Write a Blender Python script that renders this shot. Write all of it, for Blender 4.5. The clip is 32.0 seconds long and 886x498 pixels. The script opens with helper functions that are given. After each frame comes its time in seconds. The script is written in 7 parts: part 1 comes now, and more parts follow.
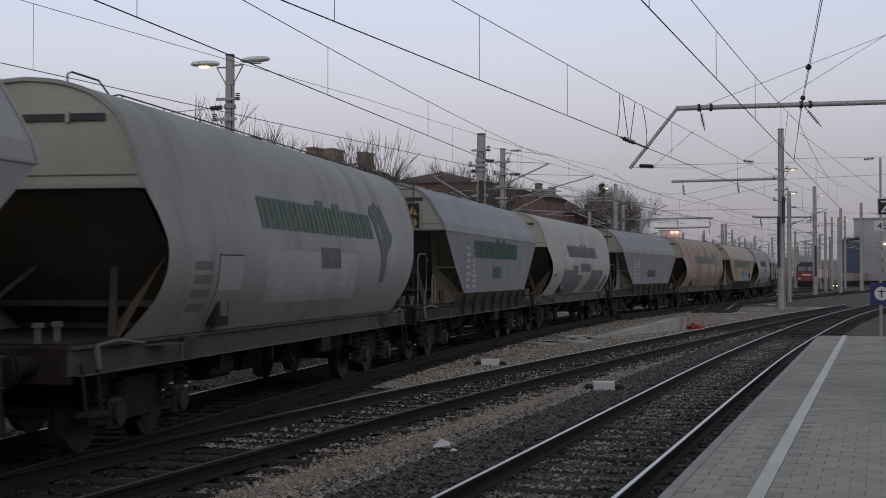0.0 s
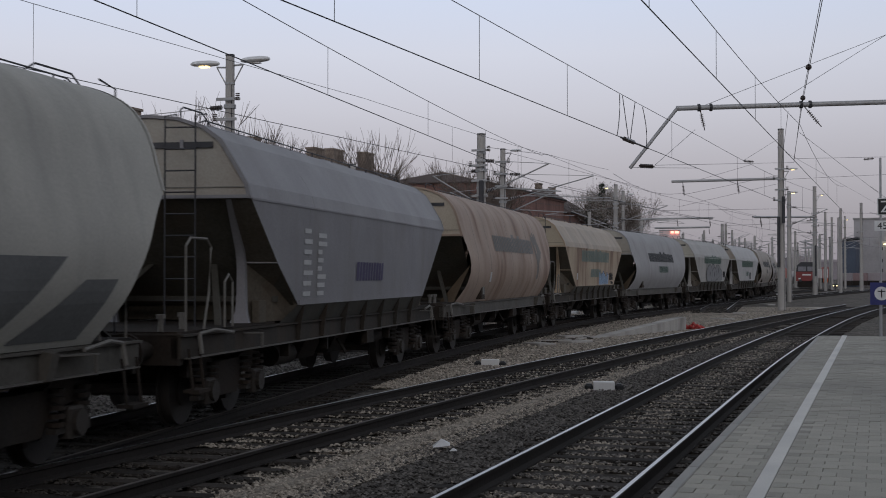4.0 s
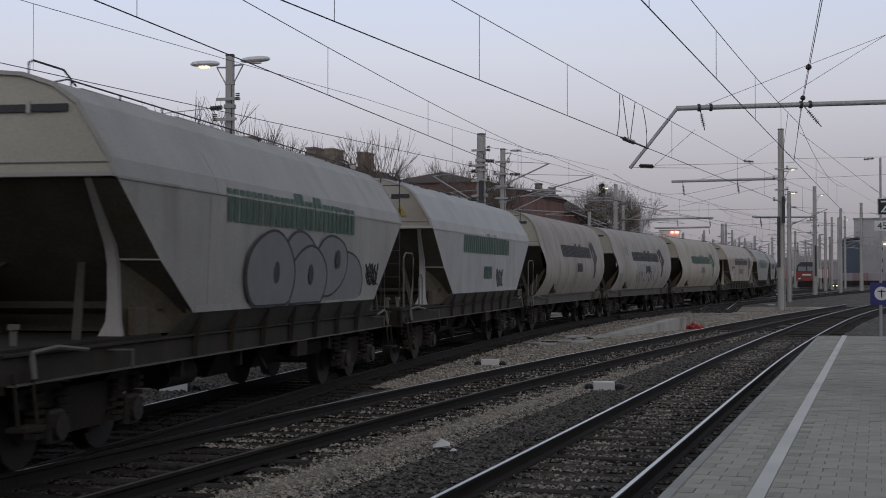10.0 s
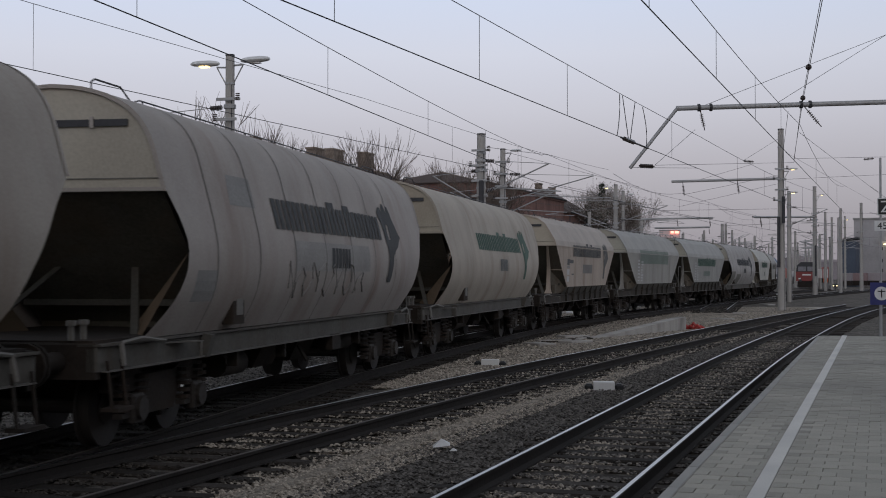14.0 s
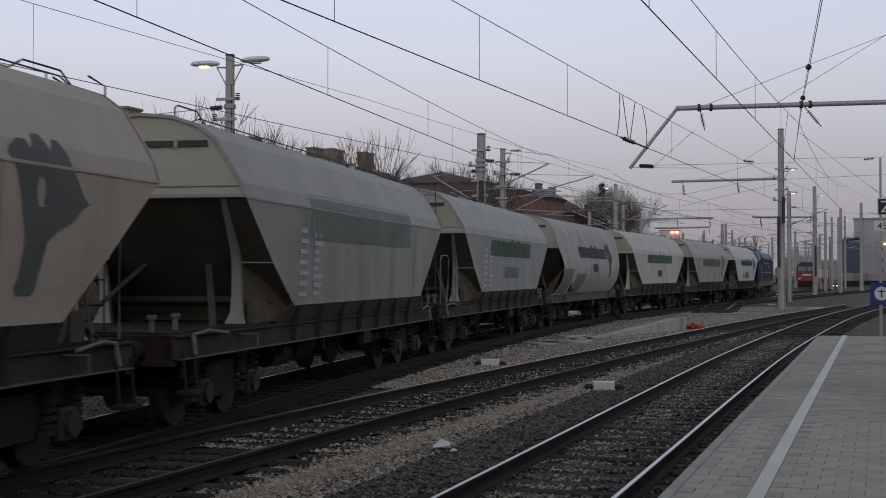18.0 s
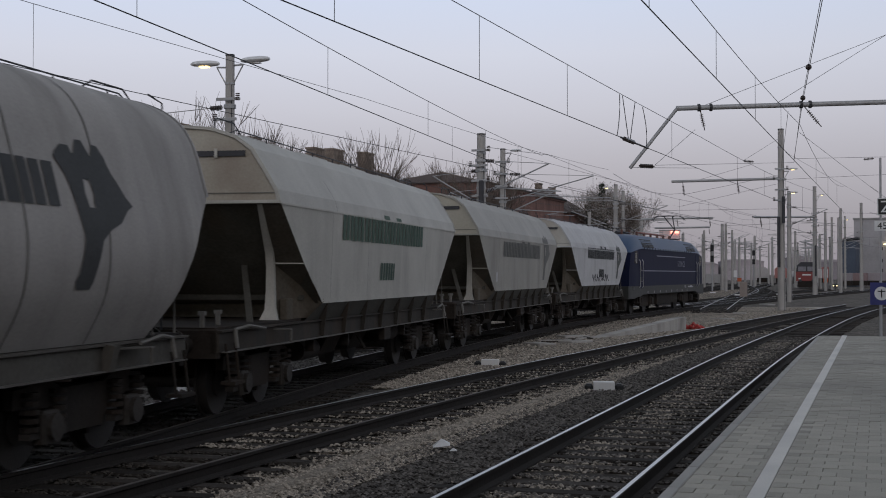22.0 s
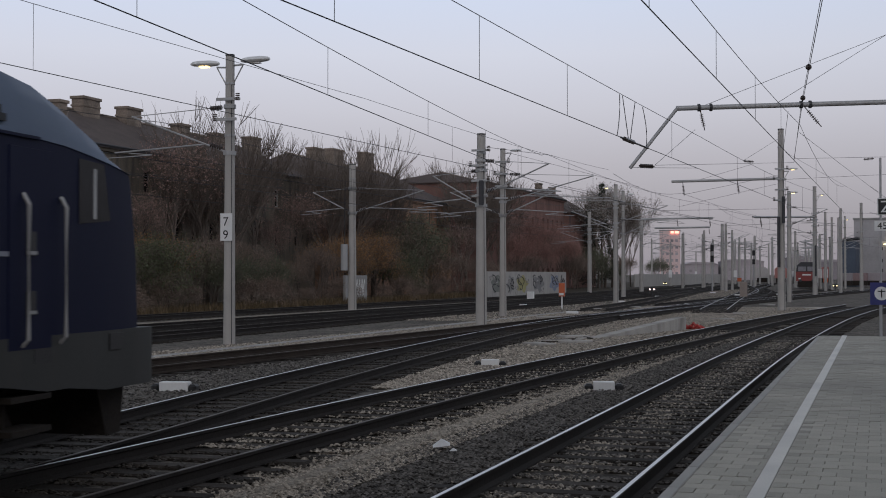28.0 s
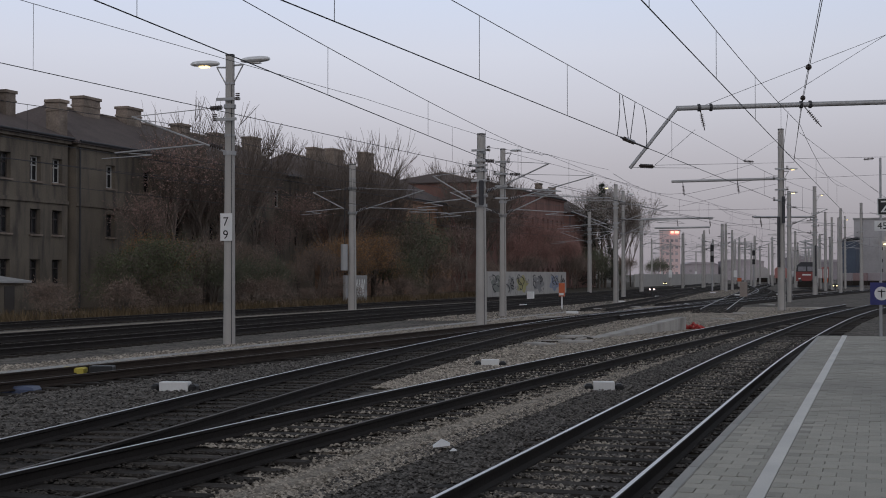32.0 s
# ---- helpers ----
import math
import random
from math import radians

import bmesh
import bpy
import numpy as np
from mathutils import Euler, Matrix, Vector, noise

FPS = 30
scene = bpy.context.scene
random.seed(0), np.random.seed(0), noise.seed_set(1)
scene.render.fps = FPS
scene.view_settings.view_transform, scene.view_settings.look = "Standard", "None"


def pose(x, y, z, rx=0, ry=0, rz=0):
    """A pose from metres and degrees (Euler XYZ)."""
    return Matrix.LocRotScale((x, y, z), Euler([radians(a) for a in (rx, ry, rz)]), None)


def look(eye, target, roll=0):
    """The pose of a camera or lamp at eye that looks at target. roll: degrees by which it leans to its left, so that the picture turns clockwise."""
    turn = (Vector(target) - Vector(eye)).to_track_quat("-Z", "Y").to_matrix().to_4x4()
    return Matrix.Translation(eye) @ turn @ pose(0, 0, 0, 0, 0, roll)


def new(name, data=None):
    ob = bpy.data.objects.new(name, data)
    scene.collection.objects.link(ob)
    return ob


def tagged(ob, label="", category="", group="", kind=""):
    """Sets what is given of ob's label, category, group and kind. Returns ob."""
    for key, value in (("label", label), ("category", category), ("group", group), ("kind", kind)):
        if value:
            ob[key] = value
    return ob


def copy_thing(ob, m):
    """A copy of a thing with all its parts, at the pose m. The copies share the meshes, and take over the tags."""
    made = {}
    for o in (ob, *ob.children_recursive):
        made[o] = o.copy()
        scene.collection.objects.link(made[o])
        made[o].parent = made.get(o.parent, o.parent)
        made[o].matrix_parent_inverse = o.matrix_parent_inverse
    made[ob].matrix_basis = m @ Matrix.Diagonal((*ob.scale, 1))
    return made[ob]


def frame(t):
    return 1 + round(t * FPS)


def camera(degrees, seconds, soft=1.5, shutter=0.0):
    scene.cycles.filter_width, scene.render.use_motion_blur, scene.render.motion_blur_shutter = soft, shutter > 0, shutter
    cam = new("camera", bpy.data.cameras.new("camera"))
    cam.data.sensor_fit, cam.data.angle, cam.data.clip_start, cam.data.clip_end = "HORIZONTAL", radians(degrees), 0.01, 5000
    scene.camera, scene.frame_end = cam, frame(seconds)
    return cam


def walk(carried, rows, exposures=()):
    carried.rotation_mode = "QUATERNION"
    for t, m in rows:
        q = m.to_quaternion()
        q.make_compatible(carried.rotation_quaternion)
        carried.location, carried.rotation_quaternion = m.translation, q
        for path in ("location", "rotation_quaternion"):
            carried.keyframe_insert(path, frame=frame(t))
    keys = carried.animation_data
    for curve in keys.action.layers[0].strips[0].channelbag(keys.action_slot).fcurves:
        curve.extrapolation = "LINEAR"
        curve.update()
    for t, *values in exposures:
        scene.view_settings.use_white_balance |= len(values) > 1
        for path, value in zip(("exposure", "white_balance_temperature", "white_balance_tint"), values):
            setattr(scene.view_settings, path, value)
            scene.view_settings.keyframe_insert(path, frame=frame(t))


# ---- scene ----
cam = camera(36.18, 32.0, soft=1.0, shutter=0.15)
EYE = pose(0, 0, 1.95, 91.074, 0, 17.8)
walk(cam, [(0.0, EYE), (32.0, EYE)])

# ---- light: clear dusk sky, sun already down behind the station ----
world = bpy.data.worlds.new("dusk")
scene.world = world
world.use_nodes = True
wn, wl = world.node_tree.nodes, world.node_tree.links
wn.clear()
sky = wn.new("ShaderNodeTexSky")
sky.sky_type = "NISHITA"
sky.sun_disc = False
sky.sun_elevation, sky.sun_rotation = radians(4), radians(200)
sky.air_density, sky.dust_density, sky.ozone_density = 1.0, 1.5, 2.0
coord = wn.new("ShaderNodeTexCoord")
sep = wn.new("ShaderNodeSeparateXYZ")
ramp = wn.new("ShaderNodeValToRGB")
ramp.color_ramp.elements[0].position, ramp.color_ramp.elements[0].color = 0.0, (0.352, 0.325, 0.365, 1)
ramp.color_ramp.elements[1].position, ramp.color_ramp.elements[1].color = 0.75, (0.29, 0.315, 0.37, 1)
for at, col in ((0.03, (0.392, 0.368, 0.41, 1)), (0.08, (0.525, 0.503, 0.56, 1)), (0.12, (0.64, 0.635, 0.715, 1)), (0.16, (0.71, 0.73, 0.84, 1)), (0.215, (0.69, 0.77, 0.96, 1)), (0.40, (0.46, 0.50, 0.57, 1))):
    ramp.color_ramp.elements.new(at).color = col
mix = wn.new("ShaderNodeMixRGB")
mix.blend_type, mix.inputs[0].default_value = "MIX", 0.90
gain = wn.new("ShaderNodeMixRGB")
gain.blend_type, gain.inputs[0].default_value, gain.inputs[2].default_value = "MULTIPLY", 1.0, (0.10, 0.10, 0.10, 1)
back = wn.new("ShaderNodeBackground")
back.inputs[1].default_value = 1.0
out = wn.new("ShaderNodeOutputWorld")
wl.new(coord.outputs["Generated"], sep.inputs[0])
wl.new(sep.outputs["Z"], ramp.inputs[0])
wl.new(sky.outputs[0], gain.inputs[1])
wl.new(gain.outputs[0], mix.inputs[1])
wl.new(ramp.outputs[0], mix.inputs[2])
# Dims the sky towards the camera's right to fit the view's darker corner.
side = wn.new("ShaderNodeVectorMath")
side.operation = "DOT_PRODUCT"
side.inputs[1].default_value = (0.952, 0.306, 0.0)
right_fall = wn.new("ShaderNodeMapRange")
right_fall.inputs[1].default_value, right_fall.inputs[2].default_value, right_fall.inputs[3].default_value, right_fall.inputs[4].default_value = 0.05, 0.35, 1.0, 0.93
dim = wn.new("ShaderNodeVectorMath")
dim.operation = "SCALE"
wl.new(coord.outputs["Generated"], side.inputs[0])
wl.new(side.outputs["Value"], right_fall.inputs[0])
wl.new(mix.outputs[0], dim.inputs[0])
wl.new(right_fall.outputs[0], dim.inputs["Scale"])
wl.new(dim.outputs[0], back.inputs[0])
wl.new(back.outputs[0], out.inputs[0])
# Weak soft sun lamp added from behind the camera to lift the train's sides.
sun_data = bpy.data.lights.new("sun", "SUN")
sun_data.energy, sun_data.angle, sun_data.color = 0.3, radians(25), (1.0, 0.9, 0.85)
new("sun", sun_data).matrix_world = look((0, 0, 60), (-40, 75, 20))
scene.view_settings.exposure = 0.0


# ---- materials ----
def mat(name, base, rough=0.7, metal=0.0, vary=0.25, scale=3.0, fine=40.0, bump=0.2, dirt=None, dirt_amount=0.0, streak=False, island=0.0, objvary=0.0, spec=0.5, dent=0.0):
    m = bpy.data.materials.new(name)
    m.use_nodes = True
    n, l = m.node_tree.nodes, m.node_tree.links
    b = n["Principled BSDF"]
    b.inputs["Roughness"].default_value, b.inputs["Metallic"].default_value = rough, metal
    b.inputs["Specular IOR Level"].default_value = spec
    tc = n.new("ShaderNodeTexCoord")
    big, small = n.new("ShaderNodeTexNoise"), n.new("ShaderNodeTexNoise")
    big.inputs["Scale"].default_value, big.inputs["Detail"].default_value = scale, 6
    small.inputs["Scale"].default_value, small.inputs["Detail"].default_value = fine, 4
    l.new(tc.outputs["Object"], big.inputs["Vector"])
    l.new(tc.outputs["Object"], small.inputs["Vector"])
    both = n.new("ShaderNodeMath")
    both.operation = "ADD"
    l.new(big.outputs["Fac"], both.inputs[0])
    l.new(small.outputs["Fac"], both.inputs[1])
    rng = n.new("ShaderNodeMapRange")
    rng.inputs[1].default_value, rng.inputs[2].default_value = 0.6, 1.4
    rng.inputs[3].default_value, rng.inputs[4].default_value = 1 - vary, 1 + vary
    l.new(both.outputs[0], rng.inputs[0])
    value = rng.outputs[0]
    for amount, node, socket in ((island, "ShaderNodeNewGeometry", "Random Per Island"), (objvary, "ShaderNodeObjectInfo", "Random")):
        if amount:
            src = n.new(node)
            r2 = n.new("ShaderNodeMapRange")
            r2.inputs[3].default_value, r2.inputs[4].default_value = 1 - amount, 1 + amount
            l.new(src.outputs[socket], r2.inputs[0])
            mul = n.new("ShaderNodeMath")
            mul.operation = "MULTIPLY"
            l.new(value, mul.inputs[0])
            l.new(r2.outputs[0], mul.inputs[1])
            value = mul.outputs[0]
    vm = n.new("ShaderNodeVectorMath")
    vm.operation = "SCALE"
    vm.inputs[0].default_value = base
    l.new(value, vm.inputs["Scale"])
    col = vm.outputs[0]
    if dirt:
        dn = n.new("ShaderNodeTexNoise")
        dn.inputs["Scale"].default_value, dn.inputs["Detail"].default_value = 1.0, 8
        mp = n.new("ShaderNodeMapping")
        mp.inputs["Scale"].default_value = (0.5, 1.9, 0.4) if streak else (scale * 0.5,) * 3
        mp.inputs["Location"].default_value = (len(name) * 3.7, base[0] * 90, base[2] * 50)
        l.new(tc.outputs["Object"], mp.inputs["Vector"])
        l.new(mp.outputs[0], dn.inputs["Vector"])
        dr = n.new("ShaderNodeMapRange")
        dr.inputs[1].default_value, dr.inputs[2].default_value = 0.42, 0.72
        dr.inputs[3].default_value, dr.inputs[4].default_value = 0.0, dirt_amount
        l.new(dn.outputs["Fac"], dr.inputs[0])
        amount = dr.outputs[0]
        if streak:
            # streaks gather in patches
            pn = n.new("ShaderNodeTexNoise")
            pn.inputs["Scale"].default_value, pn.inputs["Detail"].default_value = 0.55, 3
            l.new(mp.outputs[0], pn.inputs["Vector"])
            pr = n.new("ShaderNodeMapRange")
            pr.inputs[1].default_value, pr.inputs[2].default_value = 0.38, 0.62
            pr.inputs[3].default_value, pr.inputs[4].default_value = 0.15, 1.25
            l.new(pn.outputs["Fac"], pr.inputs[0])
            pm = n.new("ShaderNodeMath")
            pm.operation, pm.use_clamp = "MULTIPLY", True
            l.new(amount, pm.inputs[0])
            l.new(pr.outputs[0], pm.inputs[1])
            amount = pm.outputs[0]
        mx = n.new("ShaderNodeMixRGB")
        mx.inputs[2].default_value = (*dirt, 1)
        l.new(amount, mx.inputs[0])
        l.new(col, mx.inputs[1])
        col = mx.outputs[0]
    l.new(col, b.inputs["Base Color"])
    if bump:
        bp = n.new("ShaderNodeBump")
        bp.inputs["Strength"].default_value, bp.inputs["Distance"].default_value = bump, 0.02
        l.new(small.outputs["Fac"], bp.inputs["Height"])
        l.new(bp.outputs[0], b.inputs["Normal"])
        if dent:
            # shallow dents and buckles of thin sheet
            dn2, bp2 = n.new("ShaderNodeTexNoise"), n.new("ShaderNodeBump")
            dn2.inputs["Scale"].default_value, dn2.inputs["Detail"].default_value = 0.9, 2.5
            bp2.inputs["Strength"].default_value, bp2.inputs["Distance"].default_value = dent, 0.12
            l.new(tc.outputs["Object"], dn2.inputs["Vector"])
            l.new(dn2.outputs["Fac"], bp2.inputs["Height"])
            l.new(bp2.outputs[0], bp.inputs["Normal"])
    return m


def glow(name, col, power):
    m = bpy.data.materials.new(name)
    m.use_nodes = True
    b = m.node_tree.nodes["Principled BSDF"]
    b.inputs["Base Color"].default_value = (*col, 1)
    b.inputs["Emission Color"].default_value = (*col, 1)
    b.inputs["Emission Strength"].default_value = power
    return m


def gravel(name, a, b2, size=18.0, patch=0.35, rough=0.95):
    """Loose stones: cells of two tones, with patches and relief."""
    m = bpy.data.materials.new(name)
    m.use_nodes = True
    n, l = m.node_tree.nodes, m.node_tree.links
    p = n["Principled BSDF"]
    p.inputs["Roughness"].default_value = rough
    p.inputs["Specular IOR Level"].default_value = 0.2
    tc = n.new("ShaderNodeTexCoord")
    vo, no = n.new("ShaderNodeTexVoronoi"), n.new("ShaderNodeTexNoise")
    vo.inputs["Scale"].default_value, no.inputs["Scale"].default_value, no.inputs["Detail"].default_value = size, 0.35, 6
    l.new(tc.outputs["Object"], vo.inputs["Vector"])
    l.new(tc.outputs["Object"], no.inputs["Vector"])
    hs = n.new("ShaderNodeSeparateColor")
    l.new(vo.outputs["Color"], hs.inputs[0])
    mx = n.new("ShaderNodeMixRGB")
    mx.inputs[1].default_value, mx.inputs[2].default_value = (*a, 1), (*b2, 1)
    ad = n.new("ShaderNodeMath")
    ad.operation = "MULTIPLY_ADD"
    ad.inputs[1].default_value = patch * 2
    l.new(no.outputs["Fac"], ad.inputs[0])
    sc = n.new("ShaderNodeMath")
    sc.operation = "MULTIPLY_ADD"
    sc.inputs[1].default_value, sc.inputs[2].default_value = 1 - patch, -patch * 0.5
    l.new(hs.outputs[0], sc.inputs[0])
    l.new(sc.outputs[0], ad.inputs[2])
    mid = n.new("ShaderNodeTexNoise")
    mid.inputs["Scale"].default_value, mid.inputs["Detail"].default_value, mid.inputs["Roughness"].default_value = 2.6, 8, 0.75
    l.new(tc.outputs["Object"], mid.inputs["Vector"])
    mr = n.new("ShaderNodeMapRange")
    mr.inputs[1].default_value, mr.inputs[2].default_value, mr.inputs[3].default_value, mr.inputs[4].default_value = 0.35, 0.65, -0.45, 0.45
    l.new(mid.outputs["Fac"], mr.inputs[0])
    am = n.new("ShaderNodeMath")
    am.operation, am.use_clamp = "ADD", True
    l.new(ad.outputs[0], am.inputs[0])
    l.new(mr.outputs[0], am.inputs[1])
    l.new(am.outputs[0], mx.inputs[0])
    l.new(mx.outputs[0], p.inputs["Base Color"])
    bp = n.new("ShaderNodeBump")
    bp.invert = True
    bp.inputs["Strength"].default_value, bp.inputs["Distance"].default_value = 0.9, 0.04
    l.new(vo.outputs["Distance"], bp.inputs["Height"])
    l.new(bp.outputs[0], p.inputs["Normal"])
    return m


BALLAST = gravel("ballast", (0.05, 0.045, 0.04), (0.21, 0.19, 0.165))
PALE = gravel("pale_gravel", (0.125, 0.11, 0.092), (0.44, 0.39, 0.32), 20, 0.45)
EARTH = gravel("earth", (0.03, 0.027, 0.02), (0.09, 0.075, 0.055), 6)
STONES = mat("stones", (0.345, 0.305, 0.255), 0.95, vary=0.3, island=0.55, spec=0.2)
OILYSTONES = mat("oily_stones", (0.062, 0.055, 0.048), 0.95, vary=0.3, island=0.5, spec=0.2)
DARKSTONES = mat("dark_stones", (0.13, 0.12, 0.11), 0.95, vary=0.3, island=0.6, spec=0.2)
RAIL = mat("rail_side", (0.030, 0.026, 0.024), 0.85, 0.0, 0.3, 2, 30, spec=0.2)
RAILTOP = mat("rail_top", (0.55, 0.55, 0.56), 0.3, 1.0, 0.1, 2, 60, 0.02)
RAILRUST = mat("rail_top_rusty", (0.10, 0.085, 0.075), 0.6, 0.2, 0.3, 2, 60, 0.1)
SLEEPER = mat("sleeper_wood", (0.042, 0.036, 0.031), 0.9, 0, 0.35, 2, 25, 0.5, objvary=0.35, spec=0.2)
CONCRETE = mat("concrete", (0.36, 0.355, 0.345), 0.9, 0, 0.14, 1.2, 60, 0.2, (0.2, 0.19, 0.18), 0.5, spec=0.3)
MAST = mat("mast_concrete", (0.43, 0.41, 0.385), 0.85, 0, 0.12, 1.0, 50, 0.15, (0.25, 0.24, 0.23), 0.5, True, spec=0.3)
PAVER = mat("paver", (0.44, 0.42, 0.365), 0.9, 0, 0.14, 1.3, 90, 0.3, (0.25, 0.24, 0.215), 0.55, objvary=0.09, island=0.09, spec=0.25)
KERB = mat("kerb_concrete", (0.40, 0.39, 0.365), 0.85, 0, 0.12, 1.0, 60, 0.2, (0.25, 0.25, 0.24), 0.5)
LINE = mat("line_paint", (0.74, 0.72, 0.67), 0.7, 0, 0.08, 2, 60, 0.1, (0.4, 0.4, 0.4), 0.35)
STEEL = mat("galvanised_steel", (0.40, 0.40, 0.40), 0.55, 0.25, 0.12, 3, 40, 0.05)
DARKSTEEL = mat("dark_steel", (0.055, 0.055, 0.06), 0.6, 0.3, 0.25, 3, 40, 0.1)
WIRE = mat("copper_wire", (0.035, 0.035, 0.04), 0.6, 0.3, 0.1)
INSULATOR = mat("insulator", (0.05, 0.035, 0.03), 0.35, 0, 0.1)
WHITE = mat("white_enamel", (0.75, 0.75, 0.74), 0.5, 0, 0.06, 3, 50, 0.02)
BLACK = mat("black_enamel", (0.015, 0.015, 0.016), 0.5, 0, 0.1)
BLUE = mat("blue_enamel", (0.03, 0.035, 0.16), 0.45, 0, 0.08)
ORANGE = mat("orange_paint", (0.55, 0.13, 0.05), 0.6, 0, 0.15)
RED = mat("red_plastic", (0.42, 0.045, 0.04), 0.6, 0, 0.25)
YELLOW = mat("yellow_paint", (0.55, 0.45, 0.08), 0.7, 0, 0.2)
TARP = mat("blue_plastic", (0.075, 0.095, 0.16), 0.5, 0, 0.2)
LAMPGLOW = glow("sodium_lamp", (1.0, 0.74, 0.34), 2.6)
WHITEGLOW = glow("signal_white", (1.0, 0.72, 0.70), 2.5)
AMBERGLOW = glow("signal_amber", (1.0, 0.85, 0.5), 3.0)
NEON = glow("neon_red", (1.0, 0.30, 0.22), 3.0)
UNDER = mat("underframe_grime", (0.030, 0.026, 0.023), 0.85, 0.0, 0.4, 2, 20, 0.3, (0.055, 0.037, 0.026), 0.5, spec=0.2)
WHEEL = mat("wheel_steel", (0.033, 0.029, 0.026), 0.7, 0.1, 0.3)
WORNBOX = mat("axle_box_grime", (0.05, 0.044, 0.039), 0.7, 0.2, 0.4, 2, 20, 0.3, (0.03, 0.025, 0.02), 0.5, spec=0.3)
# Inner sheet colour is darkened for the shade under the end cowls.
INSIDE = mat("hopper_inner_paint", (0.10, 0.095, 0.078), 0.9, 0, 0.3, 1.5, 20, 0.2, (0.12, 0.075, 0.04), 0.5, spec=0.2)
PRIMER = mat("rusty_primer", (0.14, 0.098, 0.062), 0.9, 0, 0.3, 1.5, 20, 0.2, (0.10, 0.075, 0.05), 0.6, spec=0.2)
# Flange and gusset colour: body paint darkened for shade, plus rust.
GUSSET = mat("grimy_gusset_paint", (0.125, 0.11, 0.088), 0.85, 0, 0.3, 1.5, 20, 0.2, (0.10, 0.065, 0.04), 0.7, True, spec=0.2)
WORN = mat("worn_steel_edge", (0.13, 0.122, 0.11), 0.6, 0.2, 0.3, 2, 30, 0.1)


# ---- mesh building ----
class Geo:
    """Collects corners and faces of one mesh."""

    def __init__(self):
        self.v, self.f = [], []

    def add(self, verts, faces):
        k = len(self.v)
        self.v.extend(tuple(p) for p in verts)
        self.f.extend(tuple(k + i for i in q) for q in faces)
        return self

    def box(self, x0, x1, y0, y1, z0, z1, cut=0.0):
        if cut:
            c = cut
            a = [(x0 + c, y0), (x1 - c, y0), (x1, y0 + c), (x1, y1 - c), (x1 - c, y1), (x0 + c, y1), (x0, y1 - c), (x0, y0 + c)]
            n = 8
            vs = [(*p, z0) for p in a] + [(*p, z1 - c) for p in a]
            top = [(x0 + c, y0 + c, z1), (x1 - c, y0 + c, z1), (x1 - c, y1 - c, z1), (x0 + c, y1 - c, z1)]
            fs = [tuple(range(n - 1, -1, -1))] + [(i, (i + 1) % n, n + (i + 1) % n, n + i) for i in range(n)]
            t = 2 * n
            fs += [(t, t + 1, t + 2, t + 3), (n, n + 1, t + 1, t), (n + 1, n + 2, t + 1), (n + 2, n + 3, t + 2, t + 1), (n + 3, n + 4, t + 2), (n + 4, n + 5, t + 3, t + 2), (n + 5, n + 6, t + 3), (n + 6, n + 7, t, t + 3), (n + 7, n, t)]
            return self.add(vs + top, fs)
        vs = [(x, y, z) for z in (z0, z1) for x, y in ((x0, y0), (x1, y0), (x1, y1), (x0, y1))]
        return self.add(vs, [(3, 2, 1, 0), (4, 5, 6, 7), (0, 1, 5, 4), (1, 2, 6, 5), (2, 3, 7, 6), (3, 0, 4, 7)])

    def tube(self, pts, r, n=6, r_end=None, cap=True):
        pts = [Vector(p) for p in pts]
        r_end = r if r_end is None else r_end
        rings = []
        for i, p in enumerate(pts):
            d = (pts[min(i + 1, len(pts) - 1)] - pts[max(i - 1, 0)]).normalized()
            a = d.cross(Vector((0, 0, 1)))
            a = a.normalized() if a.length > 1e-3 else Vector((1, 0, 0))
            b = d.cross(a).normalized()
            rr = r + (r_end - r) * i / max(1, len(pts) - 1)
            rings.append([p + a * math.cos(2 * math.pi * j / n) * rr + b * math.sin(2 * math.pi * j / n) * rr for j in range(n)])
        vs = [q for ring in rings for q in ring]
        fs = [(i * n + j, i * n + (j + 1) % n, (i + 1) * n + (j + 1) % n, (i + 1) * n + j) for i in range(len(pts) - 1) for j in range(n)]
        if cap:
            fs += [tuple(range(n - 1, -1, -1)), tuple((len(pts) - 1) * n + j for j in range(n))]
        return self.add(vs, fs)

    def prism(self, outline, axis, a, b):
        """A flat outline of (p, q) pairs drawn out along an axis from a to b."""
        n = len(outline)

        def at(p, q, w):
            return {"x": (w, p, q), "y": (p, w, q), "z": (p, q, w)}[axis]
        vs = [at(p, q, w) for w in (a, b) for p, q in outline]
        return self.add(vs, [tuple(range(n)), tuple(range(2 * n - 1, n - 1, -1))] + [(i, n + i, n + (i + 1) % n, (i + 1) % n) for i in range(n)])

    def loft(self, rings, closed=True, caps=True):
        n = len(rings[0])
        vs = [p for ring in rings for p in ring]
        m = n if closed else n - 1
        fs = [(i * n + j, i * n + (j + 1) % n, (i + 1) * n + (j + 1) % n, (i + 1) * n + j) for i in range(len(rings) - 1) for j in range(m)]
        if caps and closed:
            fs += [tuple(range(n - 1, -1, -1)), tuple((len(rings) - 1) * n + j for j in range(n))]
        return self.add(vs, fs)

    def mesh(self, name, smooth=None):
        me = bpy.data.meshes.new(name)
        me.from_pydata(self.v, [], self.f)
        b = bmesh.new()
        b.from_mesh(me)
        bmesh.ops.recalc_face_normals(b, faces=b.faces)
        b.to_mesh(me)
        b.free()
        if smooth:
            me.polygons.foreach_set("use_smooth", [True] * len(me.polygons))
            me.set_sharp_from_angle(angle=radians(smooth))
        return me


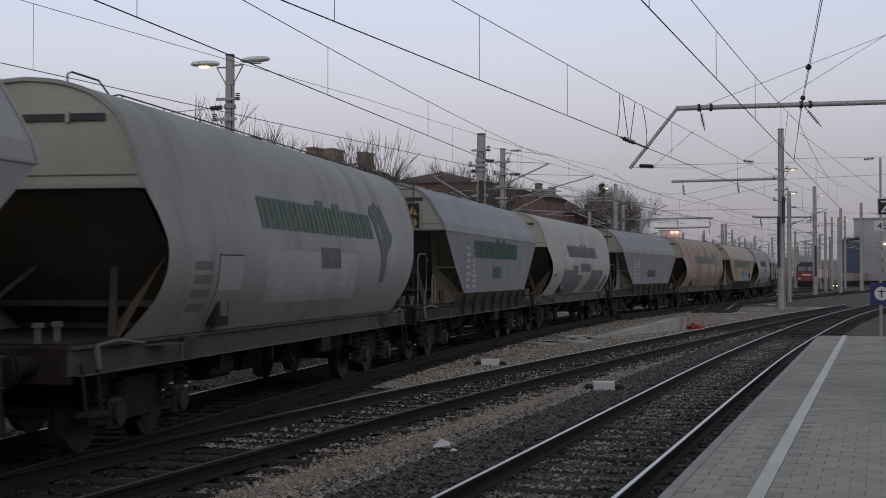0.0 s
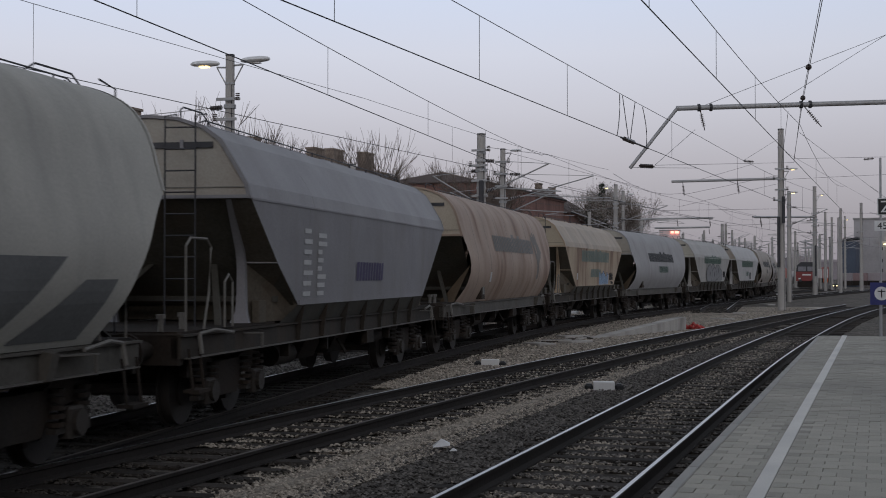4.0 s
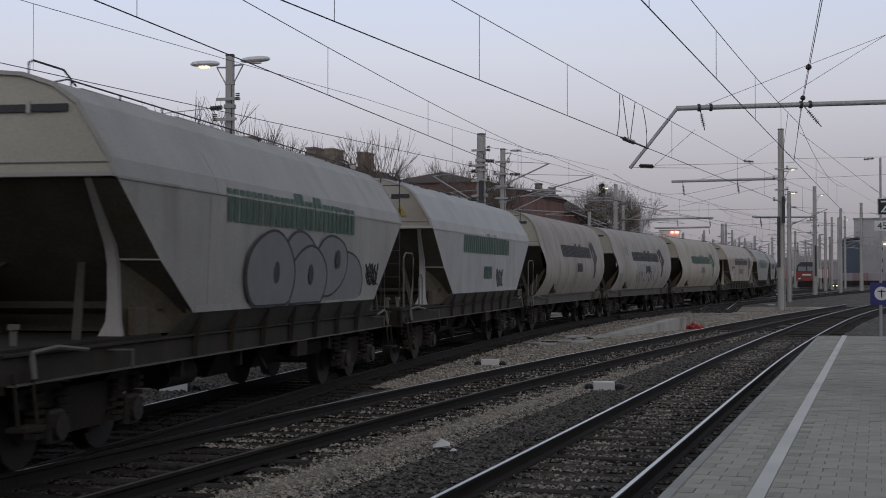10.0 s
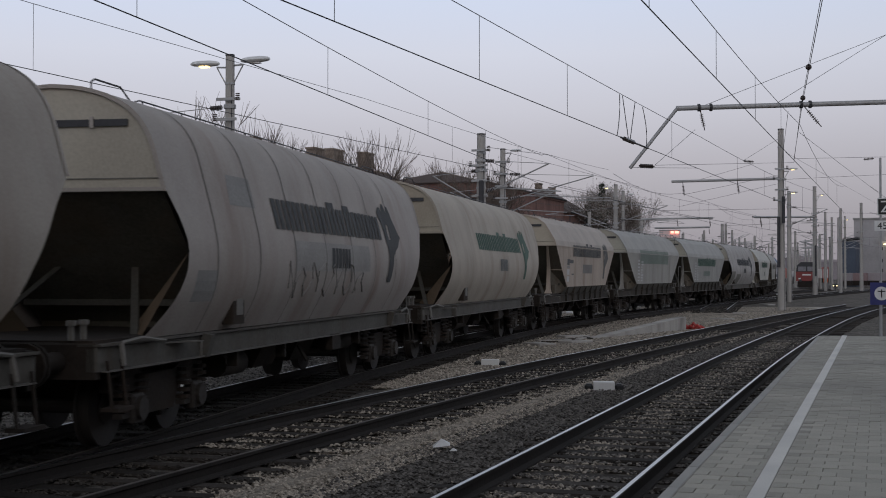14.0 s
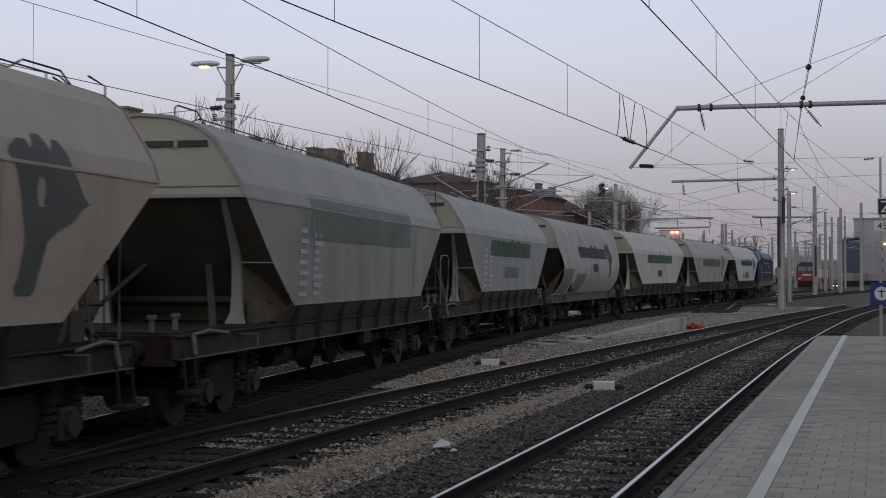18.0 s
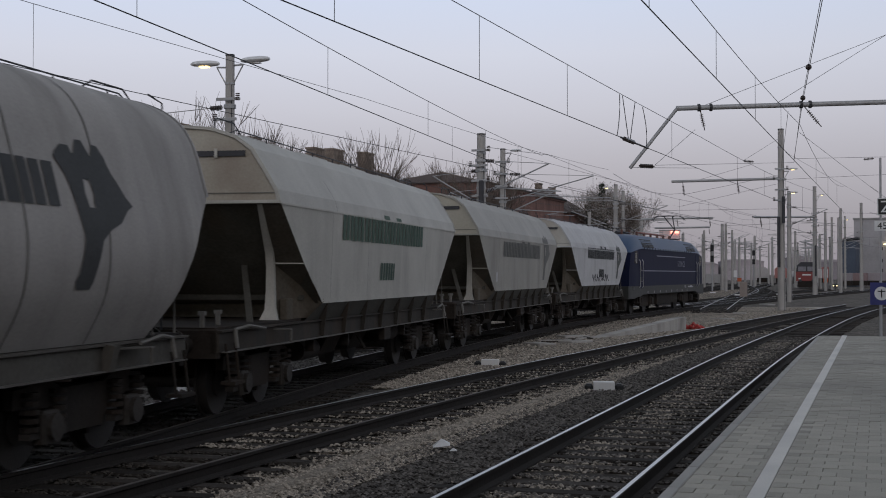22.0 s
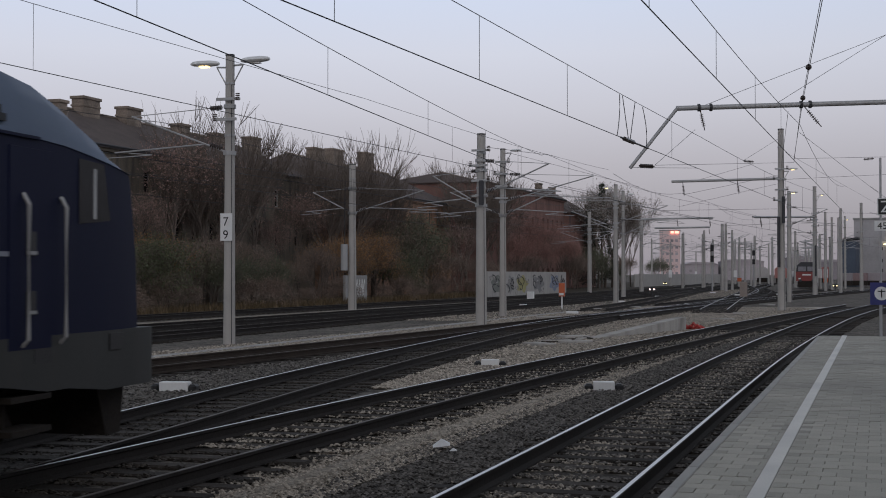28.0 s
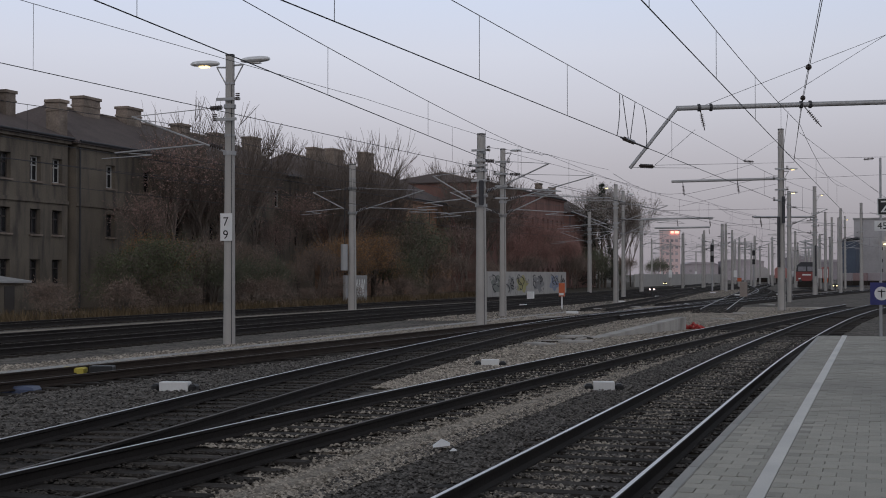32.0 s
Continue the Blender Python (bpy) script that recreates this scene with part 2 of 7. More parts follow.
def part(name, geo, material, parent=None, label="", smooth=None, m=None):
    me = geo.mesh(name, smooth) if isinstance(geo, Geo) else geo
    if not me.materials:
        me.materials.append(material)
    ob = new(name, me)
    if parent:
        ob.parent = parent
    if m is not None:
        ob.matrix_basis = m
    return tagged(ob, label)


def thing(name, label, category, m=None, group="", kind=""):
    ob = new(name)
    ob.empty_display_size = 0.2
    if m is not None:
        ob.matrix_basis = m
    return tagged(ob, label, category, group, kind)


def curve_of(knots):
    """x as a smooth function of y through knots (y, x)."""
    ys, xs = np.array([k[0] for k in knots], float), np.array([k[1] for k in knots], float)
    h, d = np.diff(ys), np.diff(xs) / np.diff(ys)
    s = np.concatenate([[d[0]], (d[:-1] * h[1:] + d[1:] * h[:-1]) / (h[:-1] + h[1:]), [d[-1]]])

    def x_at(y):
        i = int(np.clip(np.searchsorted(ys, y) - 1, 0, len(ys) - 2))
        u = (y - ys[i]) / h[i]
        if u < 0:
            return xs[0] + (y - ys[0]) * s[0]
        if u > 1:
            return xs[-1] + (y - ys[-1]) * s[-1]
        return (2 * u**3 - 3 * u**2 + 1) * xs[i] + (u**3 - 2 * u**2 + u) * h[i] * s[i] + (-2 * u**3 + 3 * u**2) * xs[i + 1] + (u**3 - u**2) * h[i] * s[i + 1]
    return x_at


# ---- plan: centre lines of the tracks ----
TRAIN_LINE = curve_of([(-460, -6.4), (-60, -6.36), (-30, -6.5), (-10, -7.2), (4, -8.25), (14, -9.21), (24, -10.42), (36, -11.58), (48, -12.41), (60, -12.74), (75, -12.2), (90, -11.47), (105, -10.81), (118, -10.7), (130, -10.94), (140, -11.35), (150, -11.91), (165, -12.84), (190, -15.2), (260, -22.5), (420, -40)])
PLATFORM_LINE = curve_of([(-60, -2.97), (-20, -2.97), (0, -2.97), (14, -2.97), (24, -2.965), (32, -2.92), (42, -2.72), (55, -2.3), (65, -1.85), (78, -0.95), (90, 0.1), (120, 3.6), (170, 11), (260, 27)])
MIDDLE_LINE = curve_of([(-60, -7.45), (-20, -7.45), (-4, -7.45), (4, -7.45), (11, -7.42), (18, -7.22), (30, -6.62), (45, -5.6), (56, -4.85), (70, -3.6), (85, -2.0), (100, -0.5)])
SIDING_LINE = curve_of([(-30, -18.2), (10, -16.5), (22, -15.75), (31, -15.05), (42, -14.3), (55, -13.6), (70, -12.7), (80, -12.1)])
BRANCH_LINE = curve_of([(62, -12.6), (80, -11.6), (105, -9.6), (130, -7.0), (187, -0.6), (260, 9)])
FAR_LINES = [curve_of([(0, a), (60, a + 0.3), (150, b), (400, c)]) for a, b, c in ((-22.8, -21.5, -24), (-27.0, -25.0, -33), (-33.5, -30.0, -42))]
GROUND = -0.22


# ---- ground ----
def ground_sheet():
    g = Geo()
    xs = [-3000, -600, -200, -90, -60, -40, -20, -4.6, -1.6, 8, 40, 150, 800, 3000]
    ys = [-800, -100, -20, 5, 20, 40, 70, 110, 180, 320, 700, 1800, 4500]
    n = len(xs)
    g.add([(x, y, GROUND) for y in ys for x in xs], [(j * n + i, j * n + i + 1, (j + 1) * n + i + 1, (j + 1) * n + i) for j in range(len(ys) - 1) for i in range(n - 1)])
    tagged(part("ground", g, BALLAST), "dark grey railway ballast of the station yard", "ground", kind="structure")


def strip(name, label, material, left, right, y0, y1, z, crown=0.0, step=2.0):
    """A long bed between two edge lines, raised a little in the middle."""
    g, rows = Geo(), []
    n = max(2, int((y1 - y0) / step))
    for i in range(n + 1):
        y = y0 + (y1 - y0) * i / n
        a, b = left(y), right(y)
        rows.append([(a + (b - a) * u, y, z + crown * math.sin(math.pi * u)) for u in (0, 0.15, 0.35, 0.5, 0.65, 0.85, 1)])
    g.loft(rows, closed=False)
    return tagged(part(name, g, material, smooth=40), label, "ground", kind="structure")


WEEDY = gravel("weedy_gravel", (0.06, 0.062, 0.045), (0.24, 0.225, 0.19), 12, 0.5)
ground_sheet()
strip("gravel_bed_1", "pale crushed gravel between two tracks", PALE, lambda y: MIDDLE_LINE(y) + 1.25, lambda y: PLATFORM_LINE(y) - 2.3 - max(0, (24 - y) * 0.02), 4, 62, GROUND + 0.004, 0.03)
strip("gravel_bed_2", "pale gravel beside the train's track", PALE, lambda y: SIDING_LINE(y) - 4.2, lambda y: SIDING_LINE(y) - 1.5, 4, 95, GROUND + 0.004, 0.03)
strip("gravel_bed_3", "pale gravel and rubble between diverging tracks", PALE, lambda y: TRAIN_LINE(y) + 1.6, lambda y: MIDDLE_LINE(y) - 1.5, 22, 92, GROUND + 0.005, 0.03)
strip("gravel_bed_4", "pale gravel between the outer tracks", PALE, lambda y: FAR_LINES[2](y) + 1.9, lambda y: FAR_LINES[1](y) - 1.6, 10, 150, GROUND + 0.009, 0.03)
OILY = gravel("oily_ballast", (0.022, 0.02, 0.018), (0.085, 0.075, 0.066))
strip("oily_bed", "dark oil-soaked ballast of the through track", OILY, lambda y: TRAIN_LINE(y) - 1.45, lambda y: TRAIN_LINE(y) + 1.3, -20, 58, GROUND + 0.008, 0.02)
strip("verge", "dark earth and dead grass beside the outer track", EARTH, lambda y: -70, lambda y: FAR_LINES[2](y) - 2.8, -40, 330, GROUND + 0.006, 0.25, 10)
strip("yard_path", "weedy grey ground beyond the platform end", WEEDY, lambda y: PLATFORM_LINE(y) + 7.5, lambda y: PLATFORM_LINE(y) + 40, 60, 160, GROUND + 0.006, 0.02, 6)


# ---- tracks ----
SLEEPER_MESH = Geo().box(-1.25, 1.25, -0.13, 0.13, -0.32, -0.165, 0.02).mesh("sleeper")
SLEEPER_MESH.materials.append(SLEEPER)


def rail_track(name, label, line, y0, y1, top, pieces=None, step=1.5, web=None):
    track = thing(name, label, "railway track", kind="structure")
    n = int((y1 - y0) / step)
    ys = [y0 + (y1 - y0) * i / n for i in range(n + 1)]
    for side in (-1, 1):
        body, face = Geo(), Geo()
        rows, tops = [], []
        for y in ys:
            x = line(y) + side * 0.7525
            rows.append([(x + a, y, z) for a, z in ((-0.075, -0.165), (0.075, -0.165), (0.07, -0.145), (0.012, -0.125), (0.012, -0.05), (0.036, -0.035), (0.036, -0.004), (-0.036, -0.004), (-0.036, -0.035), (-0.012, -0.05), (-0.012, -0.125), (-0.07, -0.145))])
            tops.append([(x + a, y, z) for a, z in ((-0.022, -0.003), (-0.016, 0.0), (0.016, 0.0), (0.022, -0.003))])
        body.loft(rows)
        face.loft(tops, closed=False)
        rail = part("rail", body, web or RAIL, track)
        part("running_surface", face, top if not isinstance(top, tuple) else top[(side + 1) // 2], rail)
    a, b = pieces or (0, 0)
    count = int((b - a) / 0.62)
    for i in range(count):
        y = a + i * 0.62
        slope = (line(y + 0.5) - line(y - 0.5))
        ob = new("sleeper", SLEEPER_MESH)
        ob.parent = track
        ob.matrix_basis = Matrix.Translation((line(y) + random.uniform(-0.06, 0.06), y + random.uniform(-0.035, 0.035), random.uniform(-0.022, 0.008))) @ pose(0, 0, 0, 0, random.uniform(-0.5, 0.5), -math.degrees(math.atan(slope)) + random.uniform(-1.8, 1.8))
    rest, y = Geo(), y0
    while y < y1:
        if not (a <= y < b):
            x = line(y)
            rest.box(x - 1.25, x + 1.25, y - 0.13, y + 0.13, -0.32, -0.165)
        y += 0.62
    if rest.f:
        tagged(part("sleepers_beyond", rest, SLEEPER, track), kind="stuff")
    return track


rail_track("track_1", "platform track with polished rails on dark wooden sleepers", PLATFORM_LINE, -30, 230, RAILTOP, (8, 70))
rail_track("track_2", "worn track on dark wooden sleepers", MIDDLE_LINE, 2, 92, (RAILTOP, RAILRUST), (8, 70))
rail_track("track_3", "through track with polished rails, carrying the train", TRAIN_LINE, -60, 260, (RAILTOP, RAILRUST), (8, 100))
rail_track("track_4", "rusty siding joining the through track", SIDING_LINE, -20, 76, RAILRUST, (14, 70), web=mat("rail_side_rust", (0.043, 0.033, 0.027), 0.9, 0, 0.3, 2, 30, spec=0.2))
rail_track("track_5", "branch track curving away beyond the points", BRANCH_LINE, 64, 250, RAILTOP)
for k, line in enumerate(FAR_LINES):
    rail_track("track_%d" % (6 + k), "outer track with dark rails and sleepers", line, -10, 330, RAILRUST, None, 5)

for k, knots in enumerate(([(77.1, -15.65), (98.1, -16.59), (150.2, -20.11), (217.2, -23.75)], [(76.7, -8.80), (104.3, -10.78), (179.6, -15.68), (297.0, -22.14)], [(91.4, -13.56), (110.9, -12.36), (148.7, -10.62), (189.3, -6.86)])):
    rail_track("track_%d" % (9 + k), "crossover track between the yard tracks", curve_of(knots), knots[0][0], knots[-1][0], RAILTOP if k == 1 else RAILRUST, None, 5)


# ---- platform ----
PLAT_Z, PLAT_X, PLAT_END = 0.55, -1.335, 32.4


def platform():
    p = thing("platform", "grey paved station platform with a white safety line", "platform", kind="structure")
    part("platform_wall", Geo().box(PLAT_X + 0.06, 6.0, -25, PLAT_END - 0.02, -0.35, PLAT_Z - 0.14), CONCRETE, p)
    part("bedding", Geo().box(PLAT_X + 0.07, 6.0, -25, PLAT_END - 0.03, PLAT_Z - 0.14, PLAT_Z - 0.006), mat("joint_sand", (0.24, 0.225, 0.195), 0.95, 0, 0.2, 3, 60, 0.2, spec=0.2), p)
    y = -25.0
    kerb = Geo().box(0, 0.085, 0, 0.992, PLAT_Z - 0.16, PLAT_Z, 0.008).mesh("edge_slab")
    kerb.materials.append(KERB)
    while y < PLAT_END - 0.5:
        part("edge_slab", kerb, KERB, p, m=Matrix.Translation((PLAT_X, y, 0)))
        y += 1.0
    part("safety_line", Geo().box(-0.795, -0.69, -25, PLAT_END - 0.01, PLAT_Z - 0.02, PLAT_Z + 0.003), LINE, p)
    # square pavers of 0.2 m; every second row is shifted by half a stone
    brick = Geo().box(0.002, 0.198, 0.002, 0.198, PLAT_Z - 0.1, PLAT_Z, 0.004).mesh("paver")
    brick.materials.append(PAVER)
    rest, singles = Geo(), 0
    rnd = random.Random(9)
    for row in range(int((PLAT_END - 5.0) / 0.2)):
        y = 5.0 + row * 0.2
        for lo, hi in ((PLAT_X + 0.09, -0.797), (-0.688, 2.9)):
            x = lo - (0.1 if row % 2 else 0.0)
            while x < hi - 0.02:
                xa, xb = max(x, lo), min(x + 0.2, hi)
                d = rnd.uniform(-0.003, 0.002)
                if xb - xa > 0.199 and 8.2 < y < 13.5 and x < 0.7 and singles < 300:
                    part("paver", brick, PAVER, p, m=Matrix.Translation((x, y, d)))
                    singles += 1
                else:
                    rest.box(xa + 0.002, xb - 0.002, y + 0.002, y + 0.198, PLAT_Z - 0.05, PLAT_Z + d)
                x += 0.2
    tagged(part("pavers_beyond", rest, PAVER, p), kind="stuff")
    for x, y, w in ((0.62, 21.0, 0.32), (0.5, 30.2, 0.45), (0.1, 16.4, 0.12)):
        part("stain", Geo().add([(x + w * (1 + 0.3 * math.sin(3 * a)) * math.cos(a), y + w * 0.45 * (1 + 0.2 * math.sin(5 * a)) * math.sin(a), PLAT_Z + 0.003) for a in [k * math.pi / 7 for k in range(14)]], [tuple(range(14))]), mat("oil_stain_%d" % int(y), (0.14, 0.135, 0.13), 0.7), p, "dark stain on the paving")
    part("paving_behind", Geo().box(PLAT_X + 0.09, 6.0, -25, 5.0, PLAT_Z - 0.011, PLAT_Z - 0.002), PAVER, p)
    return p


platform()


# ---- masts and overhead line ----
def mast(x, y, h, r=0.2, arms=(), lamps=(), plate=None, label="round grey concrete catenary mast", lit=True):
    """arms: (side, reach, z) brackets; lamps: (side, height, glowing)."""
    m = thing("catenary_mast", label, "mast", Matrix.Translation((x, y, GROUND)), "catenary masts")
    part("pole", Geo().tube([(0, 0, 0), (0, 0, h * 0.5), (0, 0, h)], r, 12, r * 0.72), MAST, m, smooth=40)
    part("footing", Geo().box(-r * 1.7, r * 1.7, -r * 1.7, r * 1.7, -0.3, 0.03, 0.02), DARKSTONES, m)
    part("cap", Geo().tube([(0, 0, h), (0, 0, h + 0.05)], r * 0.78, 10), DARKSTEEL, m)
    for q in (0.72, 0.9):
        part("band", Geo().tube([(0, 0, h * q), (0, 0, h * q + 0.07)], r * (1.03 - 0.28 * q) + 0.012, 12), STEEL, m)
    part("earth_cable", Geo().tube([(r * 0.8, -r * 0.75, 0), (r * 0.62, -r * 0.6, h * 0.9)], 0.012, 4), DARKSTEEL, m)
    for side, reach, z in arms:
        a = Geo()
        a.tube([(0, 0, z), (side * reach * 0.95, 0, z + 1.25)], 0.032, 6)
        a.tube([(0, 0, z + 1.45), (side * reach * 0.95, 0, z + 1.25)], 0.014, 6)
        a.tube([(side * reach * 0.25, 0, z + 0.3), (side * reach * 1.12, 0, z + 0.12)], 0.027, 6)
        a.tube([(side * reach * 0.98, 0, z + 0.1), (side * reach * 0.75, 0, z + 0.02), (side * reach * 1.25, 0, z - 0.05)], 0.016, 5)
        arm = part("cantilever", a, STEEL, m, "galvanised tube cantilever")
        for zz, f in ((z + 0.07, 0.06), (z + 1.44, 0.06)):
            i = Geo()
            dz = 1.25 if zz < z + 1 else -0.2
            for q in range(5):
                c = f + 0.02 + q * 0.022
                i.tube([(side * reach * c, 0, zz + dz * c * 0.9), (side * reach * (c + 0.012), 0, zz + dz * (c + 0.012) * 0.9)], 0.075, 8)
            part("insulator", i, INSULATOR, arm)
        part("clamp_band", Geo().tube([(0, 0, z - 0.06), (0, 0, z + 0.06)], r * 1.08, 12), STEEL, m)
        part("clamp_band", Geo().tube([(0, 0, z + 1.38), (0, 0, z + 1.5)], r * 1.02, 12), STEEL, m)
    for side, z, on in lamps:
        k = 1.0 if plate else 0.62
        a = Geo().tube([(side * 0.1, 0, z), (side * 0.45, 0, z + 0.02)], 0.03, 6).tube([(side * 0.12, 0, z - 0.55), (side * 0.45, 0, z + 0.02)], 0.02, 6)
        part("lamp_bracket", a, STEEL, m)
        head = Geo()
        head.loft([[(side * (0.38 + u * 0.95 * k), 0.17 * k * w * math.cos(q), z + 0.13 + 0.11 * k * w * math.sin(q) * (1 if math.sin(q) > 0 else 0.7) + u * 0.02) for q in [k * math.pi / 5 for k in range(10)]] for u, w in ((0, 0.4), (0.08, 0.75), (0.3, 1.0), (0.7, 1.0), (0.93, 0.75), (1, 0.4))])
        lamp = part("lamp_head", head, WHITE, m, "pale grey street lamp head", smooth=50)
        part("lens", Geo().box(side * (0.38 + 0.5 * k) - 0.15 * k, side * (0.38 + 0.5 * k) + 0.15 * k, -0.09 * k, 0.09 * k, z + 0.13 - 0.1 * k, z + 0.16 - 0.1 * k, 0.01), LAMPGLOW if on else WHITE, lamp, "glowing warm lamp glass" if on else "")
    if plate:
        z = plate
        pl = part("number_plate_board", Geo().box(-0.2, 0.2, -r - 0.05, -r - 0.03, z - 0.42, z + 0.42, 0.005), WHITE, m, "white board with black figures")
        for n, (ch, dz) in enumerate((("7", 0.04), ("9", -0.36))):
            put_text(ch, 0.38, BLACK, pl, pose(-0.11, -r - 0.056, z + dz, 90, 0, 0))
    return m


def put_text(body, size, material, parent, m, depth=0.002):
    c = bpy.data.curves.new("writing", "FONT")
    c.body, c.size, c.extrude = body, size, depth
    tmp = new("writing_source", c)
    me = bpy.data.meshes.new_from_object(tmp.evaluated_get(bpy.context.evaluated_depsgraph_get()))
    bpy.data.objects.remove(tmp)
    me.materials.clear()
    me.materials.append(material)
    ob = new("writing", me)
    ob.parent = parent
    ob.matrix_basis = m
    return ob


for x, y, h, r, arms, lamps, plate in (
        (-19.0, 37.7, 8.9, 0.185, ((-1, 3.6, 5.9),), ((-1, 8.55, True), (1, 8.6, False)), 3.62),
        (-28.9, 72.9, 8.5, 0.25, ((-1, 2.6, 5.7), (1, 4.6, 5.7)), (), None),
        (-15.5, 53.4, 7.9, 0.24, ((1, 3.0, 5.4), (-1, 2.2, 5.0)), (), None),
        (-18.4, 67.4, 8.6, 0.19, ((1, 5.0, 5.9), (-1, 3.0, 5.2), (1, 3.0, 5.2)), ((1, 8.4, False),), None),
        (-30.8, 149.6, 9.2, 0.26, ((-1, 3.5, 5.7), (1, 3.5, 5.9)), (), None),
        (-18.3, 98.4, 8.7, 0.2, ((1, 4.0, 5.9), (-1, 3.5, 5.6)), ((-1, 8.4, True),), None),
        (-22.0, 122.0, 9.7, 0.2, ((-1, 3.2, 5.8), (1, 3.2, 5.8)), ((1, 9.3, False),), None),
        (-27.7, 166.0, 8.8, 0.27, ((1, 3.5, 5.7),), (), None),
        (-5.5, 83.0, 10.8, 0.235, (), ((1, 8.3, True), (1, 6.9, True)), None),
        (-5.9, 137.1, 10.7, 0.24, ((-1, 4, 6.0),), ((1, 9.8, True),), None),
        (-20.2, 187.2, 9.0, 0.28, ((-1, 3.5, 5.9), (1, 3.0, 6.2)), (), None),
        (-32.1, 236.0, 9.3, 0.24, ((1, 3.5, 5.9),), (), None),
        (-4.0, 158.2, 9.5, 0.2, ((1, 3.0, 6.0),), ((1, 8.2, True),), None),
        (-2.0, 176.0, 11.0, 0.24, ((-1, 3.0, 6.0),), (), None),
        (2.4, 190.0, 11.0, 0.22, ((-1, 3.0, 6.0),), (), None),
        (-26.0, 215.0, 9.0, 0.22, ((1, 3.0, 5.9),), (), None),
        (-13.0, 230.0, 9.2, 0.24, ((1, 3.0, 5.9), (-1, 3, 5.9)), (), None),
        (-19.0, 262.0, 9.2, 0.24, ((1, 3.0, 5.9),), (), None),
        (-9.0, 275.0, 9.4, 0.25, ((1, 3.0, 5.9),), (), None),
        (-30.0, 300.0, 9.4, 0.25, ((1, 3.0, 5.9),), (), None),
        (-5.0, 310.0, 9.4, 0.25, ((-1, 3.0, 5.9),), (), None),
        (4.5, 240.0, 10.4, 0.22, ((-1, 3.0, 5.9),), ((-1, 8, True),), None),
        (9.0, 215.0, 11.5, 0.2, ((-1, 3.0, 5.9),), (), None),
        (-6.5, 107.1, 8.5, 0.2, ((1, 3.0, 5.9),), (), None), (-6.5, 181.7, 10.2, 0.2, ((-1, 3.0, 5.9),), (), None), (-6.2, 197.6, 10.1, 0.2, ((-1, 3.0, 5.9),), (), None), (-5.6, 208.2, 10.5, 0.2, ((1, 3.0, 5.9),), (), None), (-4.8, 213.8, 10.9, 0.2, ((1, 3.0, 5.9),), (), None), (-18.2, 172.7, 8.5, 0.2, ((1, 3.0, 5.9),), (), None), (-19.5, 193.3, 8.3, 0.2, ((-1, 3.0, 5.9),), (), None), (-25.9, 212.2, 8.4, 0.2, ((1, 3.0, 5.9),), (), None), (-26.8, 196.2, 7.9, 0.2, ((-1, 3.0, 5.9),), (), None), (-26.7, 233.0, 8.0, 0.2, ((-1, 3.0, 5.9),), (), None), (-22.0, 239.7, 8.4, 0.2, ((-1, 3.0, 5.9),), (), None), (-22.3, 255.4, 8.0, 0.2, ((-1, 3.0, 5.9),), (), None), (-25.5, 264.9, 8.0, 0.2, ((1, 3.0, 5.9),), (), None), (-23.3, 286.6, 8.0, 0.2, ((1, 3.0, 5.9),), (), None), (-23.1, 307.7, 8.9, 0.2, ((-1, 3.0, 5.9),), (), None), (-13.3, 268.8, 8.8, 0.2, ((1, 3.0, 5.9),), (), None), (-15.3, 278.7, 8.5, 0.2, ((-1, 3.0, 5.9),), (), None)):
    mast(x, y, h, r, arms, lamps, plate)


def mast_gear(x, y, top, ducts, rows=4):
    """Cable boxes, brackets and insulators clamped to a busy mast."""
    g = thing("mast_fittings", "dark cable boxes and brackets clamped to a mast", "mast fittings", pose(x, y, GROUND), "mast fittings")
    for dx, z0, z1 in ducts:
        part("cable_box", Geo().box(dx - 0.09, dx + 0.09, -0.42, -0.27, z0, z1, 0.02), DARKSTEEL, g)
    for k in range(rows):
        z = top - 0.5 - 0.62 * k
        part("bracket", Geo().box(-0.34 - 0.1 * (k % 2), 0.34 + 0.12 * ((k + 1) % 2), -0.27, -0.21, z, z + 0.09, 0.01), STEEL, g)
        i = Geo()
        for q in range(4):
            i.tube([(0.38 - 0.76 * (k % 2), -0.24, z + 0.06 * q), (0.38 - 0.76 * (k % 2), -0.24, z + 0.06 * q + 0.03)], 0.07, 8)
        part("insulator", i, INSULATOR, g)


mast_gear(-5.5, 83.0, 8.9, ((-0.12, 2.6, 5.6), (0.16, 5.2, 6.8)))
mast_gear(-5.9, 137.1, 8.6, ((0.1, 2.0, 5.0),))
mast_gear(-18.4, 67.4, 8.4, ())
mast_gear(-15.5, 53.4, 7.7, ((0.1, 5.0, 6.0),))
mast_gear(-19.0, 37.7, 8.0, (), 2)


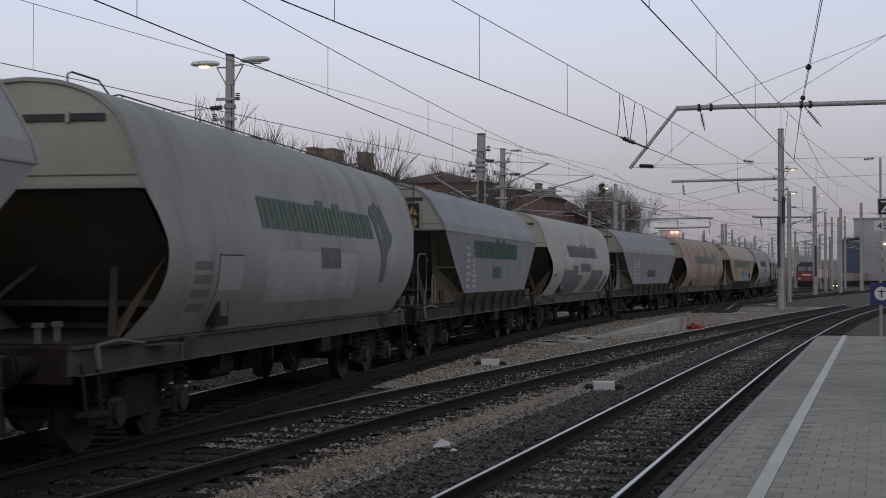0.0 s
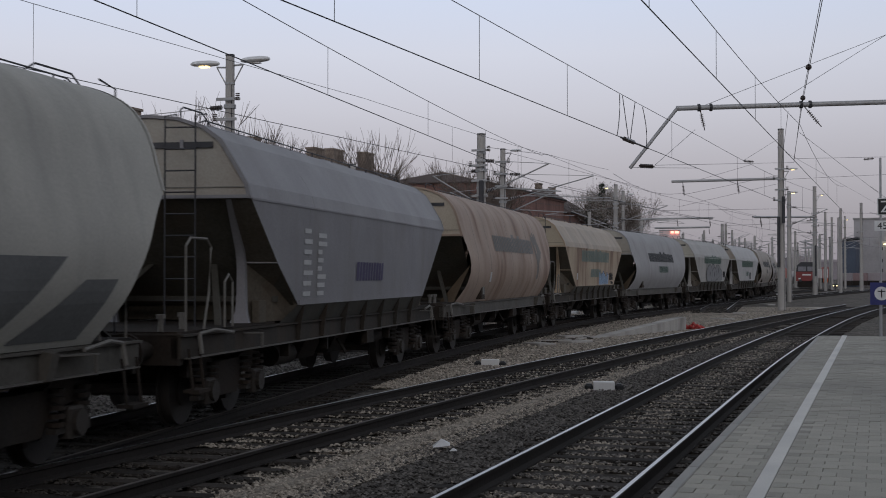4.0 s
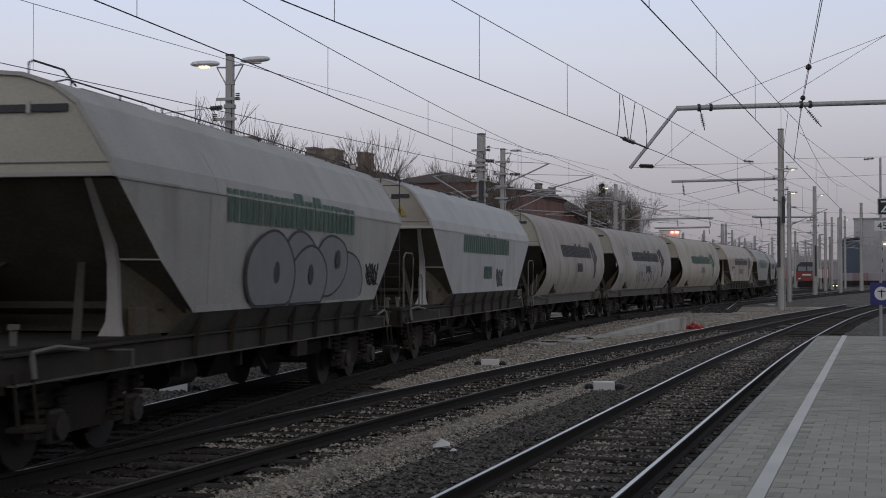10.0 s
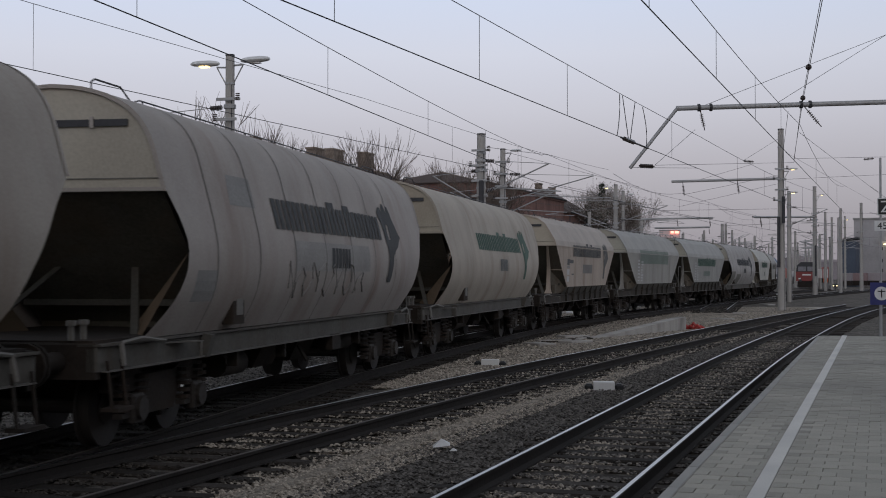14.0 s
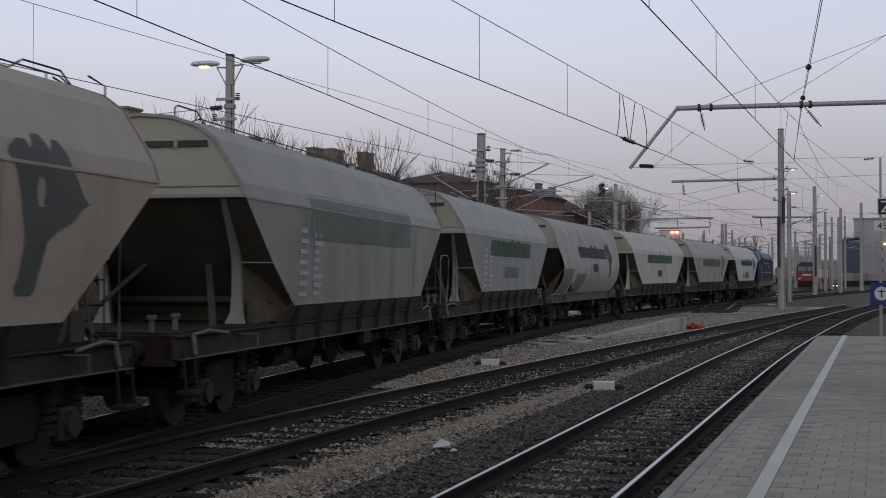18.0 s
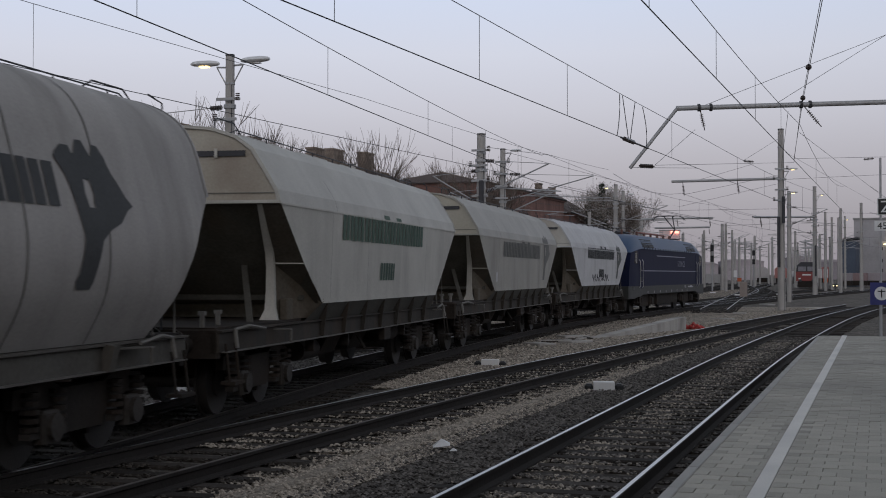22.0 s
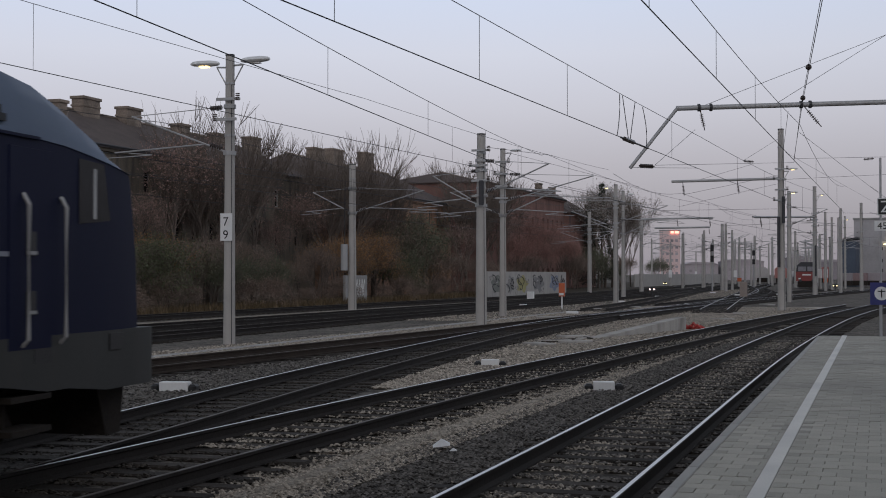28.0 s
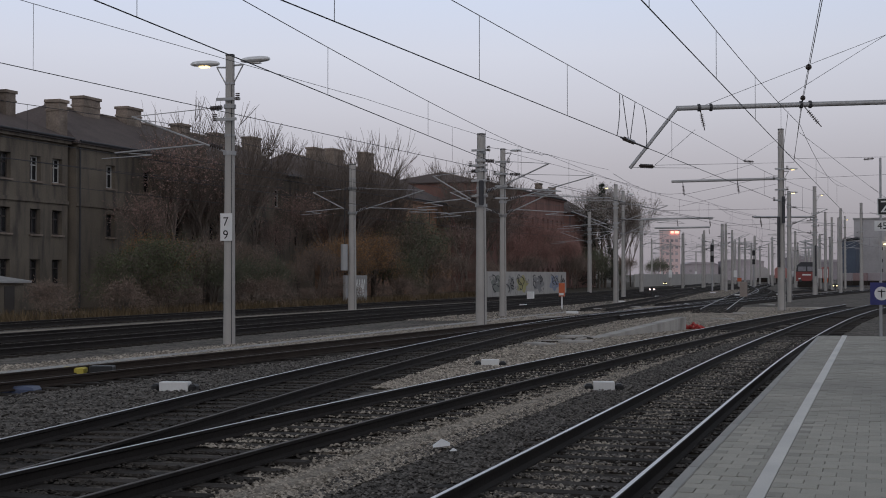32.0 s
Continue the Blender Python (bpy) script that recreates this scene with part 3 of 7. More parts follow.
def gantry_arm():
    """Tube portal over the platform tracks, its far post outside the view."""
    g = thing("portal_arm", "grey steel tube portal arm over the platform tracks", "gantry")
    d = Vector((6.64, 2.13, 0.21)).normalized()
    a = Vector((-6.37, 45.22, 7.47))
    part("beam", Geo().tube([a, a + d * 7, a + d * 16], 0.085, 10), STEEL, g, smooth=50)
    part("strut", Geo().tube([a + d * 0.03, (-7.84, 44.75, 5.48)], 0.06, 10), STEEL, g, smooth=50)
    part("post", Geo().tube([a + d * 15.8, (a + d * 15.8) * 1.0 - Vector((0, 0, 7.9 + 0.5))], 0.2, 12), MAST, g, smooth=50)
    for f in (0.75, 1.15, 4.15, 4.45, 7.3):
        part("collar", Geo().tube([a + d * (f - 0.04), a + d * (f + 0.04)], 0.13, 10), DARKSTEEL, g)
    for f, dx, dz in ((0.78, 0.15, -0.75), (4.2, 0.6, -0.75)):
        i = Geo()
        p, q = a + d * f, a + d * f + Vector((dx, 0.1, dz))
        i.tube([p, q], 0.018, 6)
        for k in range(7):
            u = 0.3 + k * 0.08
            i.tube([p.lerp(q, u), p.lerp(q, u + 0.03)], 0.06, 8)
        part("insulator", i, INSULATOR, g)
    return g


gantry_arm()


def wire(name, label, pts, r=0.009, group="overhead wires"):
    return tagged(part(name, Geo().tube(pts, r, 5), WIRE), label, "wire", group)


def overhead(line, spans, low, sag, thick=0.010, hung=()):
    """Contact wire and messenger wire with droppers; spans: (y, height of the messenger) at the supports."""
    t = thing("overhead_line", "thin dark contact wire, messenger wire and droppers", "overhead wire", None, "overhead lines")
    ends = [q[0] for q in spans]

    def low_at(y):
        return low if not isinstance(low, tuple) else low[0] + (low[1] - low[0]) * min(1, max(0, (y - 14) / 26))

    def x_at(y):
        for a, b in zip(ends, ends[1:]):
            if a <= y <= b:
                return line(a) + (line(b) - line(a)) * (y - a) / (b - a)
        return line(y)

    def top(y):
        for (a, za), (b, zb) in zip(spans, spans[1:]):
            if a <= y <= b:
                u = (y - a) / (b - a)
                return za + (zb - za) * u - 4 * sag * u * (1 - u)
        return spans[-1][1]
    ys = [ends[0] + (ends[-1] - ends[0]) * i / 80 for i in range(81)]
    ys = sorted({*ys, *ends})
    part("contact_wire", Geo().tube([(x_at(y), y, low_at(y)) for y in ys], thick, 5), WIRE, t)
    part("messenger_wire", Geo().tube([(x_at(y), y, top(y)) for y in ys], thick * 0.8, 5), WIRE, t)
    for a, b in zip(ends, ends[1:]):
        n = max(2, int((b - a) / 7.4))
        for y in [q for q in hung if a < q < b] or [a + (b - a) * i / n for i in range(1, n)]:
            part("dropper", Geo().tube([(x_at(y), y, low_at(y)), (x_at(y), y, top(y))], thick * 0.55, 4), WIRE, t)
    return t


def slant(y0, x0, y1, x1):
    return lambda y: x0 + (x1 - x0) * (y - y0) / (y1 - y0)


overhead(slant(17.9, -3.0, 58.6, -2.34), ((-20, 7.05), (47.5, 7.05), (84, 7.2)), 5.62, 0.6, 0.010, (12, 18.6, 25.7, 32.8, 40))
overhead(PLATFORM_LINE, ((84, 7.2), (137, 7.2), (190, 7.2)), 5.62, 0.6)
overhead(slant(11, -7.42, 45, -5.6), ((-20, 7.2), (45.5, 6.5), (84, 6.9)), 5.42, 0.18, 0.010, (11, 17.2, 23.2, 29.0, 40.5))
overhead(slant(14, -9.21, 48, -12.41), ((-8, 6.9), (53.4, 6.75)), (5.36, 5.57), 0.45, 0.010, (15.9, 24.4, 33.0, 41, 48))
overhead(TRAIN_LINE, ((53.4, 6.75), (98.4, 6.9), (125, 6.9), (152, 6.9), (200, 6.9), (260, 6.9)), 5.57, 0.35)
overhead(SIDING_LINE, ((-16, 7.4), (37.7, 7.2), (67.4, 7.2)), 5.88, 0.12, 0.009)
for line, spans in zip(FAR_LINES, ((10, 40, 98, 150, 210, 300), (12, 73, 128, 180, 240, 310), (14, 73, 128, 180, 240, 310))):
    overhead(line, [(y, 7.0) for y in spans], 5.7, 0.4, 0.012)
overhead(BRANCH_LINE, [(y, 6.9) for y in (66, 83, 137, 190, 245)], 5.6, 0.4, 0.012)


# ---- houses behind the yard ----
BRICKWALL = mat("old_render", (0.175, 0.15, 0.12), 0.95, 0, 0.35, 0.4, 14, 0.3, (0.06, 0.055, 0.053), 0.85, True, spec=0.2)
ORANGEBRICK = mat("orange_brick", (0.33, 0.20, 0.135), 0.95, 0, 0.3, 0.6, 14, 0.3, (0.12, 0.085, 0.07), 0.6, True, spec=0.2)
BRICKRED = mat("old_brick", (0.235, 0.135, 0.115), 0.95, 0, 0.3, 0.6, 14, 0.3, (0.08, 0.06, 0.05), 0.6, True, spec=0.2)
ROOF = mat("old_roof_tiles", (0.115, 0.092, 0.085), 0.9, 0, 0.3, 0.6, 9, 0.6, (0.12, 0.10, 0.09), 0.4, True, spec=0.2)
CHIMNEY = mat("chimney_render", (0.28, 0.23, 0.19), 0.95, 0, 0.4, 1.2, 9, 0.3, (0.09, 0.075, 0.065), 0.7, spec=0.2)
PANE = mat("window_glass", (0.02, 0.022, 0.025), 0.12, 0, 0.1, spec=0.6)
FRAME = mat("window_frame", (0.45, 0.44, 0.42), 0.7, 0, 0.1)
DARKFRAME = mat("dark_window_frame", (0.06, 0.05, 0.045), 0.7, 0, 0.1)


def house(x, y0, y1, eaves, ridge, depth, wall, chimneys, rows=(1.6, 4.45, 7.45), hip=4.0, places=None, tall=1.42):
    h = thing("house", "old rendered terrace house with a dark tiled roof", "house", Matrix.Translation((x, y0, GROUND)), "terrace houses")
    L = y1 - y0
    w = Geo()
    # facade cut round its windows
    step = 2.7
    n = max(2, int(L / step))
    win = places or [(L / n) * (i + 0.5) for i in range(n)]
    cuts = sorted({0.0, L, *[c - 0.5 for c in win], *[c + 0.5 for c in win]})
    zs = sorted({0.0, eaves, *[z for r in rows for z in (r, r + tall)]})
    for a, b in zip(cuts, cuts[1:]):
        for c, d in zip(zs, zs[1:]):
            hole = any(abs((a + b) / 2 - q) < 0.3 for q in win) and any(abs((c + d) / 2 - r - tall / 2) < 0.3 for r in rows)
            if not hole:
                w.box(-0.4, 0, a, b, c, d)
    w.box(-depth, -0.4, 0, 0.35, 0, eaves).box(-depth, -0.4, L - 0.35, L, 0, eaves).box(-depth, -depth + 0.35, 0.35, L - 0.35, 0, eaves)
    part("wall", w, wall, h)
    part("cornice", Geo().box(0.003, 0.22, -0.1, L + 0.1, eaves - 0.3, eaves - 0.02, 0.04).box(0.003, 0.1, 0, L, eaves * 0.62, eaves * 0.62 + 0.22), wall, h)
    part("gutter", Geo().tube([(0.38, -0.1, eaves + 0.03), (0.38, L + 0.1, eaves + 0.03)], 0.08, 8), DARKSTEEL, h)
    for r in rows:
        for k, q in enumerate(win):
            light = r > 7 and k % 4 in (0, 3)
            win_ob = part("window", Geo().box(-0.32, -0.26, q - 0.5, q - 0.42, r, r + tall).box(-0.32, -0.26, q + 0.42, q + 0.5, r, r + tall).box(-0.32, -0.26, q - 0.42, q + 0.42, r, r + 0.09).box(-0.32, -0.26, q - 0.42, q + 0.42, r + tall - 0.09, r + tall).box(-0.32, -0.26, q - 0.04, q + 0.04, r + 0.09, r + tall - 0.09).box(-0.32, -0.26, q - 0.42, q + 0.42, r + tall * 0.62, r + tall * 0.62 + 0.07), FRAME if light else DARKFRAME, h)
            part("pane", Geo().box(-0.31, -0.29, q - 0.42, q + 0.42, r + 0.09, r + tall - 0.09), PANE, win_ob)
            part("sill", Geo().box(0.003, 0.12, q - 0.6, q + 0.6, r - 0.1, r), CHIMNEY, h)
    o = 0.35
    a, b, c, d = (o, -o, eaves), (o, L + o, eaves), (-depth - o, L + o, eaves), (-depth - o, -o, eaves)
    e, f = (-depth / 2, hip, ridge), (-depth / 2, L - hip, ridge)
    r = Geo().add([a, b, c, d, e, f] + [(p[0], p[1], p[2] - 0.12) for p in (a, b, c, d)], [(0, 1, 5, 4), (1, 2, 5), (2, 3, 4, 5), (3, 0, 4), (0, 6, 7, 1), (1, 7, 8, 2), (2, 8, 9, 3), (3, 9, 6, 0), (6, 9, 8, 7)])
    part("roof", r, ROOF, h)
    part("downpipe", Geo().tube([(0.12, 0.25, 0), (0.12, 0.25, eaves - 0.2), (0.36, 0.25, eaves)], 0.06, 7), DARKSTEEL, h)
    part("ridge_tiles", Geo().tube([(-depth / 2, hip, ridge + 0.02), (-depth / 2, L - hip, ridge + 0.02)], 0.13, 6), CHIMNEY, h)
    for cy, dx, cw, ch in chimneys:
        g = Geo().box(-depth / 2 + dx - 0.45, -depth / 2 + dx + 0.45, cy - cw / 2, cy + cw / 2, ridge - 2.4, ridge + ch)
        stack = part("chimney", g, CHIMNEY, h)
        part("chimney_band", Geo().box(-depth / 2 + dx - 0.5, -depth / 2 + dx + 0.5, cy - cw / 2 - 0.05, cy + cw / 2 + 0.05, ridge + ch - 0.5, ridge + ch - 0.38), CHIMNEY, stack)
        part("chimney_cap", Geo().box(-depth / 2 + dx - 0.55, -depth / 2 + dx + 0.55, cy - cw / 2 - 0.1, cy + cw / 2 + 0.1, ridge + ch, ridge + ch + 0.18, 0.03), CHIMNEY, stack)
    return h


house(-45.3, 30, 69, 10.1, 12.6, 11, BRICKWALL, ((20, 0, 1.4, 0.6), (35.2, 2.6, 0.7, 0.75), (37.2, 2.4, 0.9, 0.1), (39.2, 4.6, 0.85, -0.3)), hip=3, places=[2.5, 5.5, 8.5, 11.5, 14.5, 17.5, 20.5, 23.5, 26.5, 29.8, 33.0, 35.8, 37.95])
house(-45, 69.4, 105, 10.0, 13.0, 11, BRICKWALL, ((9.0, 0.4, 2.0, 0.75), (14.4, 0.4, 1.9, 0.7), (21.6, 0.5, 1.4, 0.3), (27.6, 0.4, 1.5, 0.2), (34.0, 0.4, 1.8, 0.5)), hip=5, places=[3.8, 8.2, 12.3, 14.7, 17.3, 21.0, 24.5, 28.2, 32.0])
house(-45, 106, 143, 9.8, 13.0, 11, ORANGEBRICK, ((12.0, 0, 2.4, 0.9), (16.6, 0, 2.6, 1.2), (25.1, 0, 2.4, 1.6)), hip=5)
house(-43.5, 150, 193, 12.9, 14.3, 12, BRICKRED, (), rows=(1.6, 4.9, 8.4), hip=3)
house(-43, 194, 214, 11.2, 15.2, 12, BRICKRED, ((6, 0, 1.0, 0.6), (15, 0, 1.0, 0.6)), hip=5)


# ---- the train ----
WAGON = 16.33
T_SIDE = [(0.0, 4.12), (0.45, 4.08), (0.82, 3.96), (1.08, 3.77), (1.27, 3.47), (1.45, 3.17), (1.5, 2.97), (1.44, 1.49)]
R_ROUGH = [(0.0, 4.16), (0.4, 4.12), (0.78, 4.0), (1.06, 3.81), (1.25, 3.52), (1.37, 3.12), (1.47, 2.75), (1.555, 2.35), (1.56, 2.0), (1.48, 1.65), (1.26, 1.232)]


def rounded(pts, n=3):
    """The same outline with n smooth steps between its corners."""
    out_pts = []
    for i in range(len(pts) - 1):
        a, b, c, d = (Vector(pts[max(i - 1, 0)]), Vector(pts[i]), Vector(pts[i + 1]), Vector(pts[min(i + 2, len(pts) - 1)]))
        for k in range(n):
            u = k / n
            out_pts.append(tuple(0.5 * (2 * b + (c - a) * u + (2 * a - 5 * b + 4 * c - d) * u * u + (3 * b - a - 3 * c + d) * u ** 3)))
    return out_pts + [pts[-1]]


R_SIDE = rounded(R_ROUGH)


def side_x(profile, z):
    pts = [p for p in profile if p[0] > 1.0]
    for (xa, za), (xb, zb) in zip(pts, pts[1:]):
        if zb <= z <= za:
            return xa + (xb - xa) * (za - z) / (za - zb)
    return pts[-1][0]


def ring(profile, u):
    """Closed cross-section at the place u along the wagon, from one lower edge over the roof to the other."""
    right = [(x, u, z) for x, z in reversed(profile)]
    left = [(-x, u, z) for x, z in profile[1:]]
    return right + left


C = WAGON / 2


R_LEAD = ((1.2, -0.3), (1.45, -0.04), (1.7, 0.17), (2.0, 0.33), (2.3, 0.36), (2.6, 0.22), (2.9, 0.0))
R_TRAIL = ((1.2, -1.42), (1.6, -1.12), (2.0, -0.85), (2.55, -0.40), (2.9, 0.0))


def bow(knots, z):
    """How far an end of the round hull is set back at the height z."""
    return float(np.interp(z, [q[0] for q in knots], [q[1] for q in knots]))


def cowl_of(kind):
    """Height of the lower edge of the end cowls."""
    return 2.97 if kind == "T" else 2.90


def hull(kind):
    """Hopper shell and roof. u runs from the leading end; local y = u - C."""
    g, roof = Geo(), Geo()
    prof = T_SIDE if kind == "T" else R_SIDE
    ua, ub = ua_of(kind), ub_of(kind)
    cowl = cowl_of(kind)
    top = [p for p in prof if p[1] > cowl + 0.001] + [(side_x(prof, cowl), cowl)]
    if kind == "T":
        roof.loft([ring(top, u - C) for u in (ua, ua + 0.02, 5.5, 8.2, 11, ub - 0.02, ub)], closed=False)
        for s in (-1, 1):
            x1, x0 = side_x(prof, cowl), prof[-1][0]
            # the side sheet has a kink in its sloping edges
            g.add([(s * x1, ua - C, cowl), (s * x1, ub - C, cowl), (s * 1.465, 14.85 - C, 2.12), (s * x0, 13.95 - C, 1.49), (s * x0, 4.93 - C, 1.49), (s * 1.465, 3.85 - C, 2.12)], [(0, 1, 2, 5), (5, 2, 3, 4)])
        za, zb, us, ue = cowl, 1.49, (ua, 4.75), (ub, 13.6)
        xa, xb = side_x(prof, cowl), prof[-1][0]
    else:
        # the ends are bowed in below the cowl, the trailing one on a slope
        n = 16
        rows = []
        for i in range(n + 1):
            row = []
            for x, y, z in ring(prof, 0):
                end, start = ub + bow(R_TRAIL, z), ua + bow(R_LEAD, z)
                row.append((x, start + (end - start) * i / n - C, z))
            rows.append(row)
        g.loft(rows, closed=False)
        za, zb, us, ue = cowl, 1.28, (ua, 4.4), (ub, 13.0)
        xa, xb = 1.4, 1.28
    ends = []
    for u, d in ((ua, 1), (ub, -1)):
        e = Geo()
        r = ring(top, u - C + 0.004 * d)
        e.add(r, [tuple(range(len(r)))])
        ends.append(e)
    return g, roof, (za, zb, us, ue, xa, xb), ends


def slope_sheet(spec, k):
    za, zb, us, ue, xa, xb = spec
    g = Geo()
    for (u0, u1), d in (((us, 1), (ue, -1))[k],):
        e = 0.03 * d
        g.add([(-xa + 0.02, u0 - C + e, za), (xa - 0.02, u0 - C + e, za), (xb - 0.02, u1 - C + e, zb), (-xb + 0.02, u1 - C + e, zb)], [(0, 1, 2, 3)])
    return g


def lettering(n, height, width, seed, raised=()):
    """A row of plain upright bars in place of a company's name, as (u, z, w, h)."""
    rnd = random.Random(seed)
    bars, step = [], width / n
    for i in range(n):
        w, h, u = step * rnd.uniform(0.84, 0.92), height * rnd.uniform(0.97, 1.0), i * step
        k = rnd.uniform(0.40, 0.50)
        bars += [(u, 0, w * k, h), (u + w * (k + 0.13), 0, w * (0.87 - k), h)]
        if i in raised:
            bars.append((u, h * 1.0, w * 0.96, height * 0.22))
    return bars


def marks(profile, bars, u0, z0, lift=0.012, lean=0.0):
    g = Geo()
    for u, z, w, h in bars:
        cells = max(1, int(math.ceil(h / 0.09)))
        for k in range(cells):
            za, zb = z0 + z + h * k / cells, z0 + z + h * (k + 1) / cells
            ua, ub = u0 + u + lean * (za - z0), u0 + u + lean * (zb - z0)
            g.add([(side_x(profile, za) + lift, ua - C, za), (side_x(profile, za) + lift, ua + w - C, za), (side_x(profile, zb) + lift, ub + w - C, zb), (side_x(profile, zb) + lift, ub - C, zb)], [(0, 1, 2, 3)])
    return g


def emblem(profile, u, z, s=1.0):
    """A plain sheaf-like emblem: a stalk, a broad middle split by a slot, a ragged top."""
    g = Geo()

    def band(rows):
        for (za, la, ra), (zb, lb, rb) in zip(rows, rows[1:]):
            n = max(1, int((zb - za) / 0.08))
            for k in range(n):
                fa, fb = k / n, (k + 1) / n
                z1, z2 = z + s * (za + (zb - za) * fa), z + s * (za + (zb - za) * fb)
                l1, l2, r1, r2 = la + (lb - la) * fa, la + (lb - la) * fb, ra + (rb - ra) * fa, ra + (rb - ra) * fb
                x1, x2 = side_x(profile, z1) + 0.012, side_x(profile, z2) + 0.012
                g.add([(x1, u + s * l1 - C, z1), (x1, u + s * r1 - C, z1), (x2, u + s * r2 - C, z2), (x2, u + s * l2 - C, z2)], [(0, 1, 2, 3)])
    band(((0.0, -0.05, 0.24), (0.08, -0.09, 0.30), (0.16, -0.02, 0.33), (0.52, 0.10, 0.50), (0.64, 0.08, 0.72), (0.72, 0.05, 0.98), (0.86, 0.02, 1.18)))
    band(((0.86, 0.02, 0.30), (1.0, -0.02, 0.26), (1.16, -0.08, 0.28)))
    band(((0.86, 0.44, 1.18), (0.92, 0.42, 1.34), (1.0, 0.46, 1.22), (1.16, 0.42, 1.08)))
    band(((1.16, -0.08, 1.08), (1.26, -0.16, 0.98), (1.36, -0.25, 0.92), (1.42, -0.2, 0.9)))
    band(((1.42, -0.2, 0.16), (1.5, -0.05, 0.12)))
    band(((1.42, 0.2, 0.56), (1.58, 0.3, 0.44)))
    band(((1.42, 0.58, 0.9), (1.55, 0.66, 0.78)))
    return g


WHEELS = []


def bogie_parts(w, u):
    """One two-axle bogie; frame with springs and axle boxes, two wheelsets."""
    y = u - C
    bogie = part("bogie", Geo().box(-1.0, 1.0, y - 0.25, y + 0.25, 0.45, 0.8), UNDER, w)
    for s in (-1, 1):
        f = Geo()
        f.prism([(y - 1.42, 0.66), (y - 1.38, 0.84), (y - 0.7, 0.90), (y - 0.45, 0.80), (y + 0.45, 0.80), (y + 0.7, 0.90), (y + 1.38, 0.84), (y + 1.42, 0.66), (y + 0.62, 0.62), (y + 0.42, 0.34), (y - 0.42, 0.34), (y - 0.62, 0.62)], "x", s * 1.0, s * 1.10)
        f.box(min(s * 1.0, s * 1.19), max(s * 1.0, s * 1.19), y - 1.45, y + 1.45, 0.885, 0.93)
        part("side_frame", f, UNDER, bogie)
    for s in (-1, 1):
        for a in (-0.9, 0.9):
            box = Geo().box(min(s * 1.10, s * 1.25), max(s * 1.10, s * 1.25), y + a - 0.17, y + a + 0.17, 0.30, 0.62, 0.03)
            box.tube([(s * 1.25, y + a, 0.46), (s * 1.30, y + a, 0.46)], 0.135, 12)
            box.box(min(s * 1.08, s * 1.2), max(s * 1.08, s * 1.2), y + a - 0.36, y + a + 0.36, 0.36, 0.42)
            part("axle_box", box, WORNBOX, bogie)
            for q in (-0.27, 0.27):
                coil = Geo()
                for k in range(5):
                    coil.tube([(s * 1.14, y + a + q, 0.43 + 0.085 * k), (s * 1.14, y + a + q, 0.475 + 0.085 * k)], 0.095, 9)
                part("spring", coil, UNDER, bogie)
        part("brake_hanger", Geo().box(min(s * 0.9, s * 0.98), max(s * 0.9, s * 0.98), y - 0.36, y - 0.30, 0.25, 0.75).box(min(s * 0.9, s * 0.98), max(s * 0.9, s * 0.98), y + 0.30, y + 0.36, 0.25, 0.75), UNDER, bogie)
    for a in (-0.9, 0.9):
        g = Geo()
        for s in (-1, 1):
            g.tube([(s * 0.70, 0, 0), (s * 0.83, 0, 0)], 0.44, 20)
            g.tube([(s * 0.665, 0, 0), (s * 0.70, 0, 0)], 0.47, 20)
            g.tube([(s * 0.83, 0, 0), (s * 0.86, 0, 0)], 0.2, 12)
        g.tube([(-0.7, 0, 0), (0.7, 0, 0)], 0.08, 8)
        wheels = part("wheelset", g, WHEEL, bogie, smooth=40, m=Matrix.Translation((0, u - C + a, 0.46)))
        WHEELS.append((wheels, w, u + a, 0.46))


def coupling_end(w, u, d, rail_paint):
    """Headstock, buffers, hook and steps at one end; d points outwards along the wagon."""
    y = u - C
    part("headstock", Geo().box(-1.3, 1.3, min(y, y - d * 0.14), max(y, y - d * 0.14), 0.86, 1.24, 0.02), UNDER, w)
    for s in (-1, 1):
        g = Geo().tube([(s * 0.87, y, 1.04), (s * 0.87, y + d * 0.42, 1.04)], 0.11, 10).tube([(s * 0.87, y + d * 0.42, 1.04), (s * 0.87, y + d * 0.56, 1.04)], 0.075, 10).tube([(s * 0.87, y + d * 0.56, 1.04), (s * 0.87, y + d * 0.6, 1.04)], 0.23, 14)
        part("buffer", g, UNDER, w, smooth=40)
    part("coupling", Geo().tube([(0, y, 1.0), (0, y + d * 0.35, 0.98), (0, y + d * 0.6, 0.8)], 0.05, 6), UNDER, w)
    part("step", Geo().tube([(1.36, y - d * 0.5, 1.05), (1.42, y - d * 0.5, 0.55)], 0.02, 5).tube([(1.36, y - d * 0.15, 1.05), (1.42, y - d * 0.15, 0.55)], 0.02, 5).box(1.30, 1.5, min(y - d * 0.52, y - d * 0.13), max(y - d * 0.52, y - d * 0.13), 0.52, 0.56), UNDER, w)
    part("shunter_handrail", Geo().tube([(1.36, y - d * 0.5, 1.22), (1.42, y - d * 0.9, 1.26), (1.44, y - d * 1.5, 1.2)], 0.022, 6).tube([(1.36, y - d * 0.5, 1.22), (1.4, y - d * 0.48, 0.98)], 0.03, 6), rail_paint, w)


def tube_frame(pts, r=0.017):
    return Geo().tube(pts, r, 6)


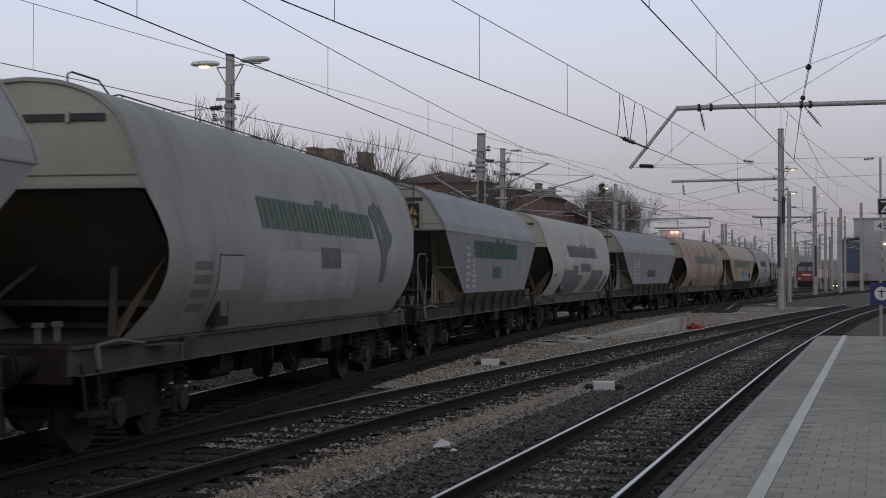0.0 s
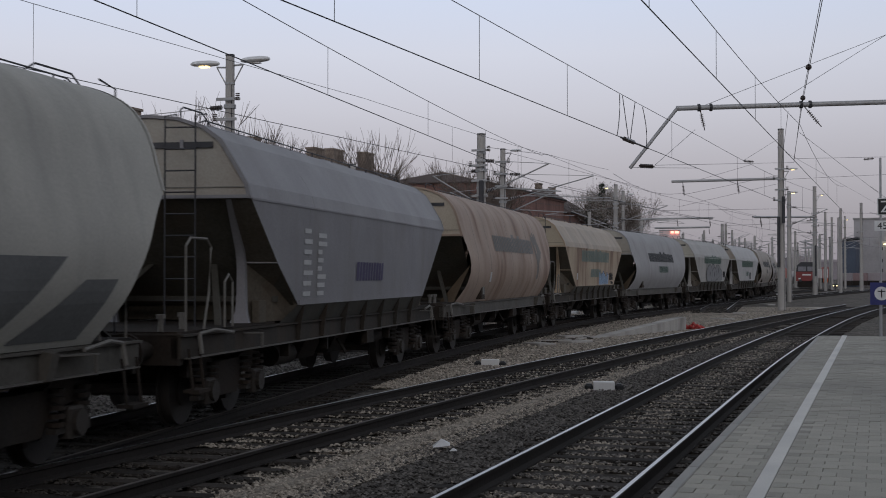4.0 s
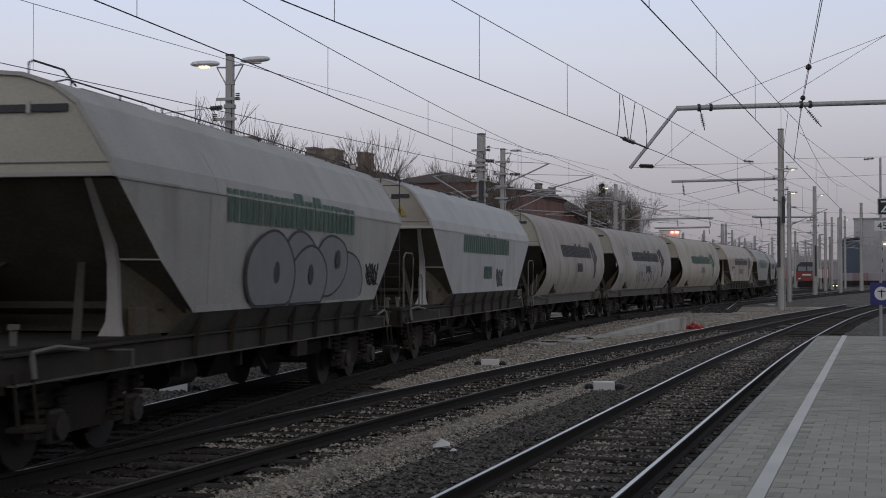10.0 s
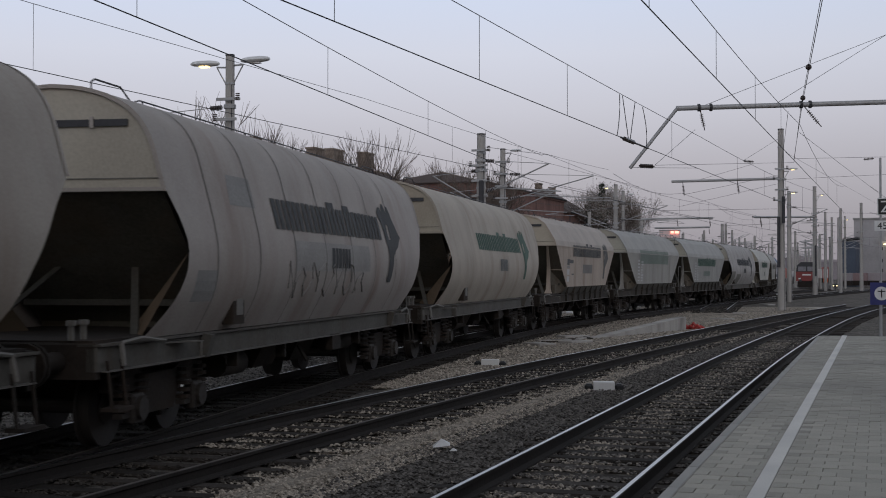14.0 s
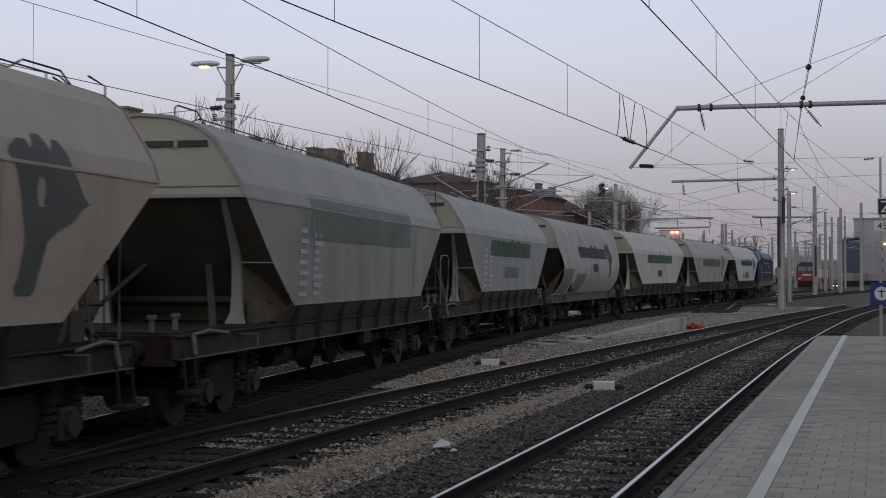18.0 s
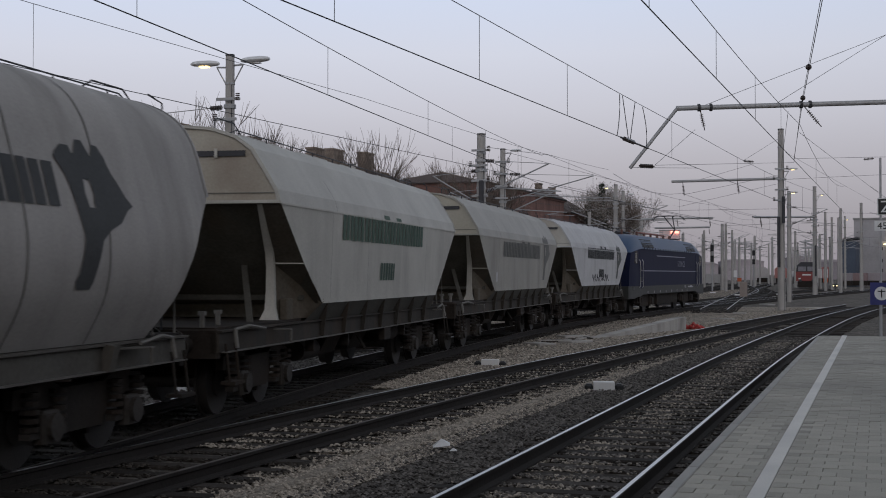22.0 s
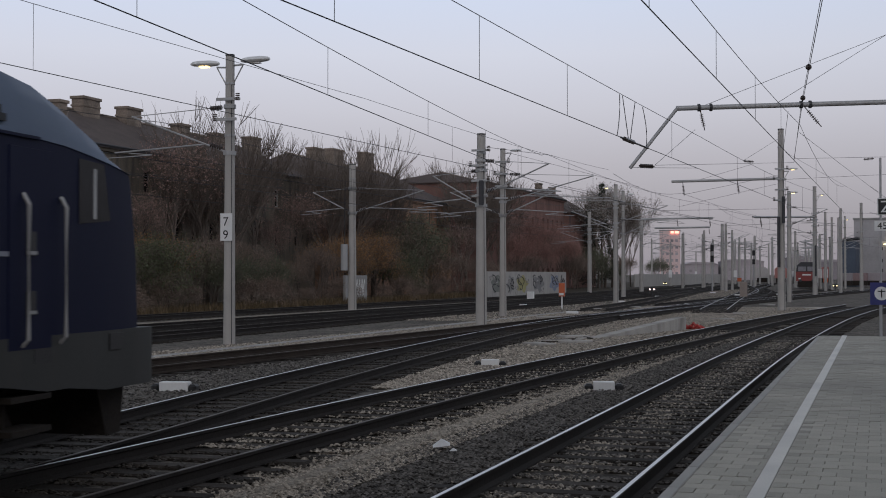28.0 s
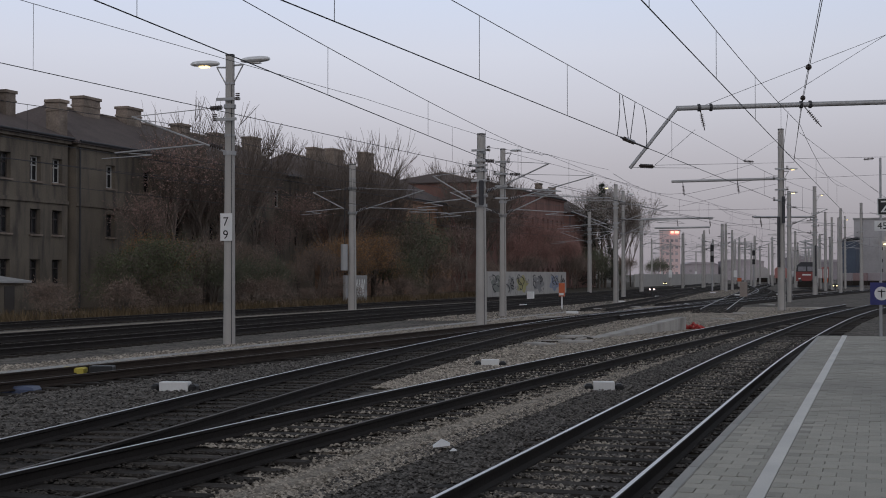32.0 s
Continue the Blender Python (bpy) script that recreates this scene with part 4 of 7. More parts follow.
GRIPS = mat("handrail_paint", (0.17, 0.162, 0.147), 0.7, 0, 0.2)
SILL = mat("sill_paint", (0.04, 0.036, 0.031), 0.8, 0, 0.3, 1.5, 20, 0.2, (0.09, 0.06, 0.04), 0.6, True, spec=0.25)
PALESILL = mat("grey_sill_paint", (0.105, 0.10, 0.09), 0.8, 0, 0.3, 1.5, 20, 0.2, (0.07, 0.055, 0.04), 0.6, True, spec=0.25)
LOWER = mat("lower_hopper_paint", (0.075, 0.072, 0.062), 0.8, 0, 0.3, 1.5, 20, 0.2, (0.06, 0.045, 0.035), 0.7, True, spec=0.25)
GRAFFITI_GREY = mat("graffiti_grey", (0.22, 0.22, 0.225), 0.7, 0, 0.15)
GRAFFITI_DARK = mat("graffiti_black", (0.035, 0.035, 0.04), 0.7, 0, 0.2)
WARN = mat("warning_yellow", (0.42, 0.30, 0.05), 0.6, 0, 0.1)
LABEL_WHITE = mat("stencil_white", (0.5, 0.5, 0.5), 0.7, 0, 0.15)
BODY_MATS, INK_MATS = {}, {}


def body_paint(col, dirt, amount):
    key = (col, dirt, amount)
    if key not in BODY_MATS:
        BODY_MATS[key] = mat("wagon_paint", col, 0.62, 0, 0.16, 0.9, 30, 0.08, dirt, amount, True, spec=0.35, dent=0.35)
    return BODY_MATS[key]


def ink(col):
    if col not in INK_MATS:
        INK_MATS[col] = mat("wagon_lettering", col, 0.7, 0, 0.25, 1.2, 25, 0.05, None, 0, spec=0.3)
    return INK_MATS[col]


GREEN, FADED, INKDARK, INKGREY = (0.08, 0.135, 0.105), (0.20, 0.24, 0.21), (0.055, 0.058, 0.06), (0.17, 0.175, 0.17)
RUST, GRIME = (0.165, 0.085, 0.05), (0.19, 0.18, 0.165)


def wagon(kind, label, col, dirt, amount, letters, sub=None, hand=None, extra=(), lead=False, zl=None):
    w = thing("hopper_wagon", label, "hopper wagon", None, "hopper wagons of the train")
    prof = T_SIDE if kind == "T" else R_SIDE
    paint = body_paint(col, dirt, amount)
    g, roof, spec, ends = hull(kind)
    part("hopper_body", g, paint, w, smooth=25)
    if roof.f:
        part("roof_shell", roof, body_paint(tuple(0.75 * c + 0.25 * 0.42 for c in col), GRIME, amount * 0.5), w, smooth=12)
    # end plate colour is lightened, partly for the brighter sky it faces
    for e in ends:
        part("end_plate", e, body_paint((0.5 * col[0] + 0.27, 0.5 * col[1] + 0.255, 0.5 * col[2] + 0.2), RUST, 0.55), w)
    # folded rim round the cowl at each end
    for u, d in ((ua_of(kind), 1), (ub_of(kind), -1)):
        top = [p for p in prof if p[1] > cowl_of(kind) + 0.001] + [(side_x(prof, cowl_of(kind)), cowl_of(kind))]
        part("end_rim", Geo().loft([[(x * q + 0.004, y, (z - 3.0) * q + 3.0) for x, y, z in ring(top, u - d * o - C)] for q, o in ((1.004, -0.03), (1.004, 0.035), (0.965, 0.035), (0.96, 0.0))], closed=False), paint, w, smooth=40)
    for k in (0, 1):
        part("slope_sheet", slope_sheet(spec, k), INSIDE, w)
    # frame
    for s in (-1, 1):
        sill = Geo()
        sill.box(min(s * 1.18, s * 1.32), max(s * 1.18, s * 1.32), 0.6 - C, WAGON - 0.6 - C, 0.94, 1.2, 0.015)
        sill.box(min(s * 1.1, s * 1.36), max(s * 1.1, s * 1.36), 0.6 - C, WAGON - 0.6 - C, 1.2, 1.225)
        part("side_sill", sill, SILL if kind == "T" else PALESILL, w)
        part("sill_flange", Geo().box(min(s * 1.325, s * 1.385), max(s * 1.325, s * 1.385), 0.7 - C, WAGON - 0.7 - C, 0.93, 0.946), WORN, w)
        for u in (2.85, 14.2):
            y = u - C
            plate = [(s * 1.33, y - 0.06), (s * 1.33, y + 0.08), (s * 1.57, y + 0.08), (s * 1.57, y - 0.02)] if kind == "T" else [(s * 1.33, y - 0.5), (s * 1.33, y + 0.12), (s * 1.57, y + 0.12), (s * 1.57, y + 0.02)]
            arm = part("signal_bracket", Geo().prism(plate, "z", 1.15, 1.165), WORN, w)
            part("hanger", Geo().tube([(s * 1.56, y + 0.05, 1.15), (s * 1.56, y + 0.05, 0.97)], 0.022, 6), WORN, arm)
    part("end_deck", Geo().box(-1.25, 1.25, 0.65 - C, 4.4 - C, 1.228, 1.26), UNDER, w)
    part("end_deck", Geo().box(-1.25, 1.25, 13.4 - C, WAGON - 0.65 - C, 1.228, 1.26), UNDER, w)
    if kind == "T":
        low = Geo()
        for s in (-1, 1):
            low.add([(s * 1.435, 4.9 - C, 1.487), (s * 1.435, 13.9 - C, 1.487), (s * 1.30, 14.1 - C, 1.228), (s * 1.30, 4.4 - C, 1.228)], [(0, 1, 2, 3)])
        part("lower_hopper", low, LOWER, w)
        for i in range(7):
            u = 5.2 + i * 1.3
            part("rib", Geo().prism([(1.455, 1.485), (1.41, 1.228), (1.38, 0.95), (1.325, 0.95), (1.325, 1.228), (1.1, 1.228)], "y", u - C, u + 0.035 - C), SILL, w)
        for u in (5.35, 7.75, 12.75):
            part("sheet_seam", marks(prof, [(0, 0, 0.014, 1.4)], u, 1.56, 0.003), ink((0.21, 0.205, 0.19)), w)
        part("roof_seam", marks(prof, [(0, 0, 0.02, 0.5)], 5.6, 2.99, 0.003), ink((0.21, 0.205, 0.19)), w)
        part("crease_trim", Geo().box(1.49, 1.512, 2.62 - C, 16.0 - C, 2.955, 2.985).box(-1.512, -1.49, 2.62 - C, 16.0 - C, 2.955, 2.985), paint, w)
        part("lower_trim", Geo().box(1.44, 1.452, 4.95 - C, 13.9 - C, 1.49, 1.57), paint, w)
        # return flanges along the sloping side edges, curved corner posts and folded gussets below
        for s in (-1, 1):
            for uA, uB, uC, d in ((2.64, 3.85, 4.91, 1), (15.98, 14.85, 13.97, -1)):
                y1, y2, y3 = uA - C, uB - C, uC - C
                # shade of the open end is in the dark flange and gusset colour
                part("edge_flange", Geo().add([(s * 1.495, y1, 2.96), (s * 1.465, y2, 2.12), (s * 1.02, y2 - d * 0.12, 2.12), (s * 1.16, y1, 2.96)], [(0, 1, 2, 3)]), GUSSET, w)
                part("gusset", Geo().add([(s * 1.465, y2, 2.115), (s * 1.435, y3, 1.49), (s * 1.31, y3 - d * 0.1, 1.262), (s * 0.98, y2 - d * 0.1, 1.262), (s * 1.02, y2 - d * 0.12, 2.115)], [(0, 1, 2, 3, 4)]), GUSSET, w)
                part("gusset_edge", Geo().tube([(s * 1.468, y2, 2.118), (s * 1.02, y2 - d * 0.14, 2.118)], 0.014, 5), paint, w)
                rows = []
                for x, du, z, wide in ((1.17, 0.04, 2.96, 0.035), (1.10, 0.45, 2.62, 0.045), (1.04, 0.85, 2.28, 0.055), (1.01, 1.0, 2.05, 0.06), (0.99, 1.06, 1.7, 0.065), (0.99, 1.05, 1.42, 0.08), (0.99, 0.98, 1.262, 0.14)):
                    y = y1 + d * du
                    rows.append([(s * (x - wide), y - d * 0.06, z), (s * (x + wide), y - d * 0.06, z), (s * (x + wide), y + d * 0.03, z), (s * (x - wide), y + d * 0.03, z)])
                part("corner_post", Geo().loft(rows), GUSSET if "dark_posts" in extra else paint, w, smooth=50)
                part("base_box", Geo().box(min(s * 1.08, s * 1.2), max(s * 1.08, s * 1.2), min(y2 - d * 0.02, y2 + d * 0.3), max(y2 - d * 0.02, y2 + d * 0.3), 1.262, 1.58, 0.015), GUSSET, w)
    else:
        for u in (3.55, 13.6):
            part("sill_stay", Geo().prism([(1.325, 1.225), (1.47, 1.2), (1.40, 0.93), (1.325, 0.93)], "y", u - 0.05 - C, u + 0.09 - C), PALESILL, w)
        # belly sheets that close the hull inwards at the open ends
        for s in (-1, 1):
            part("belly_sheet", Geo().add([(s * 1.55, ua_of(kind) + 0.36 - C, 2.2), (s * 1.25, ua_of(kind) - 0.26 - C, 1.262), (s * 0.66, ua_of(kind) + 0.75 - C, 1.262), (s * 1.2, ua_of(kind) + 0.75 - C, 1.9)], [(0, 1, 2, 3)]), PRIMER, w, "rusty inner belly sheet")
            part("belly_sheet", Geo().add([(s * 1.53, 15.2 - C, 2.2), (s * 1.25, 14.5 - C, 1.262), (s * 0.66, 13.9 - C, 1.262), (s * 1.2, 14.4 - C, 1.9)], [(0, 1, 2, 3)]), PRIMER, w, "rusty inner belly sheet")
        part("cover_box", Geo().box(1.3, 1.46, 4.3 - C, 4.75 - C, 1.3, 1.78, 0.02), UNDER, w)
        part("document_plate", Geo().box(1.461, 1.47, 4.42 - C, 4.66 - C, 1.42, 1.72), GRIPS, w)
    # bracing seen through the open ends, its colour darkened with the shaded recess
    for d, ub in ((1, ua_of(kind)), (-1, ub_of(kind) - 0.3)):
        for s in (-1, 1):
            y1, y2 = ub + d * 1.55 - C, ub + d * 0.15 - C
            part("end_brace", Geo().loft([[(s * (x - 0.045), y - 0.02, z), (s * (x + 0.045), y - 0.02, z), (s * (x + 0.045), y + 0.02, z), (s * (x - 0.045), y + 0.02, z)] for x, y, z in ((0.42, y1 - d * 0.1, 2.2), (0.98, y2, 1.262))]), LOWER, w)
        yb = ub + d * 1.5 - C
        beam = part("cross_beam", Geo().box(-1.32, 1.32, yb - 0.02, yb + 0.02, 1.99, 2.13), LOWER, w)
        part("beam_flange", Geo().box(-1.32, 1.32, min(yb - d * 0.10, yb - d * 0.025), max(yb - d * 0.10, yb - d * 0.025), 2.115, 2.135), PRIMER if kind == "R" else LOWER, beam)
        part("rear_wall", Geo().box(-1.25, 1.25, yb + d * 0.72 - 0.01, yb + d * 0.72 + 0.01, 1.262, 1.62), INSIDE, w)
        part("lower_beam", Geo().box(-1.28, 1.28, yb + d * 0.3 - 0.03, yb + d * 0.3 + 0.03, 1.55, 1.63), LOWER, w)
        part("brake_pillar", Geo().tube([(1.0, ub - d * 1.2 - C, 1.262), (1.0, ub - d * 1.2 - C, 1.42)], 0.035, 7).tube([(1.0, ub - d * 1.2 - C, 1.42), (1.0, ub - d * 1.2 - C, 1.47)], 0.06, 8), GRIPS, w)
    # roof: walkway rail, hatches, end handrails
    for k in range(10):
        part("rail_post", Geo().tube([(0.5, 3.6 + k * 1.3 - C, 4.06), (0.5, 3.6 + k * 1.3 - C, 4.13)], 0.012, 4), DARKSTEEL, w)
    part("roof_rail", Geo().tube([(0.5, 3.2 - C, 4.06), (0.5, 3.5 - C, 4.13), (0.5, 15.6 - C, 4.13), (0.5, 15.8 - C, 4.06)], 0.011, 5), DARKSTEEL, w)
    for i in range(4):
        u = 4.2 + i * 2.9
        part("roof_hatch", Geo().box(-0.35, 0.35, u - C, u + 1.9 - C, 4.06, 4.135, 0.02), paint, w)
    part("roof_hoop", tube_frame([(0.45, ub_of(kind) - 1.4 - C, 4.08), (0.45, ub_of(kind) - 1.1 - C, 4.21), (0.45, ub_of(kind) - 0.3 - C, 4.21), (0.45, ub_of(kind) - 0.02 - C, 4.06)], 0.012), DARKSTEEL, w)
    part("roof_hoop", tube_frame([(0.45, ua_of(kind) + 0.1 - C, 4.08), (0.45, ua_of(kind) + 0.1 - C, 4.2), (0.45, ua_of(kind) + 0.2 - C, 4.24), (0.45, ua_of(kind) + 0.9 - C, 4.24), (0.45, ua_of(kind) + 1.2 - C, 4.1)], 0.012), DARKSTEEL, w)
    # platform railings and ladder; the ladder hangs at the braked end
    ue, d = (ua_of(kind), 1) if lead else (ub_of(kind) - 0.08, -1)
    at = lambda q: (q if lead else WAGON - q) - C
    for s in ((1, -1) if lead else (1,)):
        part("platform_rail", tube_frame([(s * 1.28, at(0.85), 1.26), (s * 1.28, at(0.85), 2.3), (s * 1.28, at(1.0), 2.4), (s * 1.28, at(1.55), 2.4), (s * 1.28, at(1.7), 2.3), (s * 1.28, at(1.62), 1.7), (s * 1.28, at(1.45), 1.26)]), GRIPS, w)
    if lead:
        part("grab_loop", tube_frame([(1.28, 2.2 - C, 1.26), (1.28, 2.2 - C, 1.85), (1.28, 2.35 - C, 1.95), (1.28, 2.5 - C, 1.85), (1.28, 2.5 - C, 1.26)], 0.017), GRIPS, w)
    ladder = None
    for x in (0.35, 0.78):
        pole = Geo().tube([(x, ue - d * 0.2 - C, 1.26), (x, ue - d * 0.2 - C, 4.08), (x, ue + d * 0.2 - C, 4.14)], 0.013, 6)
        ladder = part("ladder", pole, DARKSTEEL, w) if ladder is None else part("stile", pole, DARKSTEEL, ladder)
    for k in range(9):
        part("rung", Geo().tube([(0.35, ue - d * 0.2 - C, 1.6 + k * 0.29), (0.78, ue - d * 0.2 - C, 1.6 + k * 0.29)], 0.011, 5), DARKSTEEL, ladder)
    # dark bar on the plate stands for the shade inside its slots
    slot = Geo().box(-1.0, 0.96, ua_of(kind) - 0.03 - C, ua_of(kind) - 0.008 - C, 3.66, 3.74)
    part("end_slot", slot, DARKSTEEL, w)
    part("slot_bracket", Geo().box(0.5, 0.545, ua_of(kind) - 0.05 - C, ua_of(kind) - 0.03 - C, 3.64, 3.77), paint, w)
    lip = side_x(prof, cowl_of(kind)) - 0.03
    part("cowl_lip", Geo().box(-lip, lip, ua_of(kind) - 0.05 - C, ua_of(kind) - 0.004 - C, cowl_of(kind) + 0.005, cowl_of(kind) + 0.05), paint, w)
    part("plate_seam", Geo().box(-lip, lip, ua_of(kind) - 0.01 - C, ua_of(kind) - 0.002 - C, cowl_of(kind) + 0.15, cowl_of(kind) + 0.162), GRIPS, w)
    coupling_end(w, 0.6, -1, GRIPS)
    coupling_end(w, WAGON - 0.6, 1, GRIPS)
    bogie_parts(w, 2.75)
    bogie_parts(w, WAGON - 2.75)
    # brake gear and discharge chutes under the hopper
    for u in (6.3, 8.2, 10.1):
        part("discharge_chute", Geo().prism([(-0.9, 1.2), (0.9, 1.2), (0.55, 0.5), (-0.55, 0.5)], "y", u - 0.5 - C, u + 0.5 - C), UNDER, w)
    part("brake_cylinder", Geo().tube([(0.95, 5.0 - C, 0.72), (0.95, 5.9 - C, 0.72)], 0.17, 12), UNDER, w, smooth=40)
    part("chute_lever", Geo().tube([(1.2, 8.0 - C, 0.85), (1.35, 8.0 - C, 0.6)], 0.03, 5), UNDER, w)
    part("valve_box", Geo().box(1.25, 1.37, 9.4 - C, 9.9 - C, 0.7, 0.95), UNDER, w)
    for u in (4.9, 7.0, 11.4):
        part("brake_pipe_bracket", Geo().box(1.16, 1.3, u - C, u + 0.08 - C, 0.72, 0.94), UNDER, w)
    part("air_tank", Geo().tube([(0.9, 10.6 - C, 0.75), (0.9, 11.9 - C, 0.75)], 0.16, 12), UNDER, w, smooth=40)
    # company lettering as plain blocks
    z0 = zl or (2.5 if kind == "T" else 2.6)
    if letters:
        part("lettering", marks(prof, lettering(13, 0.44, 6.4, 3, (6, 8)), 5.95, z0), ink(letters), w)
    if sub:
        n, c = sub
        part("owner_lettering", marks(prof, lettering(n, 0.33, 0.40 * n, 5), 9.25 - 0.2 * n, 1.84 if kind == "T" else 2.05, lean=0.12), ink(c), w)
    if hand:
        part("emblem", emblem(prof, 12.62 if kind == "R" else 13.1, 1.80 if kind == "R" else 1.76, 0.95), ink(hand), w)
    for e in extra:
        add_extra(w, prof, kind, e)
    return w


def ua_of(kind):
    return 2.62 if kind == "T" else 2.15


def ub_of(kind):
    return 16.0 if kind == "T" else 16.1


def field(w, prof, corners, material, label="", lift=0.006):
    """A flat painted field on the wagon side: lower and upper edge as (u0, u1, z)."""
    g = Geo()
    (a0, a1, za), (b0, b1, zb) = corners
    n = max(1, int((zb - za) / 0.1))
    for k in range(n):
        fa, fb = k / n, (k + 1) / n
        z1, z2 = za + (zb - za) * fa, za + (zb - za) * fb
        x1, x2 = side_x(prof, z1) + lift, side_x(prof, z2) + lift
        g.add([(x1, a0 + (b0 - a0) * fa - C, z1), (x1, a1 + (b1 - a1) * fa - C, z1), (x2, a1 + (b1 - a1) * fb - C, z2), (x2, a0 + (b0 - a0) * fb - C, z2)], [(0, 1, 2, 3)])
    return part("colour_field", g, material, w, label)


def add_extra(w, prof, kind, e):
    rnd = random.Random(11)
    if e == "rings":
        for i in range(7):
            u = 3.45 + i * 1.63
            g = Geo()
            rr = ring([(x + 0.006, z + 0.006) for x, z in prof], u - C)
            r2 = ring([(x + 0.006, z + 0.006) for x, z in prof], u + 0.028 - C)
            g.loft([rr, r2], closed=False)
            part("weld_seam", g, ink((0.15, 0.145, 0.135)), w)
    elif e == "table":
        bars = [(0, 0.16 * k, rnd.uniform(0.3, 0.5), 0.07) for k in range(7)] + [(0.75, 0.13 * k, rnd.uniform(0.2, 0.55), 0.07) for k in range(8)]
        for bar in bars:
            part("stencil_bar", marks(prof, [bar], 5.1, 1.62), LABEL_WHITE, w)
    elif e == "blocks":
        paint = ink((0.15, 0.155, 0.155))
        for corners in (((3.95, 7.9, 1.25), (4.5, 8.65, 1.92)), ((4.5, 7.43, 1.92), (4.65, 7.5, 2.12)), ((6.38, 7.5, 2.12), (6.38, 7.62, 2.29)), ((9.35, 12.5, 1.27), (10.68, 13.64, 2.12)), ((12.95, 14.3, 1.3), (14.05, 14.75, 1.9))):
            field(w, prof, corners, paint, "dark grey slanting colour field", 0.008)
        field(w, prof, ((2.78, 2.9, 1.78), (2.78, 2.9, 1.97)), paint)
        field(w, prof, ((2.9, 3.25, 1.88), (2.9, 3.25, 1.97)), paint)
    elif e == "patch":
        part("overpainted_patch", marks(prof, [(0, 0, 2.22, 0.35)], 8.13, 1.99, 0.005), ink((0.2, 0.19, 0.18)), w)
        for k, (u, z, wd, h) in enumerate(((4.8, 2.3, 0.5, 0.22), (5.35, 2.37, 0.7, 0.13), (4.8, 2.18, 0.5, 0.1), (5.76, 1.93, 0.42, 0.05))):
            part("data_panel", marks(prof, [(0, 0, wd, h)], u, z, 0.006), ink((0.12, 0.12, 0.12) if k != 2 else (0.3, 0.3, 0.29)), w, "dark stencilled data panel")
        for z in (1.94, 1.68):
            part("data_panel", marks(prof, [(0, 0, 0.5, 0.2)], 4.8, z, 0.006), LABEL_WHITE, w)
    elif e == "pale_patch":
        # a cleaned field with newer paint, and small overpainted marks beside it
        field(w, prof, ((6.1, 10.9, 1.55), (6.0, 10.9, 2.3)), ink((0.46, 0.46, 0.44)), "cleaner repainted field", 0.004)
        field(w, prof, ((4.15, 5.0, 1.75), (4.15, 5.0, 2.2)), ink((0.47, 0.47, 0.45)), "", 0.004)
        for k in range(4):
            field(w, prof, ((3.3, 3.9, 1.5 + 0.17 * k), (3.3, 3.9, 1.6 + 0.17 * k)), ink((0.2, 0.2, 0.19)), "", 0.005)
        part("paint_drip", Geo().tube([(side_x(prof, z) + 0.006, 4.12 - C, z) for z in (1.35, 1.6, 1.85, 2.2)] + [(side_x(prof, 2.2) + 0.006, 5.0 - C, 2.2)], 0.012, 4), GRIPS, w)
    elif e == "overpaint":
        for corners in (((2.0, 3.9, 1.26), (2.62, 4.4, 2.16)), ((4.5, 6.6, 1.26), (5.1, 7.25, 1.97))):
            field(w, prof, corners, ink((0.17, 0.165, 0.14)), "dull olive overpainted field", 0.004)
    elif e == "ghost_tag":
        field(w, prof, ((6.7, 11.2, 2.0), (6.7, 11.2, 2.45)), ink((0.31, 0.30, 0.285)), "grey overpainted field", 0.004)
        scribble(w, prof, 6.3, 1.6, 4.6, 0.55, ink((0.22, 0.21, 0.2)), 14, 0.016)
        for corners in (((4.2, 5.2, 2.85), (4.3, 5.2, 3.25)), ((2.75, 3.5, 1.62), (2.8, 3.5, 2.0))):
            field(w, prof, corners, ink((0.27, 0.265, 0.255)), "", 0.004)
    elif e == "bubble":
        # rounded letters: grey fill with a dark outline, one over the other
        lobes = ((11.6, 1.35, 1.8, 0.55, 0.1), (10.9, 0.95, 2.1, 0.47, 0.3), (9.15, 0.85, 2.15, 0.42, 0.1), (9.55, 1.0, 1.85, 0.5, 0.3), (7.75, 1.05, 1.95, 0.58, 0.0))
        for k, (cu, ru, cz, rz, lean) in enumerate(lobes):
            def lobe(grow_by, lift):
                rim = []
                for q in range(28):
                    t = 2 * math.pi * q / 28
                    z = max(1.5 + 0.03 * (grow_by == 0), cz + (rz + grow_by * 0.5) * math.sin(t) * (1 + 0.05 * math.sin(3 * t + k)))
                    rim.append((side_x(prof, z) + lift, cu + (ru + grow_by) * math.cos(t) + lean * (z - cz) - C, z))
                return Geo().add(rim, [tuple(range(28))])
            edge = part("graffiti", lobe(0.08, 0.008 + 0.008 * k), GRAFFITI_DARK, w, "dark rim of a rounded graffiti shape")
            part("fill", lobe(0.0, 0.012 + 0.008 * k), GRAFFITI_GREY, edge, "grey spray fill")
        for cu, cz in ((7.95, 1.98), (9.65, 1.95), (11.2, 2.2)):
            part("graffiti", Geo().add([(side_x(prof, cz + 0.16 * math.sin(t)) + 0.052, cu + 0.13 * math.cos(t) - C, cz + 0.16 * math.sin(t)) for t in [q * math.pi / 6 for q in range(12)]], [tuple(range(12))]), GRAFFITI_DARK, w)
        scribble(w, prof, 13.3, 1.75, 0.8, 0.4, GRAFFITI_DARK, 4, 0.014)
    elif e == "blue_tag":
